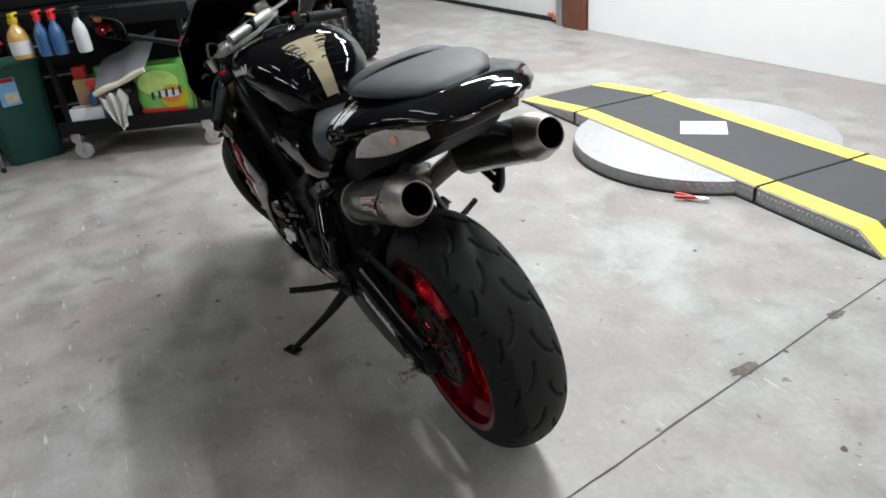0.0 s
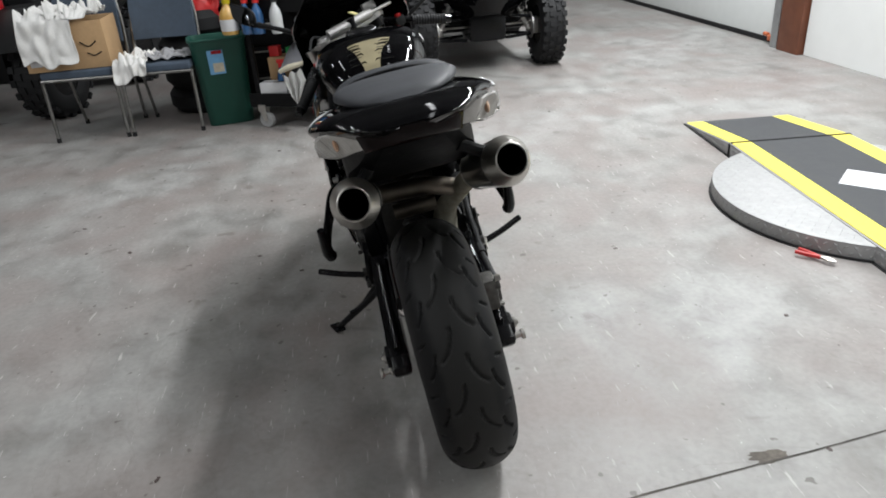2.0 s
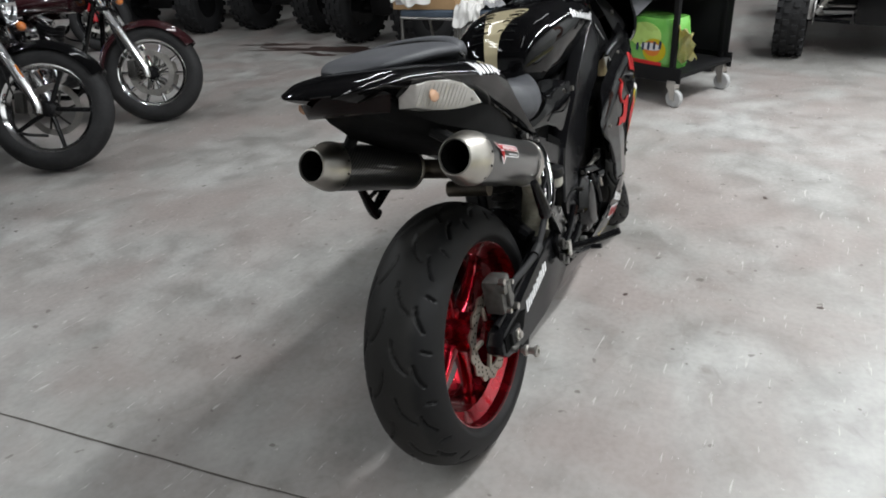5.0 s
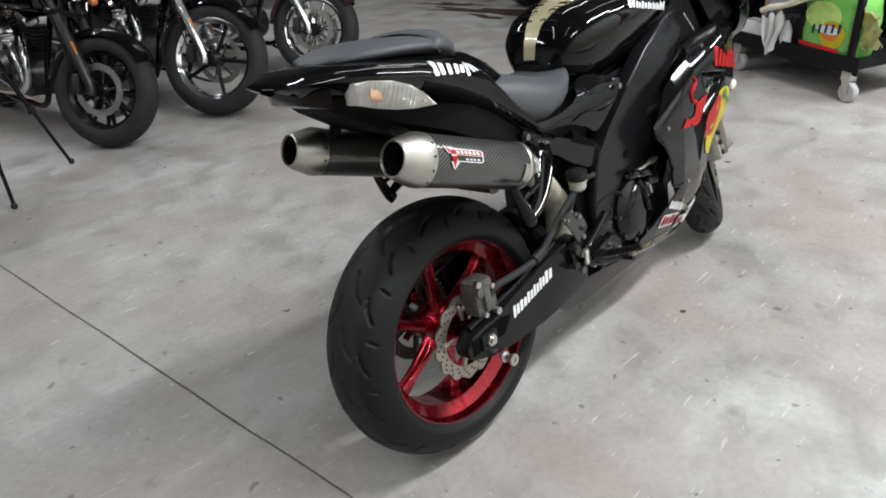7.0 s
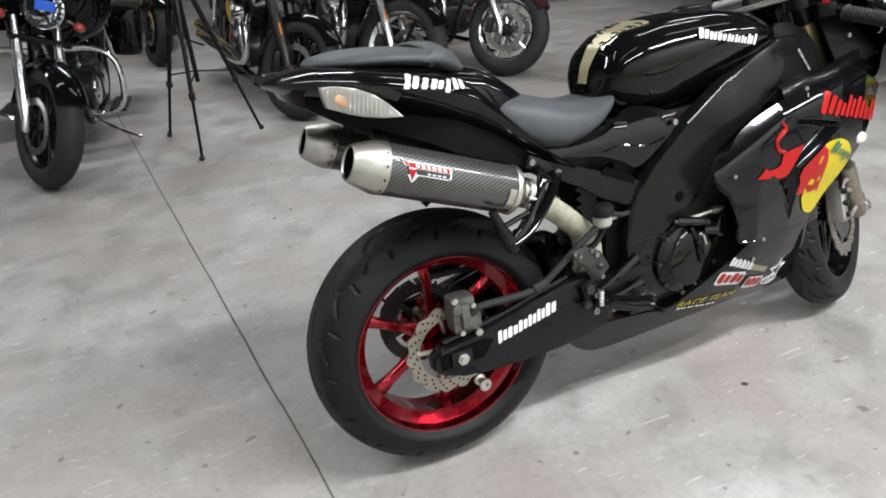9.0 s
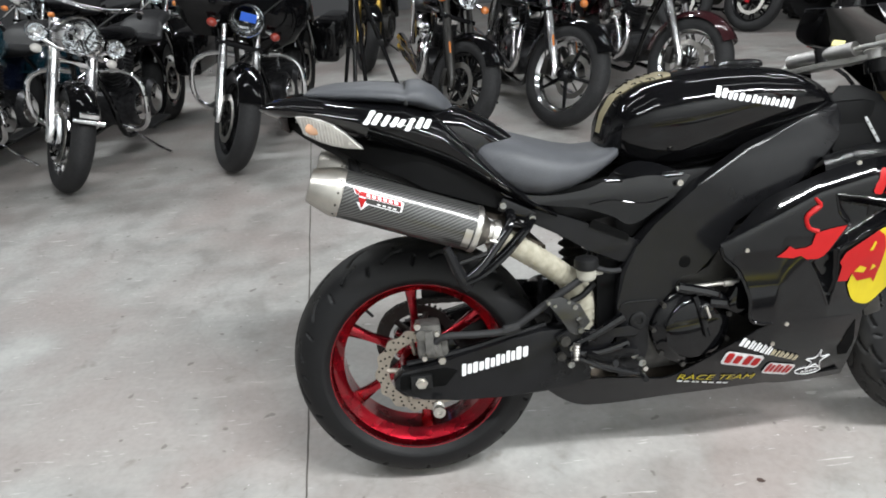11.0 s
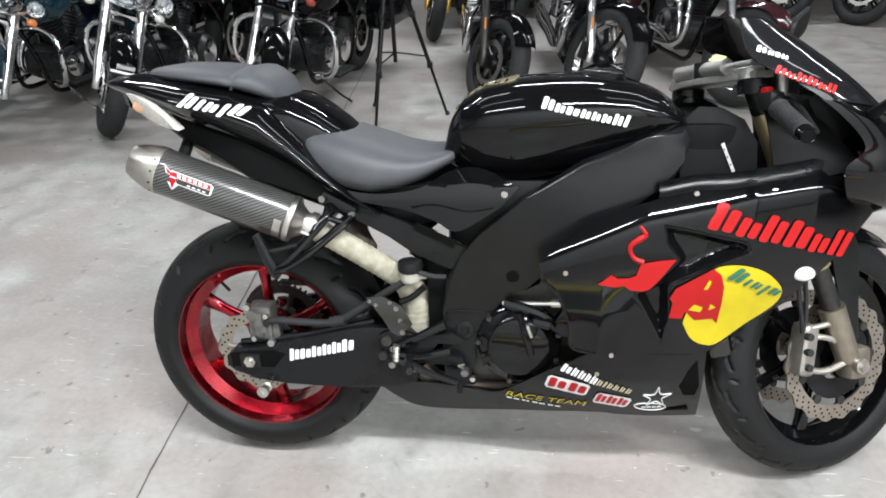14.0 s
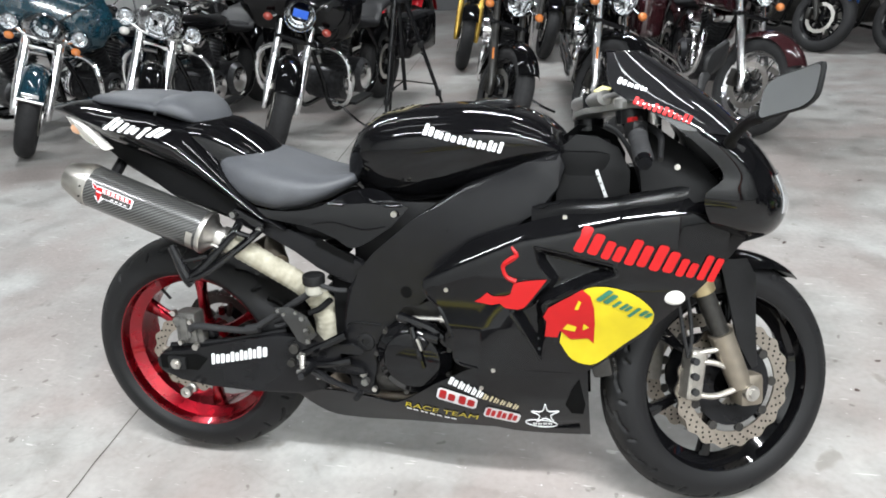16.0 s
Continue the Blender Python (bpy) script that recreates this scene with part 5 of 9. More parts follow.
        part("side_fairing", bm, GLOSS, bk, "glossy black side fairing with a deep air intake")
        bm = B()
        patch(bm, [(0.300, 0.250), (0.40, 0.262), (0.50, 0.262), (0.576, 0.256), (0.627, 0.290), (0.683, 0.338), (0.733, 0.371), (0.792, 0.4012)] + [(x, z - 0.0008) for x, z in hem],
              [(0.302, 0.235), (0.345, 0.195), (0.395, 0.170), (0.48, 0.172), (0.60, 0.190), (0.72, 0.205), (0.81, 0.212), (0.87, 0.200), (0.97, 0.192), (1.045, 0.190)], yf, 0.004, 40, 14)
        part("belly_fairing", bm, GLOSS, bk, "glossy black belly fairing")
        # black sheets that paint the shade in the intake and behind the front corner
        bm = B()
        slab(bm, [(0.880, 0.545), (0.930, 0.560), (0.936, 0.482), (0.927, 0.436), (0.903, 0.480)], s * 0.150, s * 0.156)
        part("hollow_shade", bm, VOID, bk)
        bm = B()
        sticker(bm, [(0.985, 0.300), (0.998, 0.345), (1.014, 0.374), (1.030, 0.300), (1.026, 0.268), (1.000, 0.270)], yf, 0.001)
        part("hollow_shade", bm, VOID, bk)
        bm = B()
        ring = [(x, yf(x, z) - s * 0.001, z) for x, z in VENT + VENT[:1]]
        tube(bm, [p for a, e in zip(ring, ring[1:]) for p in (a, [a[k] * 0.5 + e[k] * 0.5 for k in range(3)])] + [ring[0]], 0.0030, 6, 150)
        part("vent_lip", bm, GLOSS, bk)
        bm = B()
        ed = [(0.672, 0.592), (0.680, 0.567), (0.710, 0.536), (0.738, 0.470), (0.745, 0.415), (0.792, 0.402)]
        tube(bm, [(x, yf(x, z) - s * 0.002, z) for x, z in ed], 0.005, 6, 24)
        part("fairing_edge", bm, GLOSS, bk)
        bm = B()
        for x, z in ((0.725, 0.583), (0.827, 0.398), (0.972, 0.747), (0.80, 0.35)):
            cyl(bm, (x, yf(x, z) - s * 0.002, z), (x, yf(x, z) + s * 0.003, z), 0.005, 12)
        pieces("fairing_screw", bm, TITAN, bk)
        bm = B()
        tube(bm, [(x, yf(x, z) + s * 0.0002, z) for x, z in ((1.14, 0.765), (1.226, 0.757), (1.27, 0.740), (1.318, 0.716))], 0.0016, 5, 20)
        part("fairing_seam", bm, VOID, bk)
        # inner ledge round the cockpit
        bm = B()
        rows = [[Vector((p[0], yf(p[0], p[1]) * k - s * 0.001, p[1] + dz)) for p in spline(ledge[4:], 22)] for k, dz in ((1.0, 0.0), (0.965, 0.018), (0.90, 0.027), (0.80, 0.020), (0.70, -0.03))]
        ringmesh(bm, rows, False, False)
        bmesh.ops.solidify(bm, geom=list(bm.faces), thickness=0.003)
        part("cockpit_trim", bm, SATIN, bk)
        # stickers
        sg = -1 if s < 0 else 1
        bm = B()
        a0, a1 = ((0.990, 0.685), (1.276, 0.608)) if s < 0 else ((1.276, 0.608), (0.990, 0.685))
        ww, hh = [1.0, 0.85, 0.9, 1.0, 0.8, 0.32, 0.32], [0.056, 0.040, 0.056, 0.056, 0.038, 0.054, 0.052]
        bars(bm, yf, a0, a1, ww if s < 0 else ww[::-1], hh if s < 0 else hh[::-1], 0.12 * -s, 0.003, 0.13)
        pieces("decal", bm, REDDEC, bk, "large red sticker of plain bars")
        bm = B()
        sticker(bm, [(0.969, 0.471), (0.994, 0.428), (1.030, 0.411), (1.056, 0.418), (1.10, 0.458), (1.150, 0.506), (1.161, 0.536), (1.151, 0.560), (1.114, 0.592), (1.062, 0.608), (1.010, 0.598), (0.98, 0.54)], yf, 0.003, 44)
        part("decal", bm, YELDEC, bk, "yellow rounded sticker")
        bm = B()
        sticker(bm, [(0.934, 0.535), (0.944, 0.557), (0.975, 0.578), (1.012, 0.602), (1.029, 0.588), (1.038, 0.560), (1.041, 0.520), (1.041, 0.466), (1.029, 0.480), (0.992, 0.479), (0.970, 0.502), (0.964, 0.484), (0.938, 0.487), (0.948, 0.513)], yf, 0.0045)
        part("decal", bm, REDDEC, bk, "plain red rounded sticker")
        for mark in ([(0.998, 0.556), (1.006, 0.578), (1.011, 0.574), (1.006, 0.556)], [(0.985, 0.520), (1.004, 0.512), (1.000, 0.500), (0.975, 0.506)], [(1.018, 0.520), (1.030, 0.510), (1.016, 0.503)]):
            one = B()
            sticker(one, mark, yf, 0.0056)
            part("decal", one, YELDEC, bk)
        bm = B()
        b0, b1 = ((1.040, 0.580), (1.148, 0.532)) if s < 0 else ((1.148, 0.532), (1.040, 0.580))
        bars(bm, yf, b0, b1, [1, 0.3, 0.7, 0.3, 0.8], [0.032, 0.018, 0.018, (-0.010, 0.018), 0.018], 0.4 * -s, 0.0055, 0.3)
        pieces("decal", bm, GREENDEC, bk, "dark green slanted bars on the yellow sticker")
        bm = B()
        sticker(bm, [(0.788, 0.563), (0.803, 0.573), (0.815, 0.585), (0.828, 0.577), (0.852, 0.578), (0.867, 0.585), (0.872, 0.609), (0.905, 0.616), (0.940, 0.620), (0.920, 0.590), (0.905, 0.568), (0.893, 0.554), (0.880, 0.549), (0.855, 0.551), (0.842, 0.561), (0.825, 0.557), (0.806, 0.560)], yf, 0.003)
        part("decal", bm, REDDEC, bk, "plain red sticker with a curved tail")
        bm = B()
        tl = spline([(0.876, 0.612), (0.856, 0.622), (0.849, 0.645), (0.866, 0.661), (0.877, 0.670), (0.866, 0.686)], 20)
        tube(bm, [(p[0], yf(p[0], p[1]) + s * 0.001, p[1]) for p in tl], [0.006, 0.0042, 0.007, 0.003], 6, 20, flat=1.0)
        part("decal", bm, REDDEC, bk)
        # small sponsor plates along the belly
        rows = [(WHITEDEC, (0.722, 0.353), (0.797, 0.318), 0.024, [1.3, .8, .8, .6, .8], 0.2, 0), (WHITEDEC, (0.689, 0.301), (0.781, 0.277), 0.040, [1], 0, 0),
                (WHITEDEC, (0.797, 0.257), (0.876, 0.232), 0.036, [1], 0, 0), (GOLD, (0.800, 0.318), (0.876, 0.283), 0.018, [.8, .4, .8, .8, .8, .8], 0.3, 0),
                (WHITEDEC, (0.606, 0.243), (0.730, 0.226), 0.006, [1, .6, 1, 1], 0.2, 0),
                (REDDEC, (0.696, 0.306), (0.778, 0.284), 0.030, [1, 1], 0.2, 1), (REDDEC, (0.803, 0.262), (0.872, 0.240), 0.027, [1, 1, 1], 0.2, 1)]
        for mt, p0, p1, h, wd, gp, over in rows:
            bm = B()
            bars(bm, yf, *((p0, p1) if s < 0 else (p1, p0)), wd if s < 0 else wd[::-1], [h] * len(wd), 0.0, 0.0045 if over else 0.003, gp)
            pieces("decal", bm, mt, bk)
        part("decal", lettering("RACE TEAM", 0.025, *(((0.601, 0.252), (0.786, 0.238)) if s < 0 else ((0.786, 0.238), (0.601, 0.252))), yf), YELDEC, bk, "yellow slanted lettering", smooth=False)
        bm = B()
        oval = [(0.931 + 0.036 * math.cos(q), 0.234 + 0.013 * math.sin(q) - 0.12 * 0.036 * math.cos(q)) for q in np.linspace(0, 2 * math.pi, 25)]
        tube(bm, [(x, yf(x, z) + s * 0.002, z) for x, z in oval], 0.0013, 5, 48)
        part("decal", bm, WHITEDEC, bk, "thin white oval outline")
        bm = B()
        bars(bm, yf, *(((0.912, 0.229), (0.956, 0.229)) if s < 0 else ((0.956, 0.229), (0.912, 0.229))), [1, 1, 1, 1], [0.009] * 4, 0.0, 0.003, 0.3)
        pieces("decal", bm, WHITEDEC, bk)
        bm = B()
        star = []
        for k in range(10):
            a = 2 * math.pi * k / 10 + math.pi / 2
            r = 0.030 if k % 2 == 0 else 0.012
            star.append((0.940 + r * 1.1 * math.cos(a), 0.268 + r * 1.15 * math.sin(a)))
        tube(bm, [(x, yf(x, z) + s * 0.002, z) for x, z in star + star[:1]], 0.0014, 5, 40)
        part("decal", bm, WHITEDEC, bk)
        # front turn signal
        bm = B()
        bmesh.ops.create_icosphere(bm, subdivisions=3, radius=1.0, matrix=Matrix.Translation((1.198, yf(1.198, 0.580), 0.580)) @ Matrix.Diagonal((0.022, 0.010, 0.016, 1)))
        part("front_signal", bm, LENS, bk, "clear oval front turn signal")
    # nose and screen
    rowsf = [((1.350, 0.662), (1.300, 0.698), 0.141), ((1.415, 0.697), (1.255, 0.742), 0.203), ((1.434, 0.757), (1.238, 0.798), 0.221), ((1.405, 0.818), (1.270, 0.838), 0.210),
             ((1.362, 0.876), (1.205, 0.906), 0.212), ((1.292, 0.944), (1.125, 0.958), 0.205), ((1.203, 1.010), (1.052, 1.000), 0.183), ((1.115, 1.064), (1.040, 1.066), 0.130)]

    def nose_row(f, r, w, lift=0.0):
        out = []
        for a in np.linspace(-0.5 * math.pi, 0.5 * math.pi, 33):
            c = math.cos(a)
            out.append((r[0] + (f[0] - r[0] + lift) * c ** 0.75, 0.020 + (w + lift) * math.copysign(abs(math.sin(a)) ** 0.9, math.sin(a)), r[1] + (f[1] - r[1]) * c + lift))
        return out

    def nose_rows(k0, k1, n, lift=0.0):
        ctrl = [(*f, *r, w) for f, r, w in rowsf]
        c = spline(ctrl, 70)
        return [nose_row((q[0], q[1]), (q[2], q[3]), q[4], lift) for q in c[int(k0 * 70):int(k1 * 70) + 1]]
    skin("upper_cowl", nose_rows(0, 0.56, 40), GLOSS, bk, 0.004, "glossy black front cowl")
    skin("windscreen", nose_rows(0.545, 1.0, 30, 0.002), mat("dark_tinted_screen", (0.008, 0.008, 0.009), 0.06, coat=1.0, grain=0.2, scale=20), bk, 0.003, "dark tinted windscreen with a red sticker")
    for s in (-1, 1):
        bm = B()
        rows = []
        rr = nose_rows(0.22, 0.36, 12, 0.002)
        for r in rr:
            idx = range(9, 15) if s < 0 else range(18, 24)
            rows.append([r[i] for i in idx])
        skin("headlight", rows, mat("headlight_glass", (0.55, 0.56, 0.57), 0.05, grain=0.2, scale=30, coat=1.0, metal=0.5), bk, 0.002, "clear headlight lens in the nose")
        fine = np.array(nose_rows(0.30, 1.0, 40, 0.002))
        half = fine[:, :17] if s < 0 else fine[:, 16:]
        u0, u1 = np.linspace(0, 1, half.shape[1]), np.linspace(0, 1, 120)
        half = np.array([[np.interp(u1, u0, r[:, c]) for c in range(3)] for r in half]).transpose(0, 2, 1)
        v0, v1 = np.linspace(0, 1, len(half)), np.linspace(0, 1, 240)
        half = np.array([[np.interp(v1, v0, half[:, k, c]) for k in range(120)] for c in range(3)]).reshape(3, -1)

        def screen_y(x, z):
            return float(half[1, np.argmin((half[0] - x) ** 2 + (half[2] - z) ** 2)])
        for p0, p1, wd, hh, mt in (((1.092, 0.972), (1.200, 0.934), [1, .8, .9, 1, .8, .35, .35], [.016, .0115, .016, .016, .0115, .016, .016], REDDEC), ((1.062, 1.010), (1.118, 0.994), [1, .6, .5, .7], [.012, .008, .008, .008], WHITEDEC)):
            bm = B()
            bars(bm, screen_y, *((p0, p1) if s < 0 else (p1, p0)), wd if s < 0 else wd[::-1], hh if s < 0 else hh[::-1], 0.1 * -s, 0.002, 0.16)
            pieces("decal", bm, mt, bk, "red sticker of plain bars on the screen" if mt is REDDEC else "")
        # mirrors
        bm = B()
        ml = 0.03 if s > 0 else 0.0
        tube(bm, [(1.285, s * (0.150 + ml * 1.3), 0.885 + ml * 1.2), (1.275, s * (0.20 + ml), 0.905 + ml * 1.2), (1.285, s * (0.27 + ml), 0.945 + ml), (1.30, s * (0.32 + ml), 0.965 + ml)], [0.013, 0.009, 0.0085, 0.012], 10, 16, flat=1.2)
        box(bm, (0.07, 0.03, 0.022), (1.275, s * (0.158 + ml * 1.3), 0.892 + ml * 1.2), 0.006, Euler((0, radians(25), 0)).to_matrix())
        mi = part("mirror", bm, PLASTIC, bk, "black mirror on a stalk")
        shape = []
        for a in np.linspace(0, 2 * math.pi, 28, endpoint=False):
            c, q = math.cos(a), math.sin(a)
            shape.append((0.053 * math.copysign(abs(c) ** 0.42, c), 0.034 * math.copysign(abs(q) ** 0.42, q) + 0.42 * 0.056 * math.copysign(abs(c) ** 0.6, c)))
        cen, nr = Vector((1.325, s * (0.365 + ml), 1.006 + ml)), Vector((-0.80, s * 0.58, 0.12)).normalized()
        rt = Vector((0, 0, 1)).cross(nr).normalized()
        uu = nr.cross(rt)
        if rt.y * s < 0:
            rt = -rt
        bm = B()
        ringmesh(bm, [[cen + rt * p[0] * k + uu * p[1] * k - nr * d for p in shape] for k, d in ((0.95, -0.002), (1.0, 0.0), (1.01, 0.004), (0.92, 0.011), (0.55, 0.017), (0.1, 0.019))])
        part("mirror_shell", bm, PLASTIC, mi)
        bm = B()
        bm.faces.new([bm.verts.new(cen + rt * p[0] * 0.93 + uu * p[1] * 0.91 + nr * 0.0035) for p in shape])
        part("mirror_glass", bm, mat("mirror_glass", (0.40, 0.41, 0.42), 0.015, metal=1.0), mi, "silvered mirror glass", smooth=False)
    bm = B()
    box(bm, (0.10, 0.17, 0.08), (1.20, 0, 0.77), 0.03)
    box(bm, (0.06, 0.20, 0.12), (1.24, 0, 0.88), 0.02, Euler((0, radians(-30), 0)).to_matrix())
    part("dash_panel", bm, PLASTIC, bk)
    bm = B()
    box(bm, (0.14, 0.25, 0.20), (1.0, 0, 0.775), 0.04)
    part("cockpit_cover", bm, MATS["undertray_black"], bk)
    for s in (-1, 1):
        bm = B()
        slab(bm, [(0.945, 0.865), (0.985, 0.900), (1.03, 0.898), (1.075, 0.875), (1.10, 0.83), (1.10, 0.765), (0.95, 0.755)], s * 0.126, s * 0.135, 0.003, yf=lambda x, z: -s * 0.35 * (z - 0.79))
        part("inner_panel", bm, MATS["undertray_black"], bk, "black inner cockpit panel")
    bm = B()
    slab(bm, [(1.024, 0.840), (1.027, 0.843), (1.031, 0.840), (1.056, 0.778), (1.050, 0.776)], -0.139, -0.1365, yf=lambda x, z: 0.35 * (z - 0.79))
    strap = part("silver_strap", bm, mat("dull_strap_steel", (0.30, 0.30, 0.30), 0.45, metal=0.7, grain=0.2, scale=80), bk, "thin drilled steel strap")
    bm = B()
    for k in range(4):
        x, z = 1.0285 + 0.0062 * k, 0.834 - 0.0145 * k
        y = -0.139 + 0.35 * (z - 0.79)
        cyl(bm, (x, y - 0.0006, z), (x, y + 0.001, z), 0.0019, 8)
    pieces("strap_hole", bm, VOID, strap)
    bm = B()
    slab(bm, [(1.095, 0.940), (1.13, 0.930), (1.22, 0.870), (1.280, 0.803), (1.272, 0.784), (1.175, 0.764), (1.125, 0.758), (1.115, 0.85)], -0.004, 0.0, 0.002, yf=lambda x, z: -0.085 - 0.42 * (0.957 - z))
    inner = part("inner_fairing", bm, MATS["undertray_black"], bk, "black inner fairing below the screen")
    bm = B()
    cyl(bm, (1.190, -0.137, 0.843), (1.190, -0.144, 0.843), 0.006, 12)
    part("screw", bm, STEEL, inner)
    # front end, turned with the bars
    def turned(name, bm, material, label="", parent=None):
        ob = part(name, bm, material, parent or bk, label)
        if parent is None:
            ob.matrix_local = STEER
        return ob
    ux = lambda z: 1.343 - (z - 0.302) * math.tan(RAKE)
    bm = B()
    wheel_rim(bm, 0.228, 0.053, 0.04, 0.055)
    fw = part("front_wheel", bm, GLOSS, bk, "black cast front wheel")
    fw.matrix_local = T_F
    add_spokes(fw, GLOSS, 0.228, 6, radians(20), 0.04, 0.028)
    tread_tyre("tyre", 0.2375, 0.060, 0.214, tyre_mat("front_tyre_rubber", 0.06, 0.6), 18, fw, Matrix.Identity(4), rows=480, cols=48, square=0.92)
    for s in (-1, 1):
        bm = B()
        petal_disc(bm, 0.112, 0.152, s * 0.066, 18)
        part("brake_disc", bm, ROTOR, fw)
        bm = B()
        for k in range(9):
            a = 2 * math.pi * k / 9
            cyl(bm, (0.105 * math.cos(a), s * 0.0625, 0.105 * math.sin(a)), (0.105 * math.cos(a), s * 0.0695, 0.105 * math.sin(a)), 0.011, 14)
        pieces("disc_button", bm, DARK, fw)
        bm = B()
        disc_holes(bm, 0.116, 0.148, s * 0.066, 36)
        tagged(part("perforation", bm, VOID, fw), kind="stuff")
        bm = B()
        lathe(bm, [(0.05, s * 0.060), (0.094, s * 0.064), (0.096, s * 0.068), (0.05, s * 0.066)], 40, closed=True)
        part("disc_carrier", bm, SATIN, fw)
        bm = B()
        tube(bm, [(ux(0.32) - 0.0, s * 0.105, 0.315), (ux(0.44), s * 0.105, 0.44)], [0.026, 0.0285], 20, 1)
        box(bm, (0.06, 0.05, 0.075), (1.352, s * 0.103, 0.305), 0.014)
        turned("fork_leg", bm, mat("bronze_grey_fork", (0.24, 0.21, 0.17), 0.36, metal=0.85, grain=0.2, scale=40, rough2=0.5), "bronze-grey lower fork leg")
        bm = B()
        tube(bm, [(ux(0.43), s * 0.105, 0.43), (ux(0.56), s * 0.105, 0.56)], 0.021, 18, 1)
        turned("fork_stanchion", bm, DARK)
        bm = B()
        tube(bm, [(ux(0.535), s * 0.105, 0.535), (ux(0.545), s * 0.105, 0.545), (ux(0.60), s * 0.105, 0.60), (ux(0.605), s * 0.105, 0.605), (ux(0.87), s * 0.105, 0.87)], [0.027, 0.031, 0.031, 0.027, 0.026], 20, 24)
        turned("fork_tube", bm, FORKTAN, "champagne coloured upper fork tube")
        bm = B()
        cyl(bm, (ux(0.87), s * 0.105, 0.87), (ux(0.94), s * 0.105, 0.94), 0.0255, 20)
        turned("fork_top", bm, SATIN)
        bm = B()
        cyl(bm, (1.343, s * 0.10, 0.302), (1.343, s * 0.138, 0.302), 0.018, 16)
        cyl(bm, (1.343, s * 0.138, 0.302), (1.343, s * 0.146, 0.302), 0.012, 6)
        turned("front_axle_nut", bm, STEEL)
        bm = B()
        for z0, z1, r in ((0.375, 0.335, 0.0068), (0.30, 0.315, 0.0072)):
            tube(bm, [(1.345, s * 0.112, z1), (1.27, s * 0.108, z0 - 0.005), (1.225, s * 0.10, z0)], r, 10)
        tube(bm, [(1.315, s * 0.11, 0.40), (1.27, s * 0.11, 0.402), (1.222, s * 0.10, 0.395)], 0.0068, 10)
        ca = turned("front_caliper", bm, mat("warm_cast_alloy", (0.34, 0.32, 0.29), 0.38, metal=0.9, grain=0.2, scale=80, rough2=0.5), "silver radial front brake caliper")
        bm = B()
        box(bm, (0.040, 0.05, 0.118), (1.224, s * 0.085, 0.345), 0.014, Euler((0, radians(8), 0)).to_matrix(), 3)
        part("caliper_body", bm, MATS["warm_cast_alloy"], ca)
        bm = B()
        for z in (0.31, 0.345, 0.38):
            cyl(bm, (1.214, s * 0.105, z), (1.214, s * 0.118, z), 0.0085, 14)
        tube(bm, [(1.20, s * 0.105, 0.40), (1.205, s * 0.11, 0.43), (1.195, s * 0.11, 0.52), (1.17, s * 0.10, 0.60)], 0.0045, 8)
        tube(bm, [(1.20, s * 0.105, 0.39), (1.18, s * 0.12, 0.44), (1.16, s * 0.12, 0.55)], 0.0045, 8)
        pieces("caliper_hose", bm, RUBBER, ca)
        # clip-on bar
        bm = B()
        c0 = Vector((ux(0.918), s * 0.105, 0.918))
        e0 = Vector((0.962, s * 0.330, 0.816))
        tube(bm, [c0 + Vector((0.0, s * 0.02, 0)), e0], 0.011, 12, 1)
        lathe(bm, [(0.027, -0.014), (0.036, -0.014), (0.036, 0.014), (0.027, 0.014)], 20, c0, "z", True)
        bar = turned("clip_on_bar", bm, SATIN)
        d = (e0 - c0).normalized()
        bm = B()
        g0 = e0 - d * 0.135
        tube(bm, [g0, g0 + d * 0.122], [0.0195, 0.0195, 0.0168] + [0.0182 if k % 3 == 0 else 0.0165 for k in range(34)] + [0.017, 0.0145], 18, 78)
        part("grip", bm, RUBBER, bar, "ribbed black rubber grip")
        bm = B()
        tube(bm, [e0 - d * 0.014, e0 + d * 0.006], [0.0155, 0.0125], 14, 1)
        part("bar_end", bm, GLOSS, bar)
        bm = B()
        box(bm, (0.035, 0.04, 0.035), c0 + d * 0.085, 0.008)
        part("switchgear", bm, PLASTIC, bar)
        bm = B()
        box(bm, (0.016, 0.018, 0.012), c0 + d * 0.085 + Vector((-0.008, 0, 0.02)), 0.003)
        part("kill_switch", bm, REDDEC, bar, "red switch")
        bm = B()
        tube(bm, [c0 + d * 0.07 + Vector((0.03, 0, 0)), c0 + d * 0.12 + Vector((0.05, 0, 0.0)), c0 + d * 0.24 + Vector((0.035, 0, -0.005))], [0.008, 0.006, 0.005], 8, flat=1.0)
        part("lever", bm, PLASTIC, bar)
        bm = B()
        tube(bm, [c0 + d * 0.05 + Vector((0.045, 0, 0.0)), c0 + d * 0.05 + Vector((0.048, 0, 0.04))], 0.014, 12, 1)
        part("master_cylinder", bm, STEEL, bar)
        bm = B()
        lathe(bm, [(0.0, 0.965), (0.018, 0.965), (0.021, 0.958), (0.026, 0.955), (0.026, 0.935)], 20, (ux(0.95), s * 0.105, 0), "z")
        turned("fork_cap", bm, ALU)
    bm = B()
    slab(bm, [(ux(0.94) - 0.040, -0.06), (ux(0.94) - 0.055, 0.0), (ux(0.94) - 0.045, 0.06), (ux(0.94) - 0.02, 0.135), (ux(0.94) + 0.02, 0.14), (ux(0.94) + 0.03, 0.09), (ux(0.94) + 0.05, 0.0), (ux(0.94) + 0.03, -0.09), (ux(0.94) + 0.02, -0.14), (ux(0.94) - 0.02, -0.135)], 0.934, 0.948, 0.004, plane="xy")
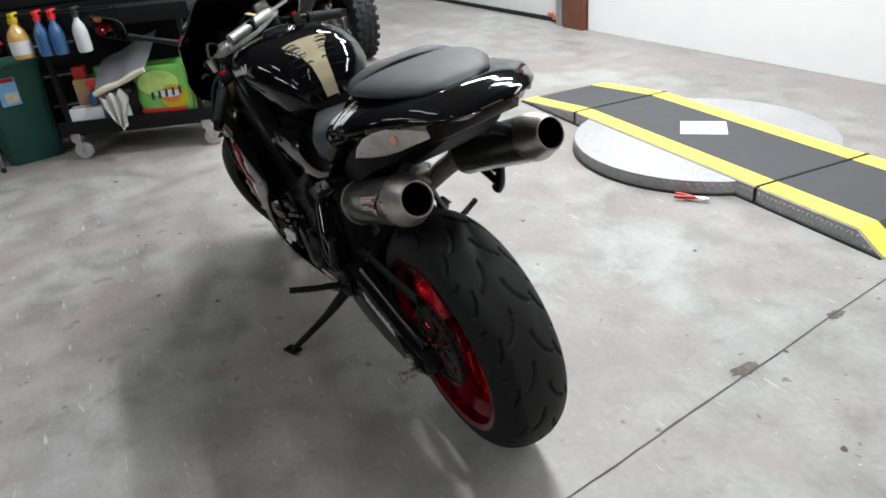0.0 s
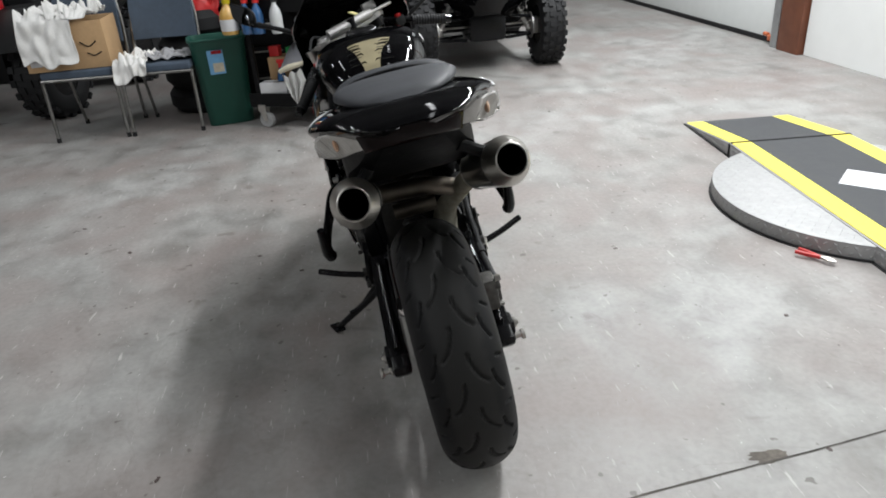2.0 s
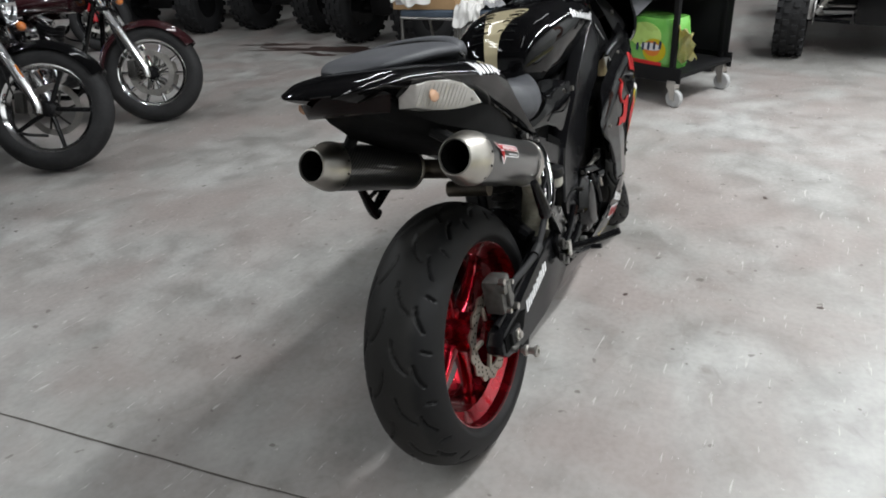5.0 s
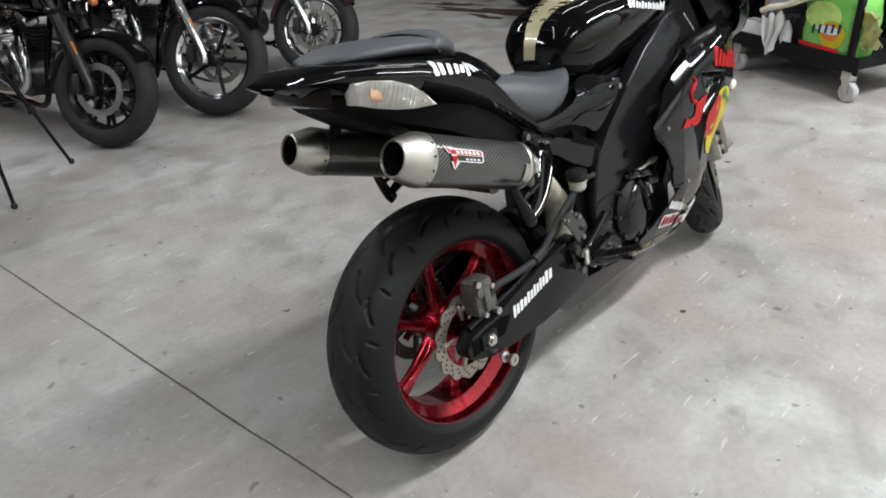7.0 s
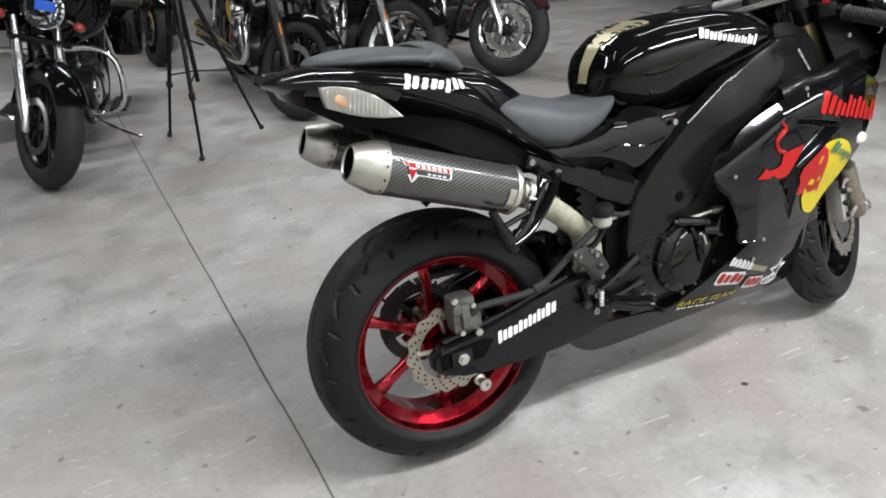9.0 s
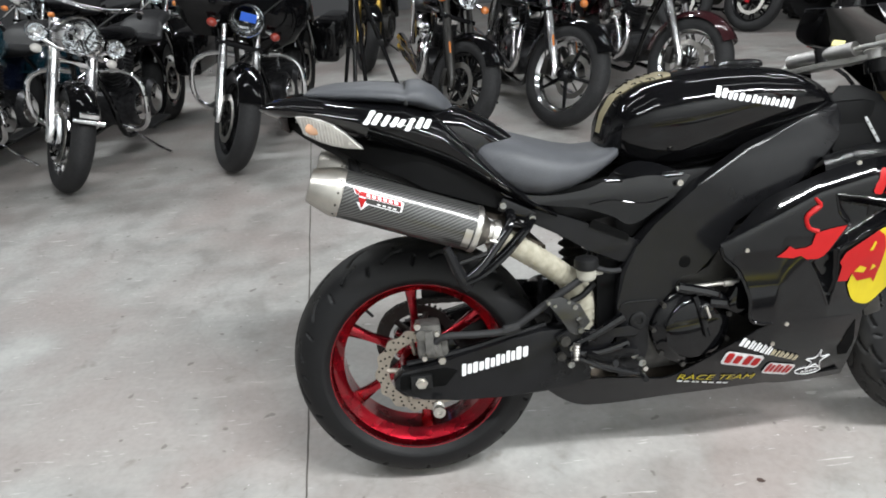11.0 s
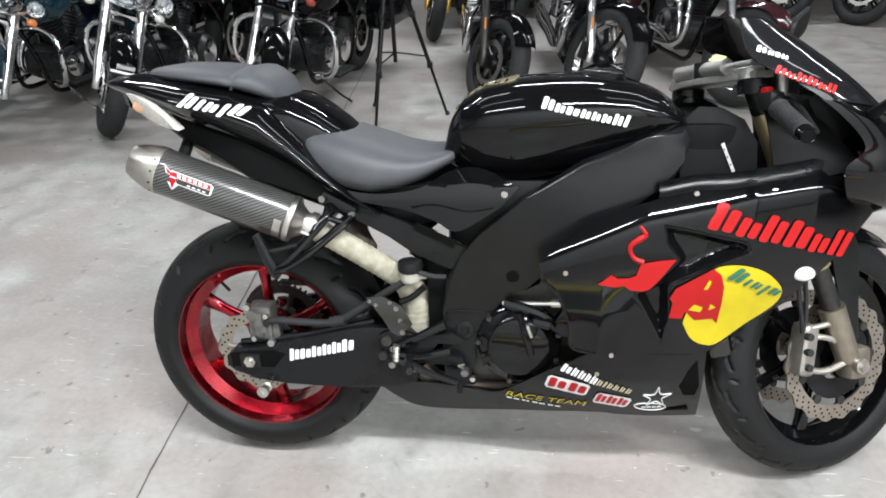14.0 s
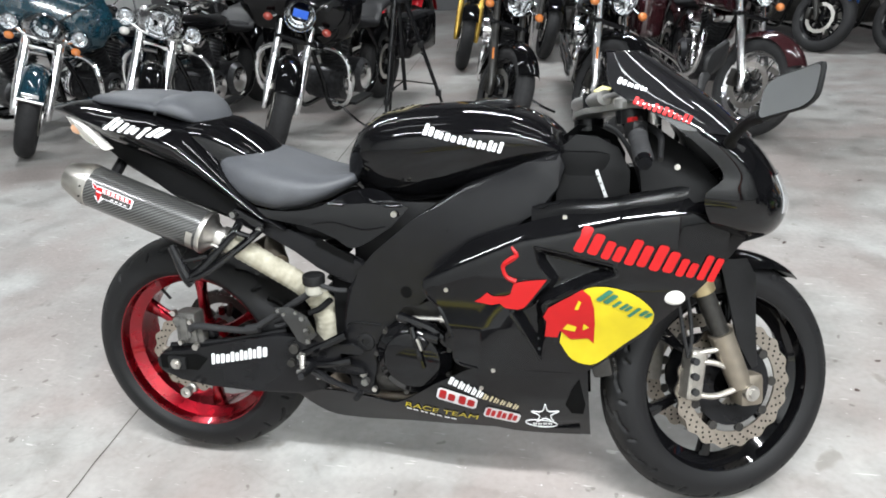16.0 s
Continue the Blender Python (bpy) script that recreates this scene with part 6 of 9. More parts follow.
    turned("top_yoke", bm, mat("pale_cast_metal", (0.30, 0.295, 0.28), 0.40, metal=0.6, grain=0.2, scale=60, bump=0.0004), "dull cast aluminium top yoke")
    bm = B()
    tube(bm, [(ux(0.955) - 0.02, 0.09, 0.966), (ux(0.955) - 0.035, -0.08, 0.962)], 0.0165, 16, 1)
    cyl(bm, (ux(0.955) - 0.035, -0.08, 0.962), (ux(0.955) - 0.042, -0.16, 0.960), 0.006, 10)
    lathe(bm, [(0.0, 0.962), (0.017, 0.962), (0.020, 0.958), (0.020, 0.95)], 20, (ux(0.95) - 0.0, 0, 0), "z")
    turned("steering_damper", bm, ALU, "polished steering damper across the yoke")
    for y, rr, hh in ((-0.062, 0.012, 0.018), (0.062, 0.012, 0.018), (0.0, 0.019, 0.03)):
        bm = B()
        tube(bm, [(ux(0.95) - (0.03 if y == 0 else 0.0), y, 0.948), (ux(0.95) - (0.03 if y == 0 else 0.0), y, 0.950 + hh)], rr, 6 if y else 18, 1)
        turned("yoke_bolt" if y else "key_switch", bm, STEEL if y else SATIN)
    bm = B()
    box(bm, (0.018, 0.05, 0.03), (ux(0.95) + 0.03, -0.115, 0.972), 0.005)
    turned("hose_clamp", bm, ALU)
    for s in (-1, 1):
        bm = B()
        tube(bm, [(ux(0.9) + 0.03, s * 0.16, 0.935), (ux(0.9) + 0.085, s * 0.13, 0.90), (ux(0.9) + 0.10, s * 0.06, 0.80), (ux(0.8) + 0.05, s * 0.03, 0.70)], 0.006, 8)
        turned("cable", bm, RUBBER)
        bm = B()
        tube(bm, [(ux(0.9) + 0.02, s * 0.15, 0.94), (ux(0.9) + 0.06, s * 0.10, 0.965), (ux(0.9) + 0.10, s * 0.03, 0.90), (ux(0.8) + 0.07, s * 0.02, 0.74)], 0.0045, 8)
        turned("brake_hose", bm, RUBBER)
    bm = B()
    box(bm, (0.03, 0.025, 0.003), (1.03, -0.03, 0.985), 0.0, Euler((radians(20), radians(-25), 0.3)).to_matrix())
    turned("key_tag", bm, mat("pale_yellow_card", (0.62, 0.56, 0.24), 0.6, grain=0.1, scale=60), "pale yellow paper key tag")
    # front mudguard
    rows = []
    for a in np.linspace(radians(48), radians(140), 26):
        w = lerp1([48, 55, 75, 110, 140], [0.020, 0.045, 0.068, 0.070, 0.060], math.degrees(a))
        drop = lerp1([48, 55, 85, 110, 140], [0.004, 0.012, 0.05, 0.055, 0.03], math.degrees(a))
        ring = []
        for q in np.linspace(-1, 1, 15):
            rr = 0.318 - drop * abs(q) ** 2.6
            ring.append((1.343 + rr * math.cos(a), w * math.copysign(abs(q) ** 0.8, q), 0.302 + rr * math.sin(a)))
        rows.append(ring)
    ob = skin("front_mudguard", rows, GLOSS, bk, 0.003, "glossy black front mudguard")
    ob.matrix_local = STEER
    for s in (-1, 1):
        bm = B()
        slab(bm, [(1.300, 0.600), (1.372, 0.600), (1.395, 0.56), (1.398, 0.42), (1.405, 0.345), (1.388, 0.338), (1.352, 0.40), (1.325, 0.50)], s * 0.068, s * 0.074, 0.002)
        turned("mudguard_stay", bm, PLASTIC)
    # stand
    bm = B()
    tube(bm, [(0.47, 0.13, 0.275), (0.53, 0.20, 0.19), (0.628, 0.333, 0.060)], [0.015, 0.012, 0.010], 12)
    box(bm, (0.055, 0.035, 0.010), (0.634, 0.340, 0.056), 0.003, Euler((radians(8.7), 0, 0.4)).to_matrix())
    tube(bm, [(0.56, 0.245, 0.15), (0.555, 0.275, 0.145)], 0.006, 8, 1)
    tube(bm, [(0.46, 0.135, 0.30), (0.54, 0.215, 0.185)], 0.006, 8, 1)
    part("side_stand", bm, SATIN, bk, "black side stand, folded out")
    return bk


build_sport_motorcycle()

# ---- parked motorcycles ----


def simple_tyre(bm, core, bulge, segs=64, lugs=0, lug=0.0):
    """A plain round tyre; lugs raises rows of tread blocks."""
    prof = [(core - bulge * 0.55, -bulge * 0.75), (core - bulge * 0.2, -bulge * 0.98)]
    prof += [(core + bulge * 1.02 * math.cos(a), bulge * math.sin(a)) for a in np.linspace(-1.35, 1.35, 13)]
    prof += [(core - bulge * 0.2, bulge * 0.98), (core - bulge * 0.55, bulge * 0.75)]
    lathe(bm, prof, segs, closed=True)
    for k in range(lugs):
        a = 2 * math.pi * k / lugs
        for j, t in enumerate((-0.95, -0.35, 0.35, 0.95)):
            aa = a + (math.pi / lugs if j % 2 else 0)
            rr, y = core + bulge * 1.02 * math.cos(t), bulge * math.sin(t)
            rot = Euler((0, -aa, 0)).to_matrix() @ Euler((0, 0, t)).to_matrix()
            box(bm, (lug, bulge * 0.42, 2 * math.pi * core / lugs * 0.62), (rr * math.cos(aa), y, rr * math.sin(aa)), 0, rot)
    return bm


def tread_rubber():
    m = mat("patterned_rubber", (0.020, 0.020, 0.021), 0.6, grain=0.4, scale=80, spec=0.25)
    nt = m.node_tree
    b = nt.nodes["Principled BSDF"]
    tc, sp = nt.nodes.new("ShaderNodeTexCoord"), nt.nodes.new("ShaderNodeSeparateXYZ")
    nt.links.new(tc.outputs["Object"], sp.inputs[0])

    def op(kind, a, c=None):
        n = nt.nodes.new("ShaderNodeMath")
        n.operation = kind
        for k, v in enumerate((a, c)):
            if v is None:
                continue
            if isinstance(v, (int, float)):
                n.inputs[k].default_value = v
            else:
                nt.links.new(v, n.inputs[k])
        return n.outputs[0]
    side = op("ABSOLUTE", sp.outputs["Y"])
    turn = op("MULTIPLY", op("ARCTAN2", sp.outputs["Z"], sp.outputs["X"]), 44.0)
    wave = op("SINE", op("ADD", turn, op("MULTIPLY", op("SINE", op("MULTIPLY", side, 130.0)), 2.0)))
    groove = op("MULTIPLY", op("GREATER_THAN", wave, 0.55), op("LESS_THAN", side, 0.048))
    bp = nt.nodes.new("ShaderNodeBump")
    bp.invert = True
    bp.inputs["Strength"].default_value, bp.inputs["Distance"].default_value = 1.0, 0.004
    nt.links.new(groove, bp.inputs["Height"])
    nt.links.new(bp.outputs[0], b.inputs["Normal"])
    return m


TREAD = tread_rubber()


def fins(bm, c, r, h, n, axis):
    """A finned barrel in one turned shape."""
    p, q = Vector(c) - Vector(axis) * h * 0.5, Vector(c) + Vector(axis) * h * 0.5
    tube(bm, [p, q], [r * (1.0 if (k // 2) % 2 == 0 else 0.80) for k in range(n * 4 - 2)], 18, n * 4 - 3)
    return bm


def parked_motorcycle(x, y, heading, steer, paint, label, wheel="cast", rim_mat=None, fork_mat=None, lamp=0.09, fairing=None, passing=False, bars_on=True, bags=False, crash=True, chrome_fender=False,
                      signal=None, reflector=False, lean=5.0, naked=False, tall=0.0, name="cruiser_motorcycle", group="row of parked motorcycles", blue_dot=False, discs=(-1, 1)):
    """A parked motorcycle; its front wheel stands on (x, y) and it looks along heading (degrees)."""
    fork_mat, rim_mat, signal = fork_mat or mat("polished_fork", (0.82, 0.82, 0.83), 0.17, metal=1.0, grain=0.08, scale=20, rough2=0.26), rim_mat or SATIN, signal or AMBER
    r = 0.31 if wheel != "tall" else 0.335
    m = pose(x, y, 0, 0, 0, heading) @ pose(0, 0, 0, -lean, 0, 0)
    th = thing(name, label, "motorcycle", m, group)
    rake = radians(25 if naked else 29)
    tr = math.tan(rake)
    fx = lambda z: -(z - r) * tr
    piv = Vector((0.0 - 0.04, 0, r))
    st = Matrix.Translation(piv) @ Matrix.Rotation(radians(steer), 4, Vector((-math.sin(rake), 0, math.cos(rake)))) @ Matrix.Translation(-piv)
    wb = 1.42 if naked else 1.60

    def put(nm, bm, mt, lab="", turn=False, parent=None):
        ob = part(nm, bm, mt, parent or th, lab)
        if turn and parent is None:
            ob.matrix_local = st
        return ob

    def wheel_at(nm, px, style, half, core, bulge, turn):
        bm = B()
        rr = core - bulge * 0.42
        lathe(bm, [(rr, -half), (rr + 0.012, -half + 0.004), (rr + 0.004, -half + 0.014), (rr - 0.02, -half + 0.02), (rr - 0.022, half - 0.02), (rr + 0.004, half - 0.014), (rr + 0.012, half - 0.004), (rr, half), (rr - 0.012, half - 0.006), (rr - 0.032, half - 0.022), (rr - 0.032, -half + 0.022), (rr - 0.012, -half + 0.006)], 56, closed=True)
        w = put(nm, bm, rim_mat)
        w.matrix_local = (st if turn else Matrix.Identity(4)) @ Matrix.Translation((px, 0, r))
        bm = B()
        simple_tyre(bm, core, bulge, 64)
        part("tyre", bm, TREAD, w)
        bm = B()
        lathe(bm, [(0.0, -0.06), (0.03, -0.06), (0.045, -0.04), (0.045, 0.04), (0.03, 0.06), (0, 0.06)], 24)
        if style == "disc":
            lathe(bm, [(0.04, -0.03), (rr - 0.05, -half + 0.018), (rr - 0.02, -half + 0.012), (rr - 0.02, half - 0.012), (rr - 0.05, half - 0.018), (0.04, 0.03)], 48, closed=True)
        part("hub", bm, SATIN, w)
        n = {"cast": 9, "tall": 5, "wire": 20, "ten": 10, "disc": 0}.get(style, 9)
        for off in ((-0.10, 0.10) if style == "cast" else (0.0,)):
            if not n:
                continue
            bm = B()
            wd = 0.004 if style == "wire" else 0.011
            tube(bm, [(0.04, 0, 0), ((rr - 0.022) * math.cos(off), 0, (rr - 0.022) * math.sin(off))], [wd * 1.3, wd], 8, 1)
            me = finish("spoke", bm, rim_mat if style in ("wire", "ten") else SATIN)
            for k in range(n):
                so = new("spoke", me)
                so.parent = w
                so.matrix_local = Matrix.Rotation(2 * math.pi * k / n, 4, "Y")
        for s in discs:
            bm = B()
            petal_disc(bm, 0.108, 0.145, s * 0.062, 12, 0.004, 0.002)
            part("brake_disc", bm, STEEL, w)
            bm = B()
            for k in range(6):
                a = 2 * math.pi * k / 6
                cyl(bm, (0.042 * math.cos(a), s * 0.058, 0.042 * math.sin(a)), (0.112 * math.cos(a + 0.25), s * 0.062, 0.112 * math.sin(a + 0.25)), 0.006, 6)
            pieces("carrier_arm", bm, DARK, w)
        return w
    wheel_at("front_wheel", 0.0, wheel, 0.045, r - 0.062, 0.062, True)
    wheel_at("rear_wheel", -wb, "cast", 0.06, r - 0.075, 0.075, False)
    top = 0.90 + tall
    for s in (-1, 1):
        bm = B()
        tube(bm, [(0.0 - 0.02, s * 0.10, r - 0.03), (fx(r + 0.02) - 0.02, s * 0.10, r + 0.03), (fx(0.60) - 0.02, s * 0.10, 0.60), (fx(0.61) - 0.02, s * 0.10, 0.605), (fx(top) - 0.02, s * 0.10, top)], [0.026, 0.036, 0.035, 0.034, 0.034] if chrome_fender else [0.022, 0.030, 0.028, 0.021, 0.021], 14, 24)
        lg = put("fork_leg", bm, fork_mat, "", True)
        bm = B()
        box(bm, (0.05, 0.05, 0.11), (-0.11, s * 0.085, r + 0.02), 0.012)
        part("brake_caliper", bm, DARK if not chrome_fender else CHROME, lg)
        if reflector:
            bm = B()
            box(bm, (0.012, 0.012, 0.075), (fx(0.52) + 0.008, s * 0.115, 0.52), 0.004, Euler((0, -rake, 0)).to_matrix())
            part("reflector", bm, AMBER, lg, "amber side reflector")
    if chrome_fender:
        bm = B()
        rows = [[(fx(0.80) - 0.02 + f, w * math.sin(q), 0.78 + h + 0.10 * math.cos(q)) for q in np.linspace(-2.2, 2.2, 21)] for f, w, h in ((0.02, 0.15, 0.06), (0.07, 0.145, 0.06), (0.10, 0.12, 0.06), (0.115, 0.09, 0.06))]
        ringmesh(bm, rows, False, False)
        bmesh.ops.solidify(bm, geom=list(bm.faces), thickness=0.004)
        put("lamp_nacelle", bm, CHROME, "chrome lamp nacelle", True)
        for s in (-1, 1):
            bm = B()
            lathe(bm, [(0.05, s * 0.073), (0.13, s * 0.075), (0.13, s * 0.080), (0.05, s * 0.082)], 32, (0, 0, r), closed=True)
            put("disc_cover", bm, CHROME, "", True)
    # fender
    rows = []
    a0, a1 = (40, 150) if naked else (35, 175)
    for a in np.linspace(radians(a0), radians(a1), 20):
        rows.append([((r + 0.03 - 0.05 * abs(q) ** 3) * math.cos(a) - 0.0, 0.078 * q, r + (r + 0.03 - 0.05 * abs(q) ** 3) * math.sin(a)) for q in np.linspace(-1, 1, 9)])
    ob = skin("front_fender", rows, paint, th, 0.003)
    ob.matrix_local = st
    if chrome_fender:
        bm = B()
        tube(bm, [((r + 0.034) * math.cos(radians(36)), q * 0.08, r + (r + 0.03) * math.sin(radians(36))) for q in (-1, 0, 1)], 0.012, 8)
        box(bm, (0.02, 0.10, 0.03), ((r + 0.04) * math.cos(radians(42)), 0, r + (r + 0.03) * math.sin(radians(42))), 0.006)
        part("fender_trim", bm, CHROME, ob)
    # yokes, bars and lamp
    bm = B()
    for z in (0.70, top - 0.02):
        box(bm, (0.07, 0.26, 0.03), (fx(z) - 0.03, 0, z), 0.008)
    put("fork_yoke", bm, CHROME if chrome_fender else SATIN, "", True)
    lx, lz = fx(0.86) + 0.10, 0.86 + tall * 0.6
    bm = B()
    rows = [[(lx - h, rr * math.cos(a), lz + rr * math.sin(a)) for a in np.linspace(0, 2 * math.pi, 28, endpoint=False)] for rr, h in ((lamp * 0.05, 0.100), (lamp * 0.6, 0.088), (lamp * 0.97, 0.020), (lamp * 0.99, -0.012), (lamp * 1.06, -0.004), (lamp * 1.06, 0.02), (lamp, 0.05), (lamp * 0.75, 0.12), (lamp * 0.2, 0.155))]
    ringmesh(bm, rows)
    hl = put("headlight", bm, CHROME if chrome_fender else (GLOSS if not naked else SATIN), "round headlight", True)
    bm = B()
    rows = [[(lx + 0.008 - h, rr * math.cos(a), lz + rr * math.sin(a)) for a in np.linspace(0, 2 * math.pi, 22, endpoint=False)] for rr, h in ((lamp * 0.98, -0.004), (lamp * 0.94, 0.002), (lamp * 0.80, 0.034), (lamp * 0.60, 0.058), (lamp * 0.38, 0.074), (lamp * 0.15, 0.080))]
    ringmesh(bm, rows, True, False)
    part("reflector_bowl", bm, mat("lamp_glass", (0.84, 0.86, 0.88), 0.05, metal=0.96, grain=0.06, scale=30, rough2=0.12), hl, "faceted bright reflector bowl", smooth=False)
    bm = B()
    lathe(bm, [(lamp * 0.10, -0.070), (lamp * 0.16, -0.030), (lamp * 0.17, -0.016), (lamp * 0.10, -0.008), (0.0, -0.006)], 18, (lx + 0.004, 0, lz), "x")
    part("bulb_shield", bm, CHROME, hl)
    if blue_dot:
        bm = B()
        box(bm, (0.004, lamp * 0.95, lamp * 0.5), (lx + 0.016, 0, lz + lamp * 0.2), 0.001)
        part("sticker", bm, mat("blue_film", (0.03, 0.12, 0.6), 0.3, grain=0.1, scale=40), hl, "blue protective film")
    if passing:
        for s in (-1, 1):
            bm = B()
            rows = [[(lx - h - 0.03, s * 0.21 + rr * math.cos(a), lz - 0.03 + rr * math.sin(a)) for a in np.linspace(0, 2 * math.pi, 20, endpoint=False)] for rr, h in ((0.006, 0.034), (0.030, 0.030), (0.049, 0.002), (0.050, -0.012), (0.054, -0.008), (0.056, 0.015), (0.045, 0.06), (0.01, 0.085))]
            ringmesh(bm, rows)
            put("passing_lamp", bm, CHROME, "chrome passing lamp", True)
            bm = B()
            rows = [[(lx - h - 0.03, s * 0.21 + rr * math.cos(a), lz - 0.03 + rr * math.sin(a)) for a in np.linspace(0, 2 * math.pi, 16, endpoint=False)] for rr, h in ((0.049, -0.014), (0.046, -0.008), (0.034, 0.014), (0.014, 0.026), (0.011, 0.004), (0.002, 0.002))]
            ringmesh(bm, rows, True, False)
            ob = put("lamp_glass", bm, MATS["lamp_glass"], "", True)
            ob.data.polygons.foreach_set("use_smooth", [False] * len(ob.data.polygons))
        bm = B()
        tube(bm, [(lx - 0.06, -0.21, lz - 0.05), (lx - 0.02, -0.10, lz - 0.085), (lx - 0.01, 0, lz - 0.095), (lx - 0.02, 0.10, lz - 0.085), (lx - 0.06, 0.21, lz - 0.05)], 0.013, 10)
        put("lamp_bar", bm, CHROME, "", True)
    for s in (-1, 1):
        bm = B()
        sy, sz = (0.20, lz - 0.12) if passing else (0.19, lz - 0.06)
        bmesh.ops.create_icosphere(bm, subdivisions=2, radius=0.032, matrix=Matrix.Translation((lx - 0.02, s * sy, sz)) @ Matrix.Diagonal((0.8, 1, 0.85, 1)))
        sg = put("turn_signal", bm, signal, "", True)
        bm = B()
        cyl(bm, (lx - 0.035, s * sy, sz), (lx - 0.09, s * sy * 0.6, sz + 0.03), 0.011, 8)
        part("stalk", bm, CHROME if not naked else SATIN, sg)
    bm = B()
    bx = fx(top)
    tube(bm, [(bx - 0.28, -0.42, top + 0.10), (bx - 0.12, -0.36, top + 0.16), (bx - 0.02, -0.14, top + 0.12), (bx - 0.02, 0.14, top + 0.12), (bx - 0.12, 0.36, top + 0.16), (bx - 0.28, 0.42, top + 0.10)], 0.013, 10)
    hb = put("handlebar", bm, CHROME if not naked else SATIN, "", True)
    for s in (-1, 1):
        bm = B()
        tube(bm, [(bx - 0.28, s * 0.42, top + 0.10), (bx - 0.18, s * 0.385, top + 0.14)], 0.018, 12, 1)
        part("grip", bm, RUBBER, hb)
        bm = B()
        tube(bm, [(bx - 0.14, s * 0.37, top + 0.16), (bx - 0.10, s * 0.44, top + 0.30)], 0.005, 8, 1)
        bmesh.ops.create_icosphere(bm, subdivisions=2, radius=0.055, matrix=Matrix.Translation((bx - 0.10, s * 0.46, top + 0.33)) @ Matrix.Diagonal((0.3, 1.1, 0.75, 1)))
        part("mirror", bm, CHROME if not naked else PLASTIC, hb)
    if fairing:
        rows = []
        for k, (f, w, z) in enumerate(((0.02, 0.24, lz - 0.14), (0.10, 0.36, lz - 0.04), (0.13, 0.40, lz + 0.08), (0.08, 0.38, lz + 0.20), (0.0, 0.30, lz + 0.30))):
            rows.append([(lx - 0.16 + f * math.cos(a) ** 0.8, w * math.sin(a), z - 0.03 * abs(math.sin(a))) for a in np.linspace(-1.5, 1.5, 25)])
        ob = skin("fairing", rows, fairing, th, 0.004)
        ob.matrix_local = st
    # tank, seat, fenders
    tx = -0.46
    rows = []
    for u in np.linspace(0, 1, 14):
        px = tx - 0.56 * u
        w = 0.15 * math.sin(math.pi * (0.18 + 0.66 * u)) ** 0.8 + 0.015
        zt = 0.86 - 0.06 * u + tall * 0.4
        zb = 0.70 - 0.03 * u
        rows.append([(px, w * math.copysign(abs(math.cos(a)) ** 0.8, math.cos(a)), (zt + zb) / 2 + (zt - zb) / 2 * math.sin(a)) for a in np.linspace(0, 2 * math.pi, 24, endpoint=False)])
    bm = B()
    ringmesh(bm, rows)
    put("fuel_tank", bm, paint)
    rows = []
    for u in np.linspace(0, 1, 16):
        px = -0.95 - 0.72 * u
        w = lerp1([0, 0.15, 0.4, 0.55, 0.9, 1], [0.06, 0.13, 0.17, 0.15, 0.13, 0.05], u)
        z = lerp1([0, 0.15, 0.4, 0.55, 0.9, 1], [0.75, 0.70, 0.68, 0.77, 0.80, 0.78], u) + tall * 0.3
        rows.append([(px, w * math.copysign(abs(math.cos(a)) ** 0.7, math.cos(a)), z + 0.045 * math.sin(a)) for a in np.linspace(0, 2 * math.pi, 20, endpoint=False)])
    bm = B()
    ringmesh(bm, rows)
    put("seat", bm, mat("black_leather", (0.010, 0.010, 0.011), 0.45, grain=0.3, scale=150, bump=0.0006, spec=0.2))
    rows = []
    for a in np.linspace(radians(10), radians(150), 16):
        rows.append([(-wb + (r + 0.05 - 0.06 * abs(q) ** 3) * math.cos(a) * -1, 0.10 * q, r + 0.02 + (r + 0.05 - 0.06 * abs(q) ** 3) * math.sin(a)) for q in np.linspace(-1, 1, 9)])
    skin("rear_fender", rows, paint, th, 0.003)
    # frame, engine and pipes
    bm = B()
    for s in (-1, 1):
        tube(bm, [(-0.30, s * 0.03, 0.78), (-0.42, s * 0.09, 0.45), (-0.50, s * 0.12, 0.20), (-0.75, s * 0.13, 0.17), (-1.15, s * 0.13, 0.20), (-1.30, s * 0.12, 0.45), (-1.15, s * 0.09, 0.68)], 0.017, 10)
    tube(bm, [(-0.26, 0, 0.84), (-0.7, 0, 0.74), (-1.2, 0, 0.66)], 0.025, 10)
    put("frame", bm, GLOSS)
    bm = B()
    box(bm, (0.46, 0.24, 0.22), (-0.83, 0, 0.32), 0.06)
    lathe(bm, [(0.0, -0.16), (0.09, -0.16), (0.12, -0.14), (0.12, 0.14), (0.09, 0.16), (0, 0.16)], 28, (-0.70, 0, 0.33))
    lathe(bm, [(0.0, -0.17), (0.10, -0.17), (0.13, -0.14), (0.13, 0.14), (0.10, 0.17), (0, 0.17)], 28, (-0.97, 0, 0.33))
    eng = put("engine", bm, mat("engine_grey", (0.045, 0.045, 0.048), 0.25, metal=0.8, grain=0.6, scale=40, rough2=0.45) if not naked else DARK, "finned engine")
    for s, ang in ((1, 22), (-1, -24)):
        bm = B()
        d = Vector((math.sin(radians(ang)), 0, math.cos(radians(ang))))
        fins(bm, Vector((-0.80, 0, 0.40)) + d * 0.16, 0.085, 0.20, 9, d)
        part("cylinder", bm, DARK if naked else MATS["engine_grey"], eng)
        bm = B()
        p = Vector((-0.80, 0, 0.40)) + d * 0.285
        box(bm, (0.15, 0.16, 0.06), p, 0.02, Euler((0, radians(ang), 0)).to_matrix())
        part("rocker_cover", bm, CHROME if not naked else SATIN, eng)
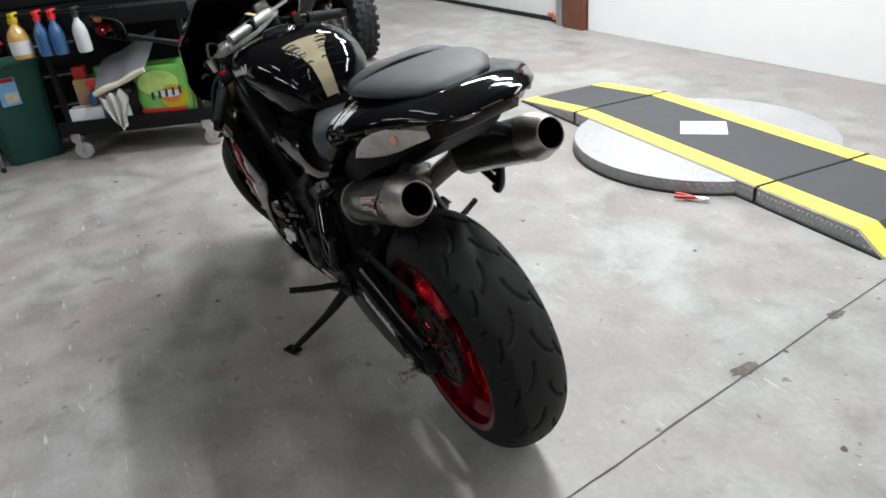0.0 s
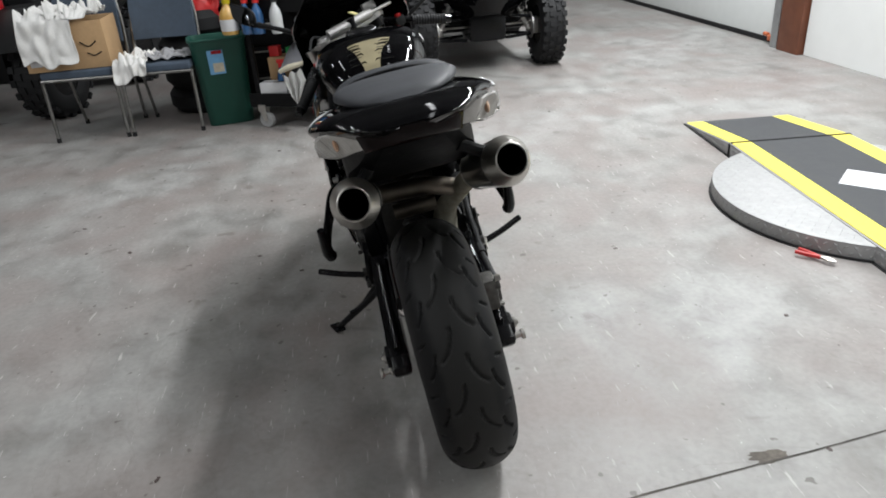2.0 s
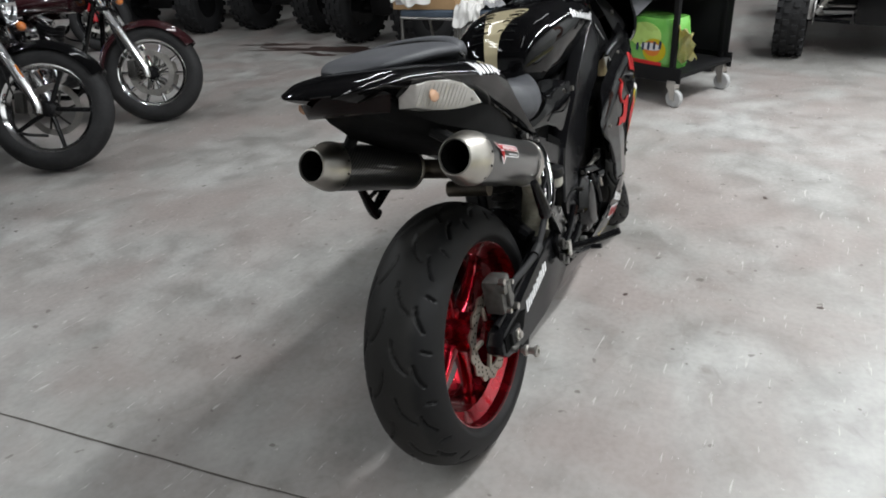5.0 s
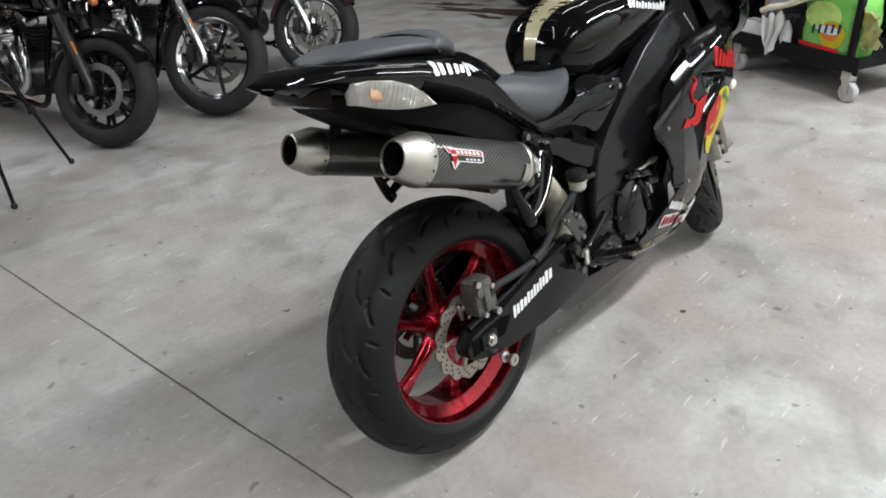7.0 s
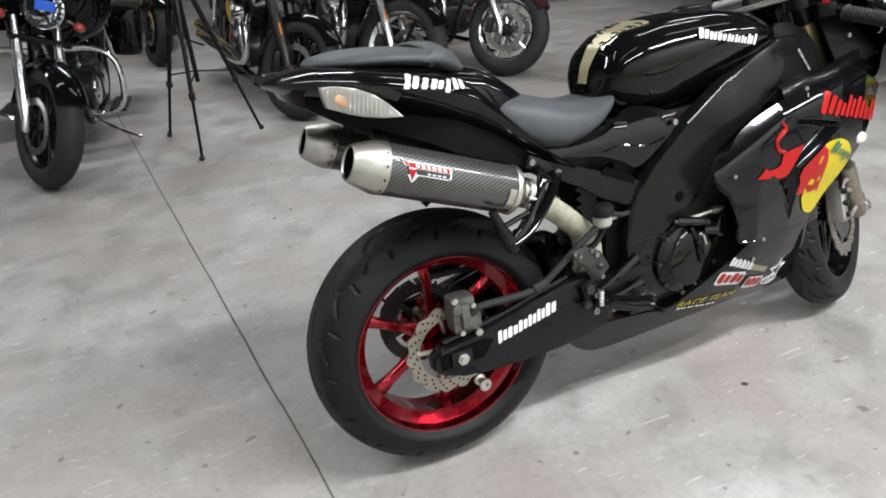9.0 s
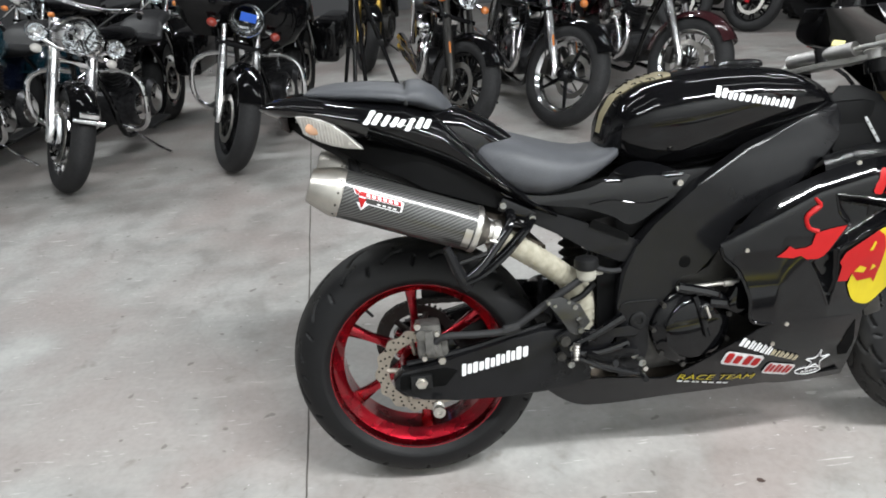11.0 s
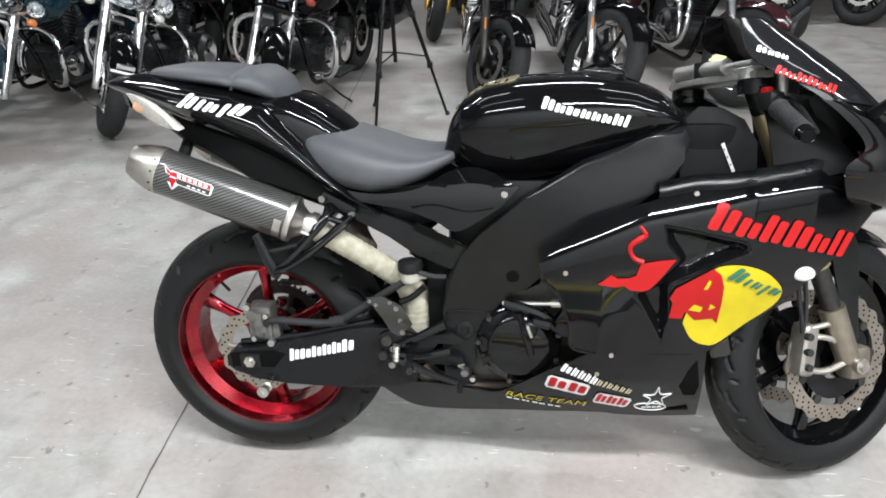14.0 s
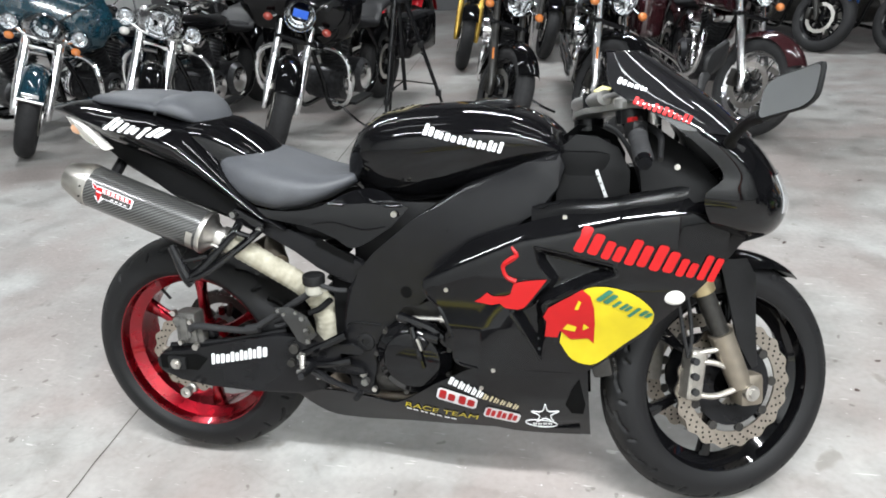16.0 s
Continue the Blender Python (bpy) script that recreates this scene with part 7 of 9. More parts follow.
    for s in (-1, 1):
        for px, rr in ((-0.70, 0.085), (-0.97, 0.095)):
            bm = B()
            lathe(bm, [(0.0, s * 0.182), (rr * 0.7, s * 0.180), (rr, s * 0.170), (rr * 1.02, s * 0.150)], 26, (px, 0, 0.33))
            part("side_cover", bm, CHROME if not naked else SATIN, eng)
    bm = B()
    lathe(bm, [(0.0, -0.21), (0.075, -0.21), (0.095, -0.195), (0.095, -0.13), (0.0, -0.13)], 32, (-0.80, 0, 0.58))
    put("air_cleaner", bm, CHROME if not naked else SATIN)
    for k in (0, 1):
        bm = B()
        tube(bm, [(-0.66 - 0.22 * k, -0.10, 0.56), (-0.52 - 0.14 * k, -0.17, 0.48), (-0.55 - 0.05 * k, -0.19, 0.30 - 0.03 * k), (-0.85, -0.20, 0.24 + 0.07 * k), (-1.25, -0.20, 0.25 + 0.08 * k), (-1.95, -0.21, 0.27 + 0.08 * k)], [0.022, 0.022, 0.022, 0.024, 0.04, 0.042], 12, 40)
        put("exhaust_pipe", bm, CHROME if not naked else DARK, "long exhaust pipe")
    if crash:
        bm = B()
        for s in (-1, 1):
            tube(bm, [(-0.36, s * 0.05, 0.62), (-0.36, s * 0.22, 0.63), (-0.34, s * 0.34, 0.56), (-0.34, s * 0.35, 0.36), (-0.42, s * 0.26, 0.26), (-0.50, s * 0.10, 0.25)], 0.016, 10)
        for ob in pieces("crash_bar", bm, CHROME, th, "chrome engine guard"):
            ob.parent = th
        for s in (-1, 1):
            bm = B()
            box(bm, (0.30, 0.09, 0.02), (-0.60, s * 0.29, 0.26), 0.006)
            put("footboard", bm, PLASTIC)
    if bags:
        for s in (-1, 1):
            bm = B()
            box(bm, (0.62, 0.20, 0.32), (-1.62, s * 0.29, 0.56), 0.06, segs=3)
            put("saddlebag", bm, paint)
    for s in (-1, 1):
        bm = B()
        tube(bm, [(-wb - 0.05, s * 0.14, 0.35), (-wb + 0.22, s * 0.15, 0.72)], 0.026, 12, 1)
        put("shock_absorber", bm, CHROME if not naked else DARK)
    bm = B()
    tube(bm, [(-0.62, 0.13, 0.18), (-0.60, 0.26, 0.10), (-0.55, 0.38, 0.035 + 0.38 * math.tan(radians(lean)) * 0.9)], 0.010, 8)
    put("side_stand", bm, CHROME if crash else SATIN, "side stand folded out")
    bm = B()
    tube(bm, [(fx(0.8), 0.06, 0.85), (fx(0.6) - 0.1, 0.10, 0.65), (-0.3, 0.08, 0.70)], 0.005, 6)
    tube(bm, [(bx - 0.15, 0.3, top + 0.1), (fx(0.8) + 0.02, 0.12, 0.84), (-0.32, 0.08, 0.72)], 0.005, 6)
    tube(bm, [(bx - 0.15, -0.3, top + 0.1), (fx(0.8) + 0.02, -0.12, 0.82), (0.0 - 0.1, -0.10, 0.42)], 0.005, 6)
    for ob in pieces("cable", bm, RUBBER, th):
        ob.parent = th
    return th


TEAL = mat("dark_teal_paint", (0.006, 0.030, 0.045), 0.1, coat=1.0, grain=0.3, scale=30)
NAVY = mat("dark_navy_paint", (0.006, 0.009, 0.022), 0.1, coat=1.0, grain=0.3, scale=30)
BLUE = mat("bright_blue_paint", (0.01, 0.14, 0.62), 0.15, coat=1.0, grain=0.15, scale=30)
CRIMSON = mat("crimson_paint", (0.45, 0.012, 0.02), 0.15, coat=1.0, grain=0.15, scale=30)
WINE = mat("dark_wine_paint", (0.030, 0.008, 0.010), 0.1, coat=1.0, grain=0.2, scale=30)
GOLDFORK = mat("gold_fork", (0.55, 0.36, 0.08), 0.3, metal=0.9, grain=0.1, scale=30)
parked_motorcycle(-2.84, 2.42, -92, 42, TEAL, "dark teal touring motorcycle with chrome lamps and fork", chrome_fender=True, passing=True, bags=True, wheel="ten", rim_mat=CHROME, fairing=TEAL)
parked_motorcycle(-2.00, 2.50, -92, 42, GLOSS, "black touring motorcycle with large chrome headlight", chrome_fender=True, passing=True, bags=True, wheel="ten", lamp=0.105, signal=LENS, rim_mat=CHROME)
parked_motorcycle(-1.07, 2.64, -96, 36, GLOSS, "black touring motorcycle with chrome engine guard", fairing=GLOSS, bags=True, blue_dot=True, lamp=0.10, signal=mat("dull_red_lens", (0.25, 0.03, 0.02), 0.2, coat=1.0, grain=0.1, scale=40))
parked_motorcycle(0.33, 3.05, -84, 32, GLOSS, "black cruiser motorcycle with black wheels and amber reflectors", wheel="cast", crash=False, reflector=True, fork_mat=DARK)
parked_motorcycle(0.99, 3.02, -84, 32, GLOSS, "black cruiser motorcycle with polished front rim", wheel="tall", rim_mat=CHROME, crash=False, reflector=True, discs=(1,))
parked_motorcycle(1.88, 3.22, -76, 26, WINE, "dark cruiser motorcycle with broad chrome front wheel", wheel="ten", rim_mat=CHROME, crash=False, bags=True)
parked_motorcycle(-3.75, 2.35, -110, 35, NAVY, "dark navy touring motorcycle at the end of the row", chrome_fender=True, passing=True, bags=True)
parked_motorcycle(-0.42, 5.42, -95, 20, GLOSS, "black naked motorcycle with gold fork", naked=True, fork_mat=GOLDFORK, crash=False, group="back row of motorcycles")
parked_motorcycle(0.33, 5.95, -95, 20, GLOSS, "black naked motorcycle with round headlight", naked=True, crash=False, fork_mat=DARK, group="back row of motorcycles")
parked_motorcycle(1.35, 5.9, -95, 20, YELDEC, "yellow and black motorcycle in the back row", naked=True, crash=False, fork_mat=DARK, group="back row of motorcycles")
parked_motorcycle(-1.4, 5.5, -95, 20, CRIMSON, "red and black sport motorcycle in the back row", naked=True, crash=False, fork_mat=DARK, group="back row of motorcycles")
parked_motorcycle(2.95, 6.2, -70, 25, BLUE, "bright blue sport motorcycle with black wheels", naked=True, crash=False, fork_mat=DARK, group="back row of motorcycles")
parked_motorcycle(3.60, 5.98, -72, 22, GLOSS, "black sport motorcycle with orange fork in the back row", naked=True, crash=False, fork_mat=CRIMSON, group="back row of motorcycles")
parked_motorcycle(-2.5, 5.4, -95, 20, NAVY, "dark navy motorcycle in the back row", crash=True, bags=True, group="back row of motorcycles")
parked_motorcycle(-3.6, 5.2, -95, 20, GLOSS, "black motorcycle in the back row", crash=True, bags=True, group="back row of motorcycles")

# ---- quads and buggy ----


def quad_wheel(th, at, r, half, side, knob=20, mt=None):
    bm = B()
    prof = [(r * 0.5, -half * 0.85), (r * 0.62, -half), (r * 0.86, -half), (r * 0.97, -half * 0.8), (r, -half * 0.4), (r, half * 0.4), (r * 0.97, half * 0.8), (r * 0.86, half), (r * 0.62, half), (r * 0.5, half * 0.85)]
    lathe(bm, prof, 48, closed=True)
    for k in range(knob):
        a = 2 * math.pi * k / knob
        for j, y in enumerate((-0.82, -0.3, 0.3, 0.82)):
            aa = a + (math.pi / knob if j % 2 else 0)
            rr = r * (1.0 if abs(y) < 0.5 else 0.972)
            box(bm, (0.026, half * 0.36, 2 * math.pi * r / knob * 0.5), (rr * math.cos(aa), y * half, rr * math.sin(aa)), 0, Euler((0, -aa, 0)).to_matrix())
    w = part("tyre", bm, RUBBER, th, "knobbly black tyre")
    w.matrix_local = Matrix.Translation(at)
    bm = B()
    lathe(bm, [(r * 0.52, -half * 0.8), (r * 0.48, -half * 0.7), (r * 0.45, side * half * 0.2), (0.05, side * half * 0.3), (0.05, side * half * 0.45), (r * 0.44, side * half * 0.36), (r * 0.5, half * 0.8)], 36)
    part("rim", bm, mt or SATIN, w)
    bm = B()
    lathe(bm, [(0.0, side * half * 0.55), (0.04, side * half * 0.55), (0.045, side * half * 0.3), (0.0, side * half * 0.3)], 16)
    part("hub", bm, STEEL, w)
    return w


def quad_bike(x, y, heading, paint, label, lamps=True):
    """A quad; the midpoint between its front wheels stands at (x, y)."""
    th = thing("quad_bike", label, "quad bike", pose(x, y, 0, 0, 0, heading), "parked quad bikes")
    for s in (-1, 1):
        quad_wheel(th, (0, s * 0.46, 0.32), 0.32, 0.12, s)
        quad_wheel(th, (-1.25, s * 0.44, 0.32), 0.32, 0.14, s)
        rows = []
        for a in np.linspace(radians(20), radians(160), 14):
            rows.append([(0.44 * math.cos(a), s * (0.28 + 0.36 * q), 0.40 + 0.44 * math.sin(a) + 0.02 * q) for q in np.linspace(0, 1, 6)])
        skin("front_fender", rows, PLASTIC, th, 0.008)
        rows = []
        for a in np.linspace(radians(20), radians(160), 14):
            rows.append([(-1.25 + 0.48 * math.cos(a), s * (0.24 + 0.36 * q), 0.36 + 0.42 * math.sin(a)) for q in np.linspace(0, 1, 6)])
        skin("rear_fender", rows, PLASTIC, th, 0.008)
        bm = B()
        tube(bm, [(0.02, s * 0.12, 0.30), (0.0, s * 0.38, 0.28)], 0.014, 8, 1)
        tube(bm, [(-0.14, s * 0.12, 0.32), (0.0, s * 0.38, 0.28)], 0.014, 8, 1)
        part("suspension_arm", bm, SATIN, th)
        bm = B()
        pts = [(-0.02 + 0.035 * math.cos(q), s * (0.16 + 0.012 * q / 1.9) + 0, 0.66 - 0.0085 * q * 1.0 + 0.035 * math.sin(q) * 0.3) for q in np.linspace(0, 36, 90)]
        tube(bm, pts, 0.006, 6, 90)
        part("coil_spring", bm, STEEL, th)
        if lamps:
            bm = B()
            bmesh.ops.create_icosphere(bm, subdivisions=2, radius=0.07, matrix=Matrix.Translation((0.40, s * 0.17, 0.76)) @ Matrix.Diagonal((0.55, 1.35, 0.75, 1)))
            part("headlight", bm, MATS["lamp_glass"], th, "clear headlight")
    bm = B()
    box(bm, (0.34, 0.60, 0.14), (0.22, 0, 0.86), 0.05, segs=3)
    part("nose", bm, paint, th)
    bm = B()
    tube(bm, [(0.40, -0.28, 0.50), (0.52, -0.24, 0.52), (0.54, 0, 0.54), (0.52, 0.24, 0.52), (0.40, 0.28, 0.50)], 0.018, 10)
    tube(bm, [(0.40, -0.20, 0.68), (0.50, -0.16, 0.66), (0.52, 0, 0.66), (0.50, 0.16, 0.66), (0.40, 0.20, 0.68)], 0.016, 10)
    for s in (-1, 1):
        tube(bm, [(0.52, s * 0.18, 0.53), (0.50, s * 0.16, 0.66)], 0.014, 8, 1)
    part("bumper", bm, SATIN, th, "black front bumper")
    bm = B()
    box(bm, (1.3, 0.34, 0.30), (-0.55, 0, 0.42), 0.06)
    part("chassis", bm, PLASTIC, th)
    bm = B()
    box(bm, (0.75, 0.30, 0.14), (-0.85, 0, 0.80), 0.05, segs=3)
    part("seat", bm, MATS["black_leather"], th)
    bm = B()
    tube(bm, [(-0.30, -0.36, 1.02), (-0.18, -0.15, 1.05), (-0.16, 0.15, 1.05), (-0.30, 0.36, 1.02)], 0.014, 8)
    tube(bm, [(-0.17, 0, 1.04), (-0.02, 0, 0.75)], 0.02, 8, 1)
    part("handlebar", bm, SATIN, th)
    bm = B()
    for k in range(6):
        tube(bm, [(0.36, -0.3 + 0.12 * k, 0.90), (-0.10, -0.3 + 0.12 * k, 0.90)], 0.009, 6, 1)
    tube(bm, [(0.36, -0.34, 0.90), (0.36, 0.34, 0.90)], 0.011, 6, 1)
    tube(bm, [(-0.10, -0.34, 0.90), (-0.10, 0.34, 0.90)], 0.011, 6, 1)
    for s in (-1, 1):
        tube(bm, [(0.30, s * 0.2, 0.90), (0.28, s * 0.2, 0.78)], 0.011, 6, 1)
        tube(bm, [(-0.08, s * 0.2, 0.90), (-0.10, s * 0.2, 0.78)], 0.011, 6, 1)
    part("front_rack", bm, SATIN, th)
    return th


quad_bike(4.46, 2.98, 166, CRIMSON, "red and black quad bike with knobbly tyres")
quad_bike(4.98, 4.64, 178, GLOSS, "black quad bike with knobbly tyres")
quad_bike(4.6, 6.1, 190, GLOSS, "black quad bike standing in the dim back", False)


def buggy():
    th = thing("buggy", "black open buggy with coil springs and wide front tyres", "buggy", pose(4.72, -0.95, 0, 0, 0, 180))
    for s in (-1, 1):
        quad_wheel(th, (0, s * 0.55, 0.33), 0.33, 0.10, s, 26)
        quad_wheel(th, (-1.75, s * 0.55, 0.33), 0.33, 0.14, s, 26)
        for z0, z1, x0 in ((0.26, 0.26, 0.12), (0.26, 0.26, -0.16), (0.44, 0.40, 0.08), (0.44, 0.40, -0.14)):
            bm = B()
            tube(bm, [(x0, s * 0.17, z0), (0.0, s * 0.45, z1)], 0.013, 8, 1)
            part("suspension_arm", bm, SATIN, th)
        bm = B()
        a, e = Vector((-0.02, s * 0.40, 0.30)), Vector((-0.06, s * 0.20, 0.72))
        d = (e - a)
        u = Vector((1, 0, 0))
        v = d.normalized().cross(u)
        tube(bm, [a + d * (q / 60) + (u * math.cos(q * 0.9) + v * math.sin(q * 0.9)) * 0.042 for q in range(61)], 0.0065, 6, 150)
        sp = part("coil_spring", bm, STEEL, th, "bare steel coil spring")
        bm = B()
        tube(bm, [a, e], 0.022, 10, 1)
        part("damper", bm, ALU, sp)
        bm = B()
        box(bm, (0.09, 0.06, 0.14), (0.0, s * 0.45, 0.33), 0.015)
        lathe(bm, [(0.03, s * 0.41), (0.11, s * 0.41), (0.11, s * 0.417), (0.03, s * 0.417)], 28, (0, 0, 0.33), closed=True)
        part("steering_knuckle", bm, ALU, th)
        bm = B()
        tube(bm, [(-0.08, s * 0.05, 0.34), (-0.10, s * 0.42, 0.34)], 0.009, 8, 1)
        part("tie_rod", bm, STEEL, th)
    bm = B()
    box(bm, (0.5, 0.32, 0.22), (-0.05, 0, 0.36), 0.04)
    box(bm, (0.4, 0.26, 0.2), (0.05, 0, 0.56), 0.04)
    part("front_frame", bm, SATIN, th)
    rows = []
    for f, w, z in ((0.36, 0.20, 0.50), (0.40, 0.30, 0.62), (0.34, 0.40, 0.76), (0.05, 0.50, 0.90), (-0.5, 0.55, 1.0)):
        rows.append([(f - 0.25 * abs(q) ** 2, w * q, z - 0.08 * abs(q) ** 2) for q in np.linspace(-1, 1, 15)])
    skin("nose_cowl", rows, GLOSS, th, 0.006)
    bm = B()
    box(bm, (1.7, 0.9, 0.3), (-1.1, 0, 0.42), 0.06)
    box(bm, (0.6, 0.9, 0.5), (-1.5, 0, 0.75), 0.06)
    part("body", bm, PLASTIC, th)
    bm = B()
    for s in (-1, 1):
        tube(bm, [(-0.5, s * 0.5, 0.9), (-0.9, s * 0.48, 1.45), (-1.5, s * 0.48, 1.5), (-1.9, s * 0.5, 0.9)], 0.025, 10)
    part("roll_bar", bm, SATIN, th)
    return th


buggy()

# ---- chairs, bin and what lies on them ----
CHAIRBLUE = mat("blue_grey_upholstery", (0.055, 0.075, 0.105), 0.8, grain=0.2, scale=240, bump=0.0008)


CHAIRSTEEL = mat("worn_chair_chrome", (0.24, 0.235, 0.225), 0.25, metal=1.0, grain=0.3, scale=60, rough2=0.5)


def stacking_chair(m, label):
    """Origin on the floor in the middle of the front edge; it looks along +x."""
    th = thing("stacking_chair", label, "chair", m, "pair of chairs")
    bm = B()
    box(bm, (0.44, 0.47, 0.055), (-0.22, 0, 0.445), 0.022, segs=3)
    part("seat", bm, CHAIRBLUE, th)
    rows = []
    for z in np.linspace(0, 1, 9):
        zz = 0.58 + 0.34 * z
        w = 0.22 * (1 - 0.12 * max(0, z - 0.6) ** 2 * 6)
        rows.append([(-0.455 - 0.06 * z + 0.018 * abs(q) ** 2, w * q, zz) for q in np.linspace(-1, 1, 11)])
    skin("backrest", rows, CHAIRBLUE, th, 0.028)
    for s in (-1, 1):
        bm = B()
        tube(bm, [(0.0, s * 0.235, 0.0), (-0.012, s * 0.235, 0.20), (-0.02, s * 0.235, 0.415)], 0.0125, 10)
        part("front_leg", bm, CHAIRSTEEL, th, "dull chromed tube leg")
        bm = B()
        tube(bm, [(-0.50, s * 0.215, 0.0), (-0.45, s * 0.225, 0.25), (-0.42, s * 0.23, 0.45), (-0.47, s * 0.228, 0.70), (-0.51, s * 0.20, 0.90)], 0.011, 10)
        part("rear_leg", bm, CHAIRSTEEL, th)
        bm = B()
        tube(bm, [(-0.01, s * 0.235, 0.415), (-0.43, s * 0.235, 0.415)], 0.011, 8, 1)
        part("side_rail", bm, CHAIRSTEEL, th)
        for px in (0.0, -0.50):
            bm = B()
            cyl(bm, (px, s * (0.235 if px == 0 else 0.215), 0.0), (px, s * (0.235 if px == 0 else 0.215), 0.03), 0.015, 10)
            part("foot_cap", bm, RUBBER, th)
    bm = B()
    tube(bm, [(-0.01, -0.235, 0.414), (-0.01, 0.235, 0.414)], 0.011, 8, 1)
    part("front_rail", bm, CHAIRSTEEL, th)
    return th


stacking_chair(pose(3.48, 1.53, 0, 0, 0, 178), "blue-grey padded chair with chrome legs and rags on it")
stacking_chair(pose(3.50, 2.04, 0, 0, 0, 179), "blue-grey padded chair with a cardboard box on it")


def cloth(name, cx, cy, z0, w, d, drop, material, label, seed, rough=0.05, over=0.0, edge=0.0):
    """A crumpled rag: a sheet whose middle rests at z0 and whose rim may hang over an edge at x < edge."""
    n = 26
    verts, faces = [], []
    noise_off = Vector((seed * 7.1, seed * 3.3, 0))
    for i in range(n + 1):
        for j in range(n + 1):
            u, v = i / n - 0.5, j / n - 0.5
            k = 1 + 0.25 * noise.noise(Vector((u * 3, v * 3, 0)) + noise_off)
            x, y = cx + u * w * k, cy + v * d * k
            h = abs(noise.noise(Vector((u * 6, v * 6, 1)) + noise_off)) * rough * 1.6 + abs(noise.noise(Vector((u * 13, v * 13, 2)) + noise_off)) * rough * 0.7
            z = z0 + h + 0.003
            if over and x < edge:
                z = z0 + 0.012 - (edge - x) * over
                x = edge - 0.012 - 0.05 * abs(noise.noise(Vector((v * 5, seed, z * 7)))) - 0.10 * (edge - x)
            verts.append((x, y, z))
    for i in range(n):
        for j in range(n):
            a = i * (n + 1) + j
            faces.append((a, a + n + 1, a + n + 2, a + 1))
    ob = pydata(name, verts, faces, material)
    sol = ob.modifiers.new("thickness", "SOLIDIFY")
    sol.thickness = 0.004
    sub = ob.modifiers.new("smooth", "SUBSURF")
    sub.levels = sub.render_levels = 1
    return tagged(ob, label, "rag")


RAGWHITE = mat("white_cotton", (0.70, 0.69, 0.67), 0.9, grain=0.08, scale=90, bump=0.001)
RAGGREY = mat("grey_cotton", (0.30, 0.30, 0.31), 0.9, grain=0.12, scale=90, bump=0.001)
cloth("rag", 3.60, 1.68, 0.475, 0.42, 0.22, 0, RAGWHITE, "white rag hanging over the front of a chair", 1, 0.07, 1.0, 3.49)
cloth("rag", 3.70, 1.43, 0.475, 0.30, 0.30, 0, RAGGREY, "crumpled grey rags on a chair seat", 2, 0.05)
CARD = mat("brown_cardboard", (0.42, 0.27, 0.14), 0.85, grain=0.1, scale=50, bump=0.0006)
bx = thing("cardboard_box", "open brown cardboard box standing on a chair", "box", pose(3.71, 2.08, 0.476, 0, 0, 4))
for nm, size, at in (("front_wall", (0.006, 0.52, 0.30), (-0.19, 0, 0.15)), ("back_wall", (0.006, 0.52, 0.30), (0.19, 0, 0.15)), ("side_wall", (0.374, 0.006, 0.30), (0, -0.257, 0.15)), ("side_wall", (0.374, 0.006, 0.30), (0, 0.257, 0.15)), ("bottom", (0.374, 0.508, 0.006), (0, 0, 0.004))):
    bm = B()
    box(bm, size, at, 0.0015)
    part(nm, bm, CARD, bx)
bm = B()
box(bm, (0.002, 0.07, 0.05), (-0.195, 0.20, 0.06), 0.0)
part("shipping_label", bm, WHITEDEC, bx, "white shipping label")
bm = B()
tube(bm, [(-0.195, -0.20, 0.17), (-0.195, -0.15, 0.14), (-0.195, -0.10, 0.17)], 0.004, 6)
tube(bm, [(-0.195, -0.22, 0.10), (-0.195, -0.17, 0.08), (-0.195, -0.13, 0.10)], 0.004, 6)
part("printed_mark", bm, PLASTIC, bx)
cloth("rag", 3.54, 2.16, 0.79, 0.66, 0.34, 0, RAGWHITE, "white rag hanging out of the cardboard box", 5, 0.09, 0.9, 3.52)
cloth("rag", 3.66, 1.98, 0.79, 0.30, 0.30, 0, RAGWHITE, "white cotton rag on top of the box", 8, 0.10, 0.6, 3.52)

GREENBIN = mat("dark_green_plastic", (0.006, 0.060, 0.042), 0.45, grain=0.12, scale=60, bump=0.0004)
bn = thing("waste_bin", "dark green plastic waste bin with a paper label", "bin", pose(3.68, 1.13, 0, 0, 0, 12))


def rrect(w, d, z, r=0.05, n=6):
    out = []
    for cx, cy, a0 in ((w / 2 - r, d / 2 - r, 0), (-w / 2 + r, d / 2 - r, 90), (-w / 2 + r, -d / 2 + r, 180), (w / 2 - r, -d / 2 + r, 270)):
        out += [(cx + r * math.cos(radians(a0 + 90 * k / n)), cy + r * math.sin(radians(a0 + 90 * k / n)), z) for k in range(n + 1)]
    return out


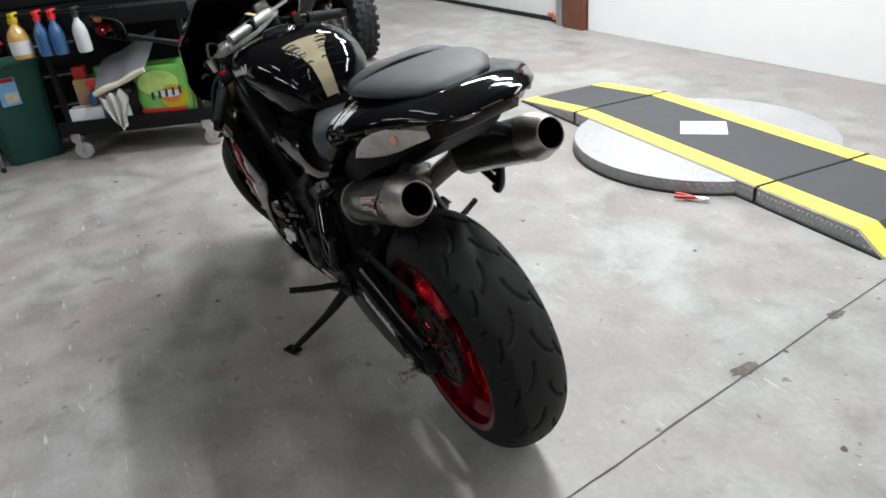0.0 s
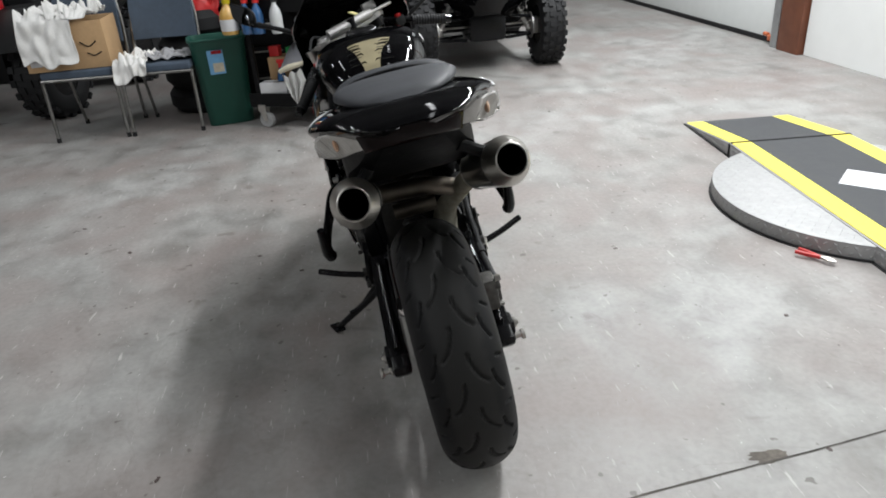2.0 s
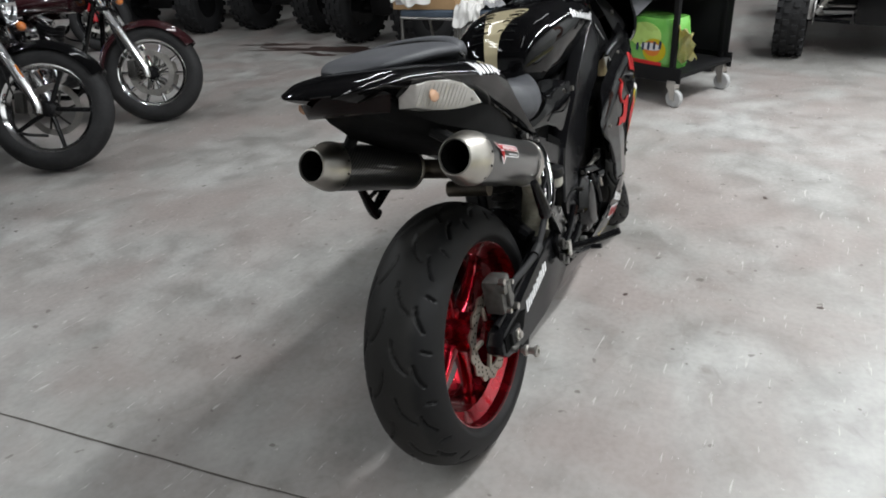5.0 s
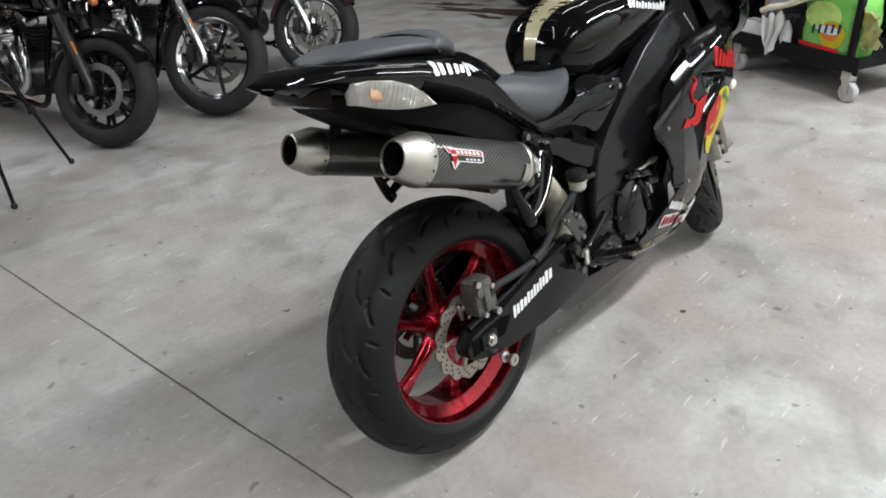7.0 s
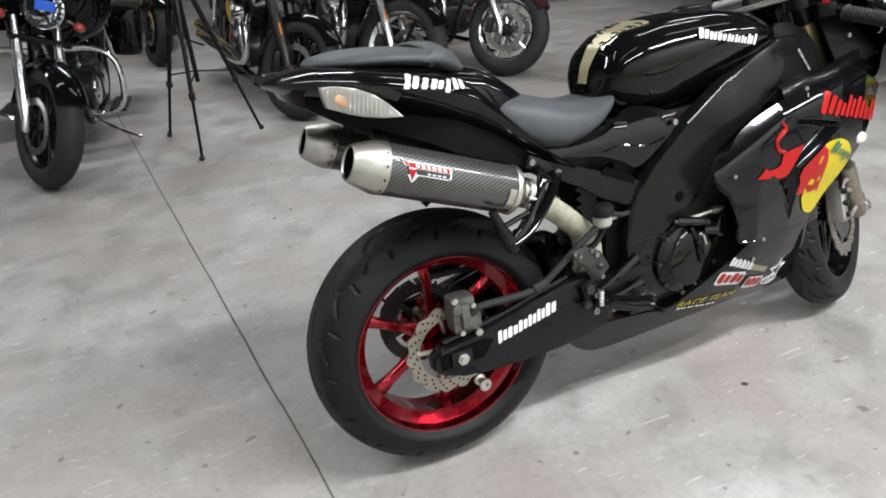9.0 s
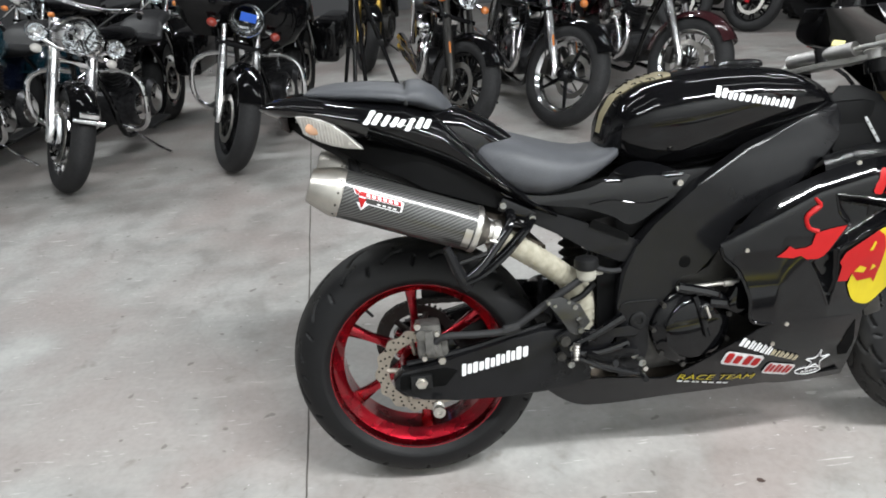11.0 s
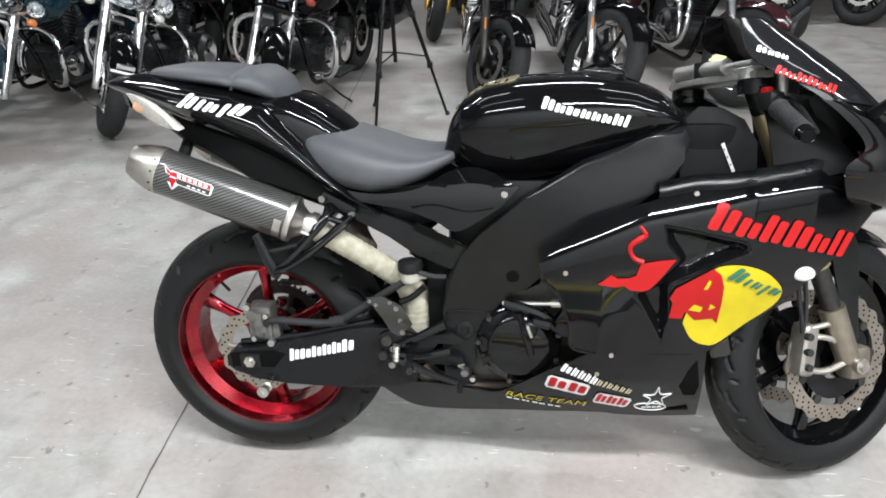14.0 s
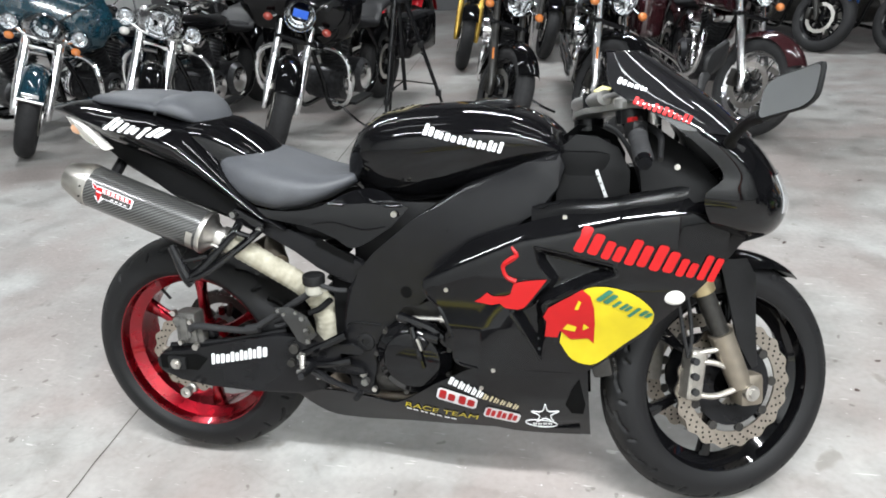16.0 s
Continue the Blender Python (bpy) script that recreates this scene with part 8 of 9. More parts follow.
bm = B()
ringmesh(bm, [rrect(0.22, 0.30, 0.0), rrect(0.23, 0.31, 0.01), rrect(0.275, 0.365, 0.56), rrect(0.285, 0.375, 0.57), rrect(0.285, 0.375, 0.595), rrect(0.265, 0.355, 0.595), rrect(0.255, 0.345, 0.57), rrect(0.215, 0.295, 0.02)])
part("bin_body", bm, GREENBIN, bn)
bm = B()
tube(bm, [Vector(p) for p in rrect(0.285, 0.375, 0.588)] + [Vector(rrect(0.285, 0.375, 0.588)[0])], 0.010, 8, 60)
part("rim", bm, GREENBIN, bn)
bm = B()
box(bm, (0.003, 0.105, 0.16), (-0.138, 0.03, 0.44), 0.0, Euler((0, radians(-2.3), 0)).to_matrix())
lb = part("paper_label", bm, mat("light_blue_paper", (0.16, 0.38, 0.62), 0.6, grain=0.15, scale=40), bn, "light blue paper label")
for c, zz, h in ((REDDEC, 0.507, 0.022), (mat("cream_paper", (0.62, 0.55, 0.42), 0.6, grain=0.2, scale=60), 0.405, 0.06)):
    bm = B()
    box(bm, (0.003, 0.07, h), (-0.1405 - (zz - 0.44) * 0.04, 0.02, zz), 0.0, Euler((0, radians(-2.3), 0)).to_matrix())
    part("label_print", bm, c, lb)

# ---- tool cart with cleaning things ----
CX, CY = Vector((3.43, 0.855)), Vector((3.13, 0.13))
along = (CY - CX)
cart_len = along.length
cart = pose(CX.x, CX.y, 0, 0, 0, math.degrees(math.atan2(along.y, along.x)))
ct = thing("tool_cart", "black steel tool cart on castors with cleaning supplies", "cart", cart)
CARTMAT = mat("black_powder_coat", (0.006, 0.006, 0.0066), 0.5, grain=0.3, scale=100, bump=0.0003, spec=0.15)
for z, nm in ((0.19, "lower_shelf"), (0.80, "top_shelf")):
    bm = B()
    box(bm, (cart_len + 0.14, 0.56, 0.025), (cart_len / 2, 0.24, z), 0.004)
    for a, bq in (((-0.07, -0.04), (cart_len + 0.07, -0.04)), ((-0.07, 0.52), (cart_len + 0.07, 0.52))):
        box(bm, (cart_len + 0.14, 0.008, 0.09), (cart_len / 2, a[1], z + 0.03 - 0.03), 0.002)
    part(nm, bm, CARTMAT, ct)
for px in (0.0, cart_len):
    for py in (-0.025, 0.505):
        bm = B()
        box(bm, (0.03, 0.03, 0.68), (px, py, 0.48), 0.003)
        part("post", bm, CARTMAT, ct)
        bm = B()
        lathe(bm, [(0.0, -0.018), (0.046, -0.018), (0.052, -0.012), (0.052, 0.012), (0.046, 0.018), (0.0, 0.018)], 24, (px + 0.03, py, 0.052))
        cs = part("castor", bm, mat("grey_castor", (0.35, 0.35, 0.35), 0.4, grain=0.15, scale=40), ct, "grey castor wheel")
        bm = B()
        box(bm, (0.06, 0.05, 0.05), (px + 0.012, py, 0.135), 0.008)
        for s in (-1, 1):
            slab(bm, [(px - 0.015, 0.14), (px + 0.04, 0.14), (px + 0.042, 0.045), (px + 0.018, 0.045)], py + s * 0.022, py + s * 0.026)
        part("fork", bm, STEEL, cs)
bm = B()
box(bm, (cart_len + 0.10, 0.012, 0.52), (cart_len / 2, 0.50, 0.50), 0.002)
part("back_panel", bm, CARTMAT, ct)


def at_cart(u, v, z, turn=0.0):
    return cart @ pose(u, v, z, 0, 0, turn)


def spray_bottle(m, body, head, label, h=0.20, r=0.042):
    th = thing("spray_bottle", label, "bottle", m, "spray bottles on the cart")
    bm = B()
    lathe(bm, [(0.0, 0.0), (r * 0.9, 0.0), (r, 0.012), (r, h * 0.55), (r * 0.8, h * 0.72), (r * 0.36, h * 0.88), (r * 0.34, h), (0, h)], 22, axis="z")
    part("bottle", bm, body, th)
    bm = B()
    lathe(bm, [(r * 0.42, h * 0.94), (r * 0.42, h * 1.06), (r * 0.3, h * 1.08)], 16, axis="z")
    box(bm, (0.085, 0.022, 0.026), (0.022, 0, h * 1.14), 0.006)
    box(bm, (0.012, 0.016, 0.055), (0.040, 0, h * 1.04), 0.004, Euler((0, radians(20), 0)).to_matrix())
    part("trigger_head", bm, head, th)
    bm = B()
    lathe(bm, [(r * 1.01, h * 0.12), (r * 1.015, h * 0.12), (r * 1.015, h * 0.48), (r * 1.01, h * 0.48)], 22, axis="z", closed=True)
    part("label", bm, WHITEDEC if label.startswith("amber") else body, th)
    return th


def liquid(name, col):
    return mat(name, col, 0.18, grain=0.12, scale=40, coat=0.6)


BL, WH, AM = liquid("blue_cleaner", (0.03, 0.10, 0.24)), liquid("milky_cleaner", (0.55, 0.56, 0.56)), liquid("amber_cleaner", (0.55, 0.32, 0.08))
HEADR, HEADB = mat("red_plastic", (0.55, 0.02, 0.02), 0.4, grain=0.1, scale=50), mat("black_trigger", (0.02, 0.02, 0.02), 0.4, grain=0.2, scale=50)
# bottles hang by their triggers from a rail at the cart's end
bm = B()
tube(bm, [(-0.17, -0.06, 0.86), (0.44, -0.06, 0.86)], 0.008, 8, 1)
for px in (0.08, 0.46):
    tube(bm, [(px, -0.06, 0.86), (px, -0.02, 0.80)], 0.008, 8, 1)
part("hanging_rail", bm, CARTMAT, ct)
for k, (u, bd, hd, lab) in enumerate(((-0.09, AM, YELDEC, "amber cleaner bottle with white label and yellow trigger"), (0.04, BL, HEADR, "blue spray bottle with red trigger"), (0.12, BL, HEADR, "dark blue spray bottle with red trigger"), (0.25, WH, HEADB, "milky white spray bottle with black trigger"))):
    spray_bottle(at_cart(u, -0.085, 0.635, 90), bd, hd, lab, 0.20, 0.056 if k == 0 else 0.040)
for k, (u, v, bd, hd, lab, h) in enumerate(((0.15, 0.05, BL, HEADR, "blue spray bottle standing on the shelf", 0.2), (0.335, -0.012, WH, HEADB, "cloudy white bottle on the lower shelf", 0.15), (0.265, -0.005, BL, WH, "small blue bottle on the lower shelf", 0.13))):
    spray_bottle(at_cart(u, v, 0.2035, 30 * k), bd, hd, lab, h, 0.032)
TOTE = mat("black_tote", (0.015, 0.015, 0.016), 0.5, grain=0.2, scale=60)
for u, v, z, sx, sy, sz, mt, lab in ((0.12, 0.20, 0.2035, 0.20, 0.16, 0.24, CARD, "brown cardboard box on the cart"), (0.11, 0.02, 0.2035, 0.19, 0.10, 0.10, WHITEDEC, "white paper box on the cart shelf"),
                                     (0.06, 0.18, 0.4435, 0.07, 0.06, 0.07, HEADR, "small red box on a cardboard box"), (0.19, 0.18, 0.4435, 0.07, 0.06, 0.06, mat("green_plastic", (0.02, 0.35, 0.08), 0.4, grain=0.1, scale=40), "small green box on a cardboard box"),
                                     (0.33, 0.14, 0.2035, 0.20, 0.20, 0.19, TOTE, "black plastic tote on the cart shelf")):
    th = thing("supply_box", lab, "box", at_cart(u, v, z, 6))
    bm = B()
    box(bm, (sx, sy, sz), (0, 0, sz / 2), 0.004)
    part("carton", bm, mt, th)
    bm = B()
    box(bm, (sx * 0.96, 0.004, 0.003), (0, -sy * 0.2, sz + 0.001))
    part("flap_seam", bm, PLASTIC, th)
# a folded pad leaning on the tote, its cream edge to the front, and a hanging rag
PAD = [((0.225, -0.10, 0.405), (0.54, -0.10, 0.515)), ((0.225, -0.03, 0.450), (0.56, -0.03, 0.565)), ((0.220, 0.06, 0.500), (0.575, 0.06, 0.625)), ((0.215, 0.16, 0.530), (0.590, 0.16, 0.690))]
bm = B()
rows = [[Vector(a).lerp(Vector(e), q) + Vector((0, 0, 0.006 * math.sin(11 * q + 2 * a[1]))) for q in np.linspace(0, 1, 14)] for a, e in [(tuple(p), tuple(q)) for p, q in zip(spline([r[0] for r in PAD], 12), spline([r[1] for r in PAD], 12))]]
ringmesh(bm, rows, False, False)
bmesh.ops.solidify(bm, geom=list(bm.faces), thickness=0.03)
pad = solo("folded_blanket", bm, mat("pale_grey_cloth", (0.30, 0.30, 0.325), 0.8, grain=0.12, scale=60, bump=0.002), "folded grey pad with a cream edge leaning on the cart", "blanket", m=cart)
bm = B()
tube(bm, [Vector(PAD[0][0]).lerp(Vector(PAD[0][1]), q) + Vector((0, -0.004, -0.012 + 0.004 * math.sin(9 * q))) for q in np.linspace(0, 1, 9)], [0.016, 0.020, 0.015, 0.019, 0.014], 10)
part("edge_roll", bm, mat("cream_cotton", (0.60, 0.55, 0.43), 0.9, grain=0.1, scale=80, bump=0.001), pad, "rolled cream cotton edge")
bm = B()
rows = []
for v in np.linspace(0, 1, 16):
    w = lerp1([0, 0.3, 0.6, 1], [0.13, 0.15, 0.10, 0.03], v)
    c = 0.315 + 0.055 * v + 0.01 * math.sin(5 * v)
    rows.append([(c + w * (q - 0.5), -0.125 - 0.02 * v - 0.016 * math.sin(17 * q + 3 * v) * (0.4 + v), 0.385 + 0.04 * (q - 0.5) - 0.185 * v + 0.014 * math.sin(13 * q + 1)) for q in np.linspace(0, 1, 26)])
ringmesh(bm, rows, False, False)
bmesh.ops.solidify(bm, geom=list(bm.faces), thickness=0.003)
solo("rag", bm, RAGWHITE, "white rag hanging from the cart shelf", "rag", m=cart)
# paper towel pack
pk = thing("paper_towel_pack", "green plastic-wrapped pack of paper towels on the cart", "pack", at_cart(0.595, 0.09, 0.2035, -3))
bm = B()
rings = []
for k, z in enumerate(np.linspace(0, 0.30, 15)):
    g = 1 - 0.10 * abs(z / 0.15 - 1) ** 5
    ring = []
    for a in np.linspace(0, 2 * math.pi, 44, endpoint=False):
        c, q = math.cos(a), math.sin(a)
        p = Vector((0.175 * g * math.copysign(abs(c) ** 0.35, c), 0.11 * g * math.copysign(abs(q) ** 0.35, q), z))
        f = 0.007 * noise.noise(Vector((p.x * 18, p.y * 18 + 4, p.z * 22))) if p.y > -0.10 else 0.0
        ring.append(p + Vector((f, f, 0)))
    rings.append(ring)
ringmesh(bm, rings)
part("wrap", bm, mat("green_film", (0.10, 0.36, 0.06), 0.22, col2=(0.20, 0.48, 0.10), scale=14, coat=0.5), pk, "", True, 60)
for k, (mt, cx, cz, rx, rz) in enumerate(((mat("lime_film", (0.42, 0.60, 0.16), 0.25, grain=0.2, scale=20), -0.02, 0.20, 0.12, 0.075), (YELDEC, 0.055, 0.115, 0.085, 0.07), (mat("orange_print", (0.55, 0.16, 0.02), 0.3, grain=0.1, scale=30), 0.04, 0.125, 0.06, 0.045), (WHITEDEC, 0.03, 0.135, 0.075, 0.022))):
    bm = B()
    slab(bm, [(cx + rx * math.cos(q), cz + rz * math.sin(q)) for q in np.linspace(0, 2 * math.pi, 28, endpoint=False)], -0.1105 - 0.0008 * k, -0.1125 - 0.0008 * k)
    part("print", bm, mt, pk)
bm = B()
box(bm, (0.27, 0.002, 0.022), (-0.02, -0.1125, 0.040), 0.0, Euler((0, radians(1), 0)).to_matrix())
part("print", bm, HEADR, pk, "red printed band")
bm = B()
for k in range(5):
    tube(bm, [(-0.070 + 0.042 * k, -0.1155, 0.105 + 0.006 * k), (-0.066 + 0.042 * k, -0.1155, 0.150 + 0.006 * k)], 0.009, 6, 1, flat=0.3)
pieces("print_bar", bm, mat("navy_print", (0.012, 0.02, 0.06), 0.3, grain=0.1, scale=40), pk)
bm = B()
rows = [[(0.165 + 0.14 * u, -0.10 + 0.10 * v * (1 - 0.4 * u) + 0.016 * math.sin(14 * v + 8 * u), 0.16 + (0.13 - 0.06 * u) * math.cos(3.1 * v) + 0.012 * math.sin(21 * u + 9 * v)) for v in np.linspace(0, 1, 16)] for u in np.linspace(0, 1, 12)]
ringmesh(bm, rows, False, False)
bmesh.ops.solidify(bm, geom=list(bm.faces), thickness=0.002)
part("gathered_end", bm, mat("pale_film", (0.55, 0.58, 0.40), 0.25, col2=(0.50, 0.40, 0.10), scale=16, coat=0.4), pk, "crumpled pale film end")
# dark drawer cabinet behind the cart
dc = thing("drawer_cabinet", "black steel drawer cabinet behind the tool cart", "cabinet", pose(4.25, 0.55, 0, 0, 0, 0))
bm = B()
box(bm, (0.5, 1.1, 1.05), (0, 0, 0.565), 0.01)
part("carcass", bm, CARTMAT, dc)
for k in range(5):
    bm = B()
    box(bm, (0.02, 1.04, 0.18), (-0.258, 0, 0.16 + 0.195 * k), 0.006)
    dr = part("drawer", bm, CARTMAT, dc)
    bm = B()
    tube(bm, [(-0.275, -0.4, 0.22 + 0.195 * k), (-0.285, 0, 0.22 + 0.195 * k), (-0.275, 0.4, 0.22 + 0.195 * k)], 0.007, 8)
    part("handle", bm, STEEL, dr)
for sx in (-0.2, 0.2):
    for sy in (-0.48, 0.48):
        bm = B()
        cyl(bm, (sx, sy, 0.0), (sx, sy, 0.05), 0.03, 12)
        part("foot", bm, RUBBER, dc)
# red jacket and dark fender behind the bin
cloth("jacket", 4.15, 1.35, 0.75, 0.5, 0.5, 0, HEADR, "red jacket thrown over a stack behind the chairs", 15, 0.12, 0.8, 4.05)
st = thing("tyre_stack", "stack of worn black tyres behind the chairs", "tyres", pose(4.25, 1.35, 0))
for k in range(4):
    bm = B()
    lathe(bm, [(0.18, 0.0), (0.27, 0.0), (0.31, 0.05), (0.31, 0.13), (0.27, 0.18), (0.18, 0.18)], 40, (0, 0, k * 0.185), "z", True)
    part("tyre", bm, RUBBER, st)

# ---- turntable ramp ----
DIAMOND = mat("bright_tread_plate", (0.37, 0.37, 0.37), 0.50, metal=0.25, grain=0.15, scale=30)
BLACKMAT = mat("black_rubber_mat", (0.045, 0.047, 0.052), 0.55, grain=0.15, scale=20, bump=0.001)
YELLOWTAPE = mat("yellow_safety_paint", (0.80, 0.69, 0.10), 0.5, grain=0.08, scale=40, bump=0.0005)
RM = pose(1.226, -1.995, 0, 0, 0, 180 - 4.5)
rp = thing("turntable", "round tread-plate turntable lying on the floor", "turntable", pose(1.172, -1.972, 0))
bm = B()
lathe(bm, [(0.0, 0.066), (0.627, 0.066), (0.632, 0.063), (0.632, 0.0), (0.0, 0.0)], 96, axis="z")
part("disc", bm, DIAMOND, rp)
bm = B()
lathe(bm, [(0.634, 0.0), (0.642, 0.0), (0.641, 0.006), (0.634, 0.008)], 96, axis="z", closed=True)
part("floor_seal", bm, RUBBER, rp)
verts, faces = [], []
n = 0
step = 0.034
for i in range(-20, 21):
    for j in range(-20, 21):
        x, y = i * step, j * step
        if x * x + y * y > 0.612 ** 2:
            continue
        a = radians(45 if (i + j) % 2 else -45)
        ca, sa = math.cos(a), math.sin(a)
        b0 = len(verts)
        for u, v, z in ((-0.013, 0, 0.066), (0, 0.0042, 0.066), (0.013, 0, 0.066), (0, -0.0042, 0.066), (0, 0, 0.0684)):
            verts.append((x + u * ca - v * sa, y + u * sa + v * ca, z))
        for k in range(4):
            faces.append((b0 + k, b0 + (k + 1) % 4, b0 + 4))
tp = pydata("tread_relief", verts, faces, DIAMOND, rp, False)
tp["kind"] = "stuff"
verts, faces = [], []
for i in range(116):
    for j in range(2):
        a = 2 * math.pi * (i + 0.5 * j) / 116
        z = 0.020 + 0.026 * j
        c, s = math.cos(a), math.sin(a)
        b0 = len(verts)
        q = radians(45 if (i + j) % 2 else -45)
        for u, v, o in ((-0.014, 0, 0), (0, 0.006, 0), (0.014, 0, 0), (0, -0.006, 0), (0, 0, 0.0045)):
            uu, vv = u * math.cos(q) - v * math.sin(q), u * math.sin(q) + v * math.cos(q)
            rr = 0.6325 + o
            verts.append((rr * c - uu * s, rr * s + uu * c, z + vv))
        for k in range(4):
            faces.append((b0 + k, b0 + (k + 1) % 4, b0 + 4))
pydata("edge_relief", verts, faces, DIAMOND, rp, False)["kind"] = "stuff"

dk = thing("ramp_deck", "black rubber ramp deck with yellow edge stripes", "ramp", RM)
# along its length u: low end, two joints, brow, low end
U = [-1.25, -0.63, 0.715, 1.176, 1.29]
Z = [0.012, 0.074, 0.074, 0.074, 0.006]
for k in range(4):
    for y0, y1, mt, nm in ((-0.315, -0.215, YELLOWTAPE, "yellow_stripe"), (-0.213, 0.213, BLACKMAT, "rubber_tread"), (0.215, 0.315, YELLOWTAPE, "yellow_stripe")):
        bm = B()
        g = 0.003 if k < 2 else 0.0
        ua, ub = U[k] + g, U[k + 1] - g
        base = 0.0 if k != 1 else 0.068
        ringmesh(bm, [[(ua, y0, base), (ua, y1, base), (ua, y1, Z[k]), (ua, y0, Z[k])], [(ub, y0, base), (ub, y1, base), (ub, y1, Z[k + 1]), (ub, y0, Z[k + 1])]])
        part(nm, bm, mt, dk)
    for s in (-1, 1):
        bm = B()
        slab(bm, [(U[k] + 0.001, 0.0), (U[k + 1] - 0.001, 0.0), (U[k + 1] - 0.001, Z[k + 1] - 0.004), (U[k] + 0.001, Z[k] - 0.004)], s * 0.3155, s * 0.324)
        part("side_plate", bm, DIAMOND, dk)
        bm = B()
        box(bm, (U[k + 1] - U[k], 0.008, 0.006), ((U[k] + U[k + 1]) / 2, s * 0.329, 0.003))
        part("floor_seal", bm, RUBBER, dk)
verts, faces = [], []
for i in range(120):
    for s in (-1, 1):
        for j in range(2):
            u, z = U[0] + 0.02 + 0.0215 * (i + 0.5 * j), 0.018 + 0.03 * j
            top = float(np.interp(u, U, Z))
            if u > U[-1] - 0.02 or z > top - 0.016 or -0.5 < u < 0.5:
                continue
            q, b0 = radians(45 if (i + j) % 2 else -45), len(verts)
            for a, v, o in ((-0.014, 0, 0), (0, 0.006, 0), (0.014, 0, 0), (0, -0.006, 0), (0, 0, 0.0045)):
                verts.append((u + a * math.cos(q) - v * math.sin(q), s * (0.3242 + o), z + a * math.sin(q) + v * math.cos(q)))
            for k in range(4):
                faces.append((b0 + k, b0 + (k + 1) % 4, b0 + 4))
pydata("edge_relief", verts, faces, DIAMOND, dk, False)["kind"] = "stuff"
for k in (1, 2):
    bm = B()
    box(bm, (0.012, 0.64, 0.007), (U[k], 0, 0.0745), 0.002)
    box(bm, (0.012, 0.006, 0.072), (U[k], -0.327, 0.036), 0.001)
    box(bm, (0.012, 0.006, 0.072), (U[k], 0.327, 0.036), 0.001)
    part("joint_strip", bm, RUBBER, dk)
verts, faces = [], []
for i in range(3, 26):
    for j in range(-9, 10):
        for k, (ua, ub) in enumerate(((U[0], U[1]),)):
            x, y = ua + i * 0.0215, j * 0.0215
            if x > ub - 0.02:
                continue
            z = Z[0] + (Z[1] - Z[0]) * (x - ua) / (ub - ua) + 0.0002
            b0 = len(verts)
            for u, v, o in ((-0.0075, 0, 0), (0, 0.0075, 0), (0.0075, 0, 0), (0, -0.0075, 0), (0, 0, 0.0025)):
                verts.append((x + u, y + v, z + o))
            for q in range(4):
                faces.append((b0 + q, b0 + (q + 1) % 4, b0 + 4))
pydata("mat_relief", verts, faces, BLACKMAT, dk, False)["kind"] = "stuff"
bm = B()
box(bm, (0.225, 0.205, 0.002), (0, 0, 0), 0)
solo("paper_sheet", bm, mat("pale_grey_card", (0.70, 0.70, 0.72), 0.5, grain=0.06, scale=30), "pale grey card plate lying on the ramp", "plate", m=pose(1.205, -2.02, 0.0756, 0, 0, 45))
cl = thing("spring_clamp", "red-handled spring clamp lying by the turntable", "clamp", pose(0.700, -1.452, 0.012, 0, 0, 33) @ Matrix.Diagonal((0.72, 0.72, 0.9, 1)))
for s in (-1, 1):
    bm = B()
    tube(bm, [(0.0, 0.0, 0.004), (0.06, s * 0.014, 0.006), (0.12, s * 0.022, 0.006)], 0.009, 8, flat=1.0)
    part("handle", bm, HEADR, cl, "red handle")
    bm = B()
    tube(bm, [(0.0, 0, 0.004), (-0.04, s * 0.012, 0.004), (-0.075, s * 0.002, 0.002)], 0.006, 8)
    part("jaw", bm, STEEL, cl)

# ---- tripod ----
FEET = [(-0.337, 2.579), (0.056, 2.969), (-0.476, 3.152)]
tcx, tcy = sum(p[0] for p in FEET) / 3, sum(p[1] for p in FEET) / 3
tpd = thing("camera_tripod", "black folding camera tripod standing on the floor", "tripod", pose(tcx, tcy, 0))
for fx0, fy0 in FEET:
    d = Vector((fx0 - tcx, fy0 - tcy, 0))
    hip = Vector((d.x * 0.12, d.y * 0.12, 0.92))
    for a, e, r in ((0.0, 0.36, 0.009), (0.34, 0.70, 0.0125), (0.68, 1.0, 0.0155)):
        bm = B()
        tube(bm, [d.lerp(hip, a), d.lerp(hip, e)], r, 10, 1)
        lg = part("leg_section", bm, SATIN, tpd)
        if e < 1:
            bm = B()
            p = d.lerp(hip, e)
            box(bm, (0.035, 0.035, 0.04), p, 0.008)
            part("leg_lock", bm, PLASTIC, lg)
    bm = B()
    bmesh.ops.create_icosphere(bm, subdivisions=2, radius=0.016, matrix=Matrix.Translation(d + Vector((0, 0, 0.014))))
    part("foot", bm, RUBBER, tpd)
    bm = B()
    tube(bm, [d.lerp(hip, 0.42), Vector((0, 0, 0.42))], 0.005, 6, 1)
    part("brace", bm, SATIN, tpd)
bm = B()
tube(bm, [(0, 0, 0.36), (0, 0, 1.02)], 0.013, 12, 1)
part("centre_column", bm, SATIN, tpd)
bm = B()
lathe(bm, [(0.0, 0.90), (0.05, 0.90), (0.055, 0.93), (0.045, 0.97), (0.02, 0.98), (0.02, 1.02), (0.04, 1.03), (0.04, 1.07), (0.0, 1.07)], 24, axis="z")
box(bm, (0.10, 0.07, 0.02), (0, 0, 1.085), 0.004)
part("head", bm, PLASTIC, tpd)
bm = B()
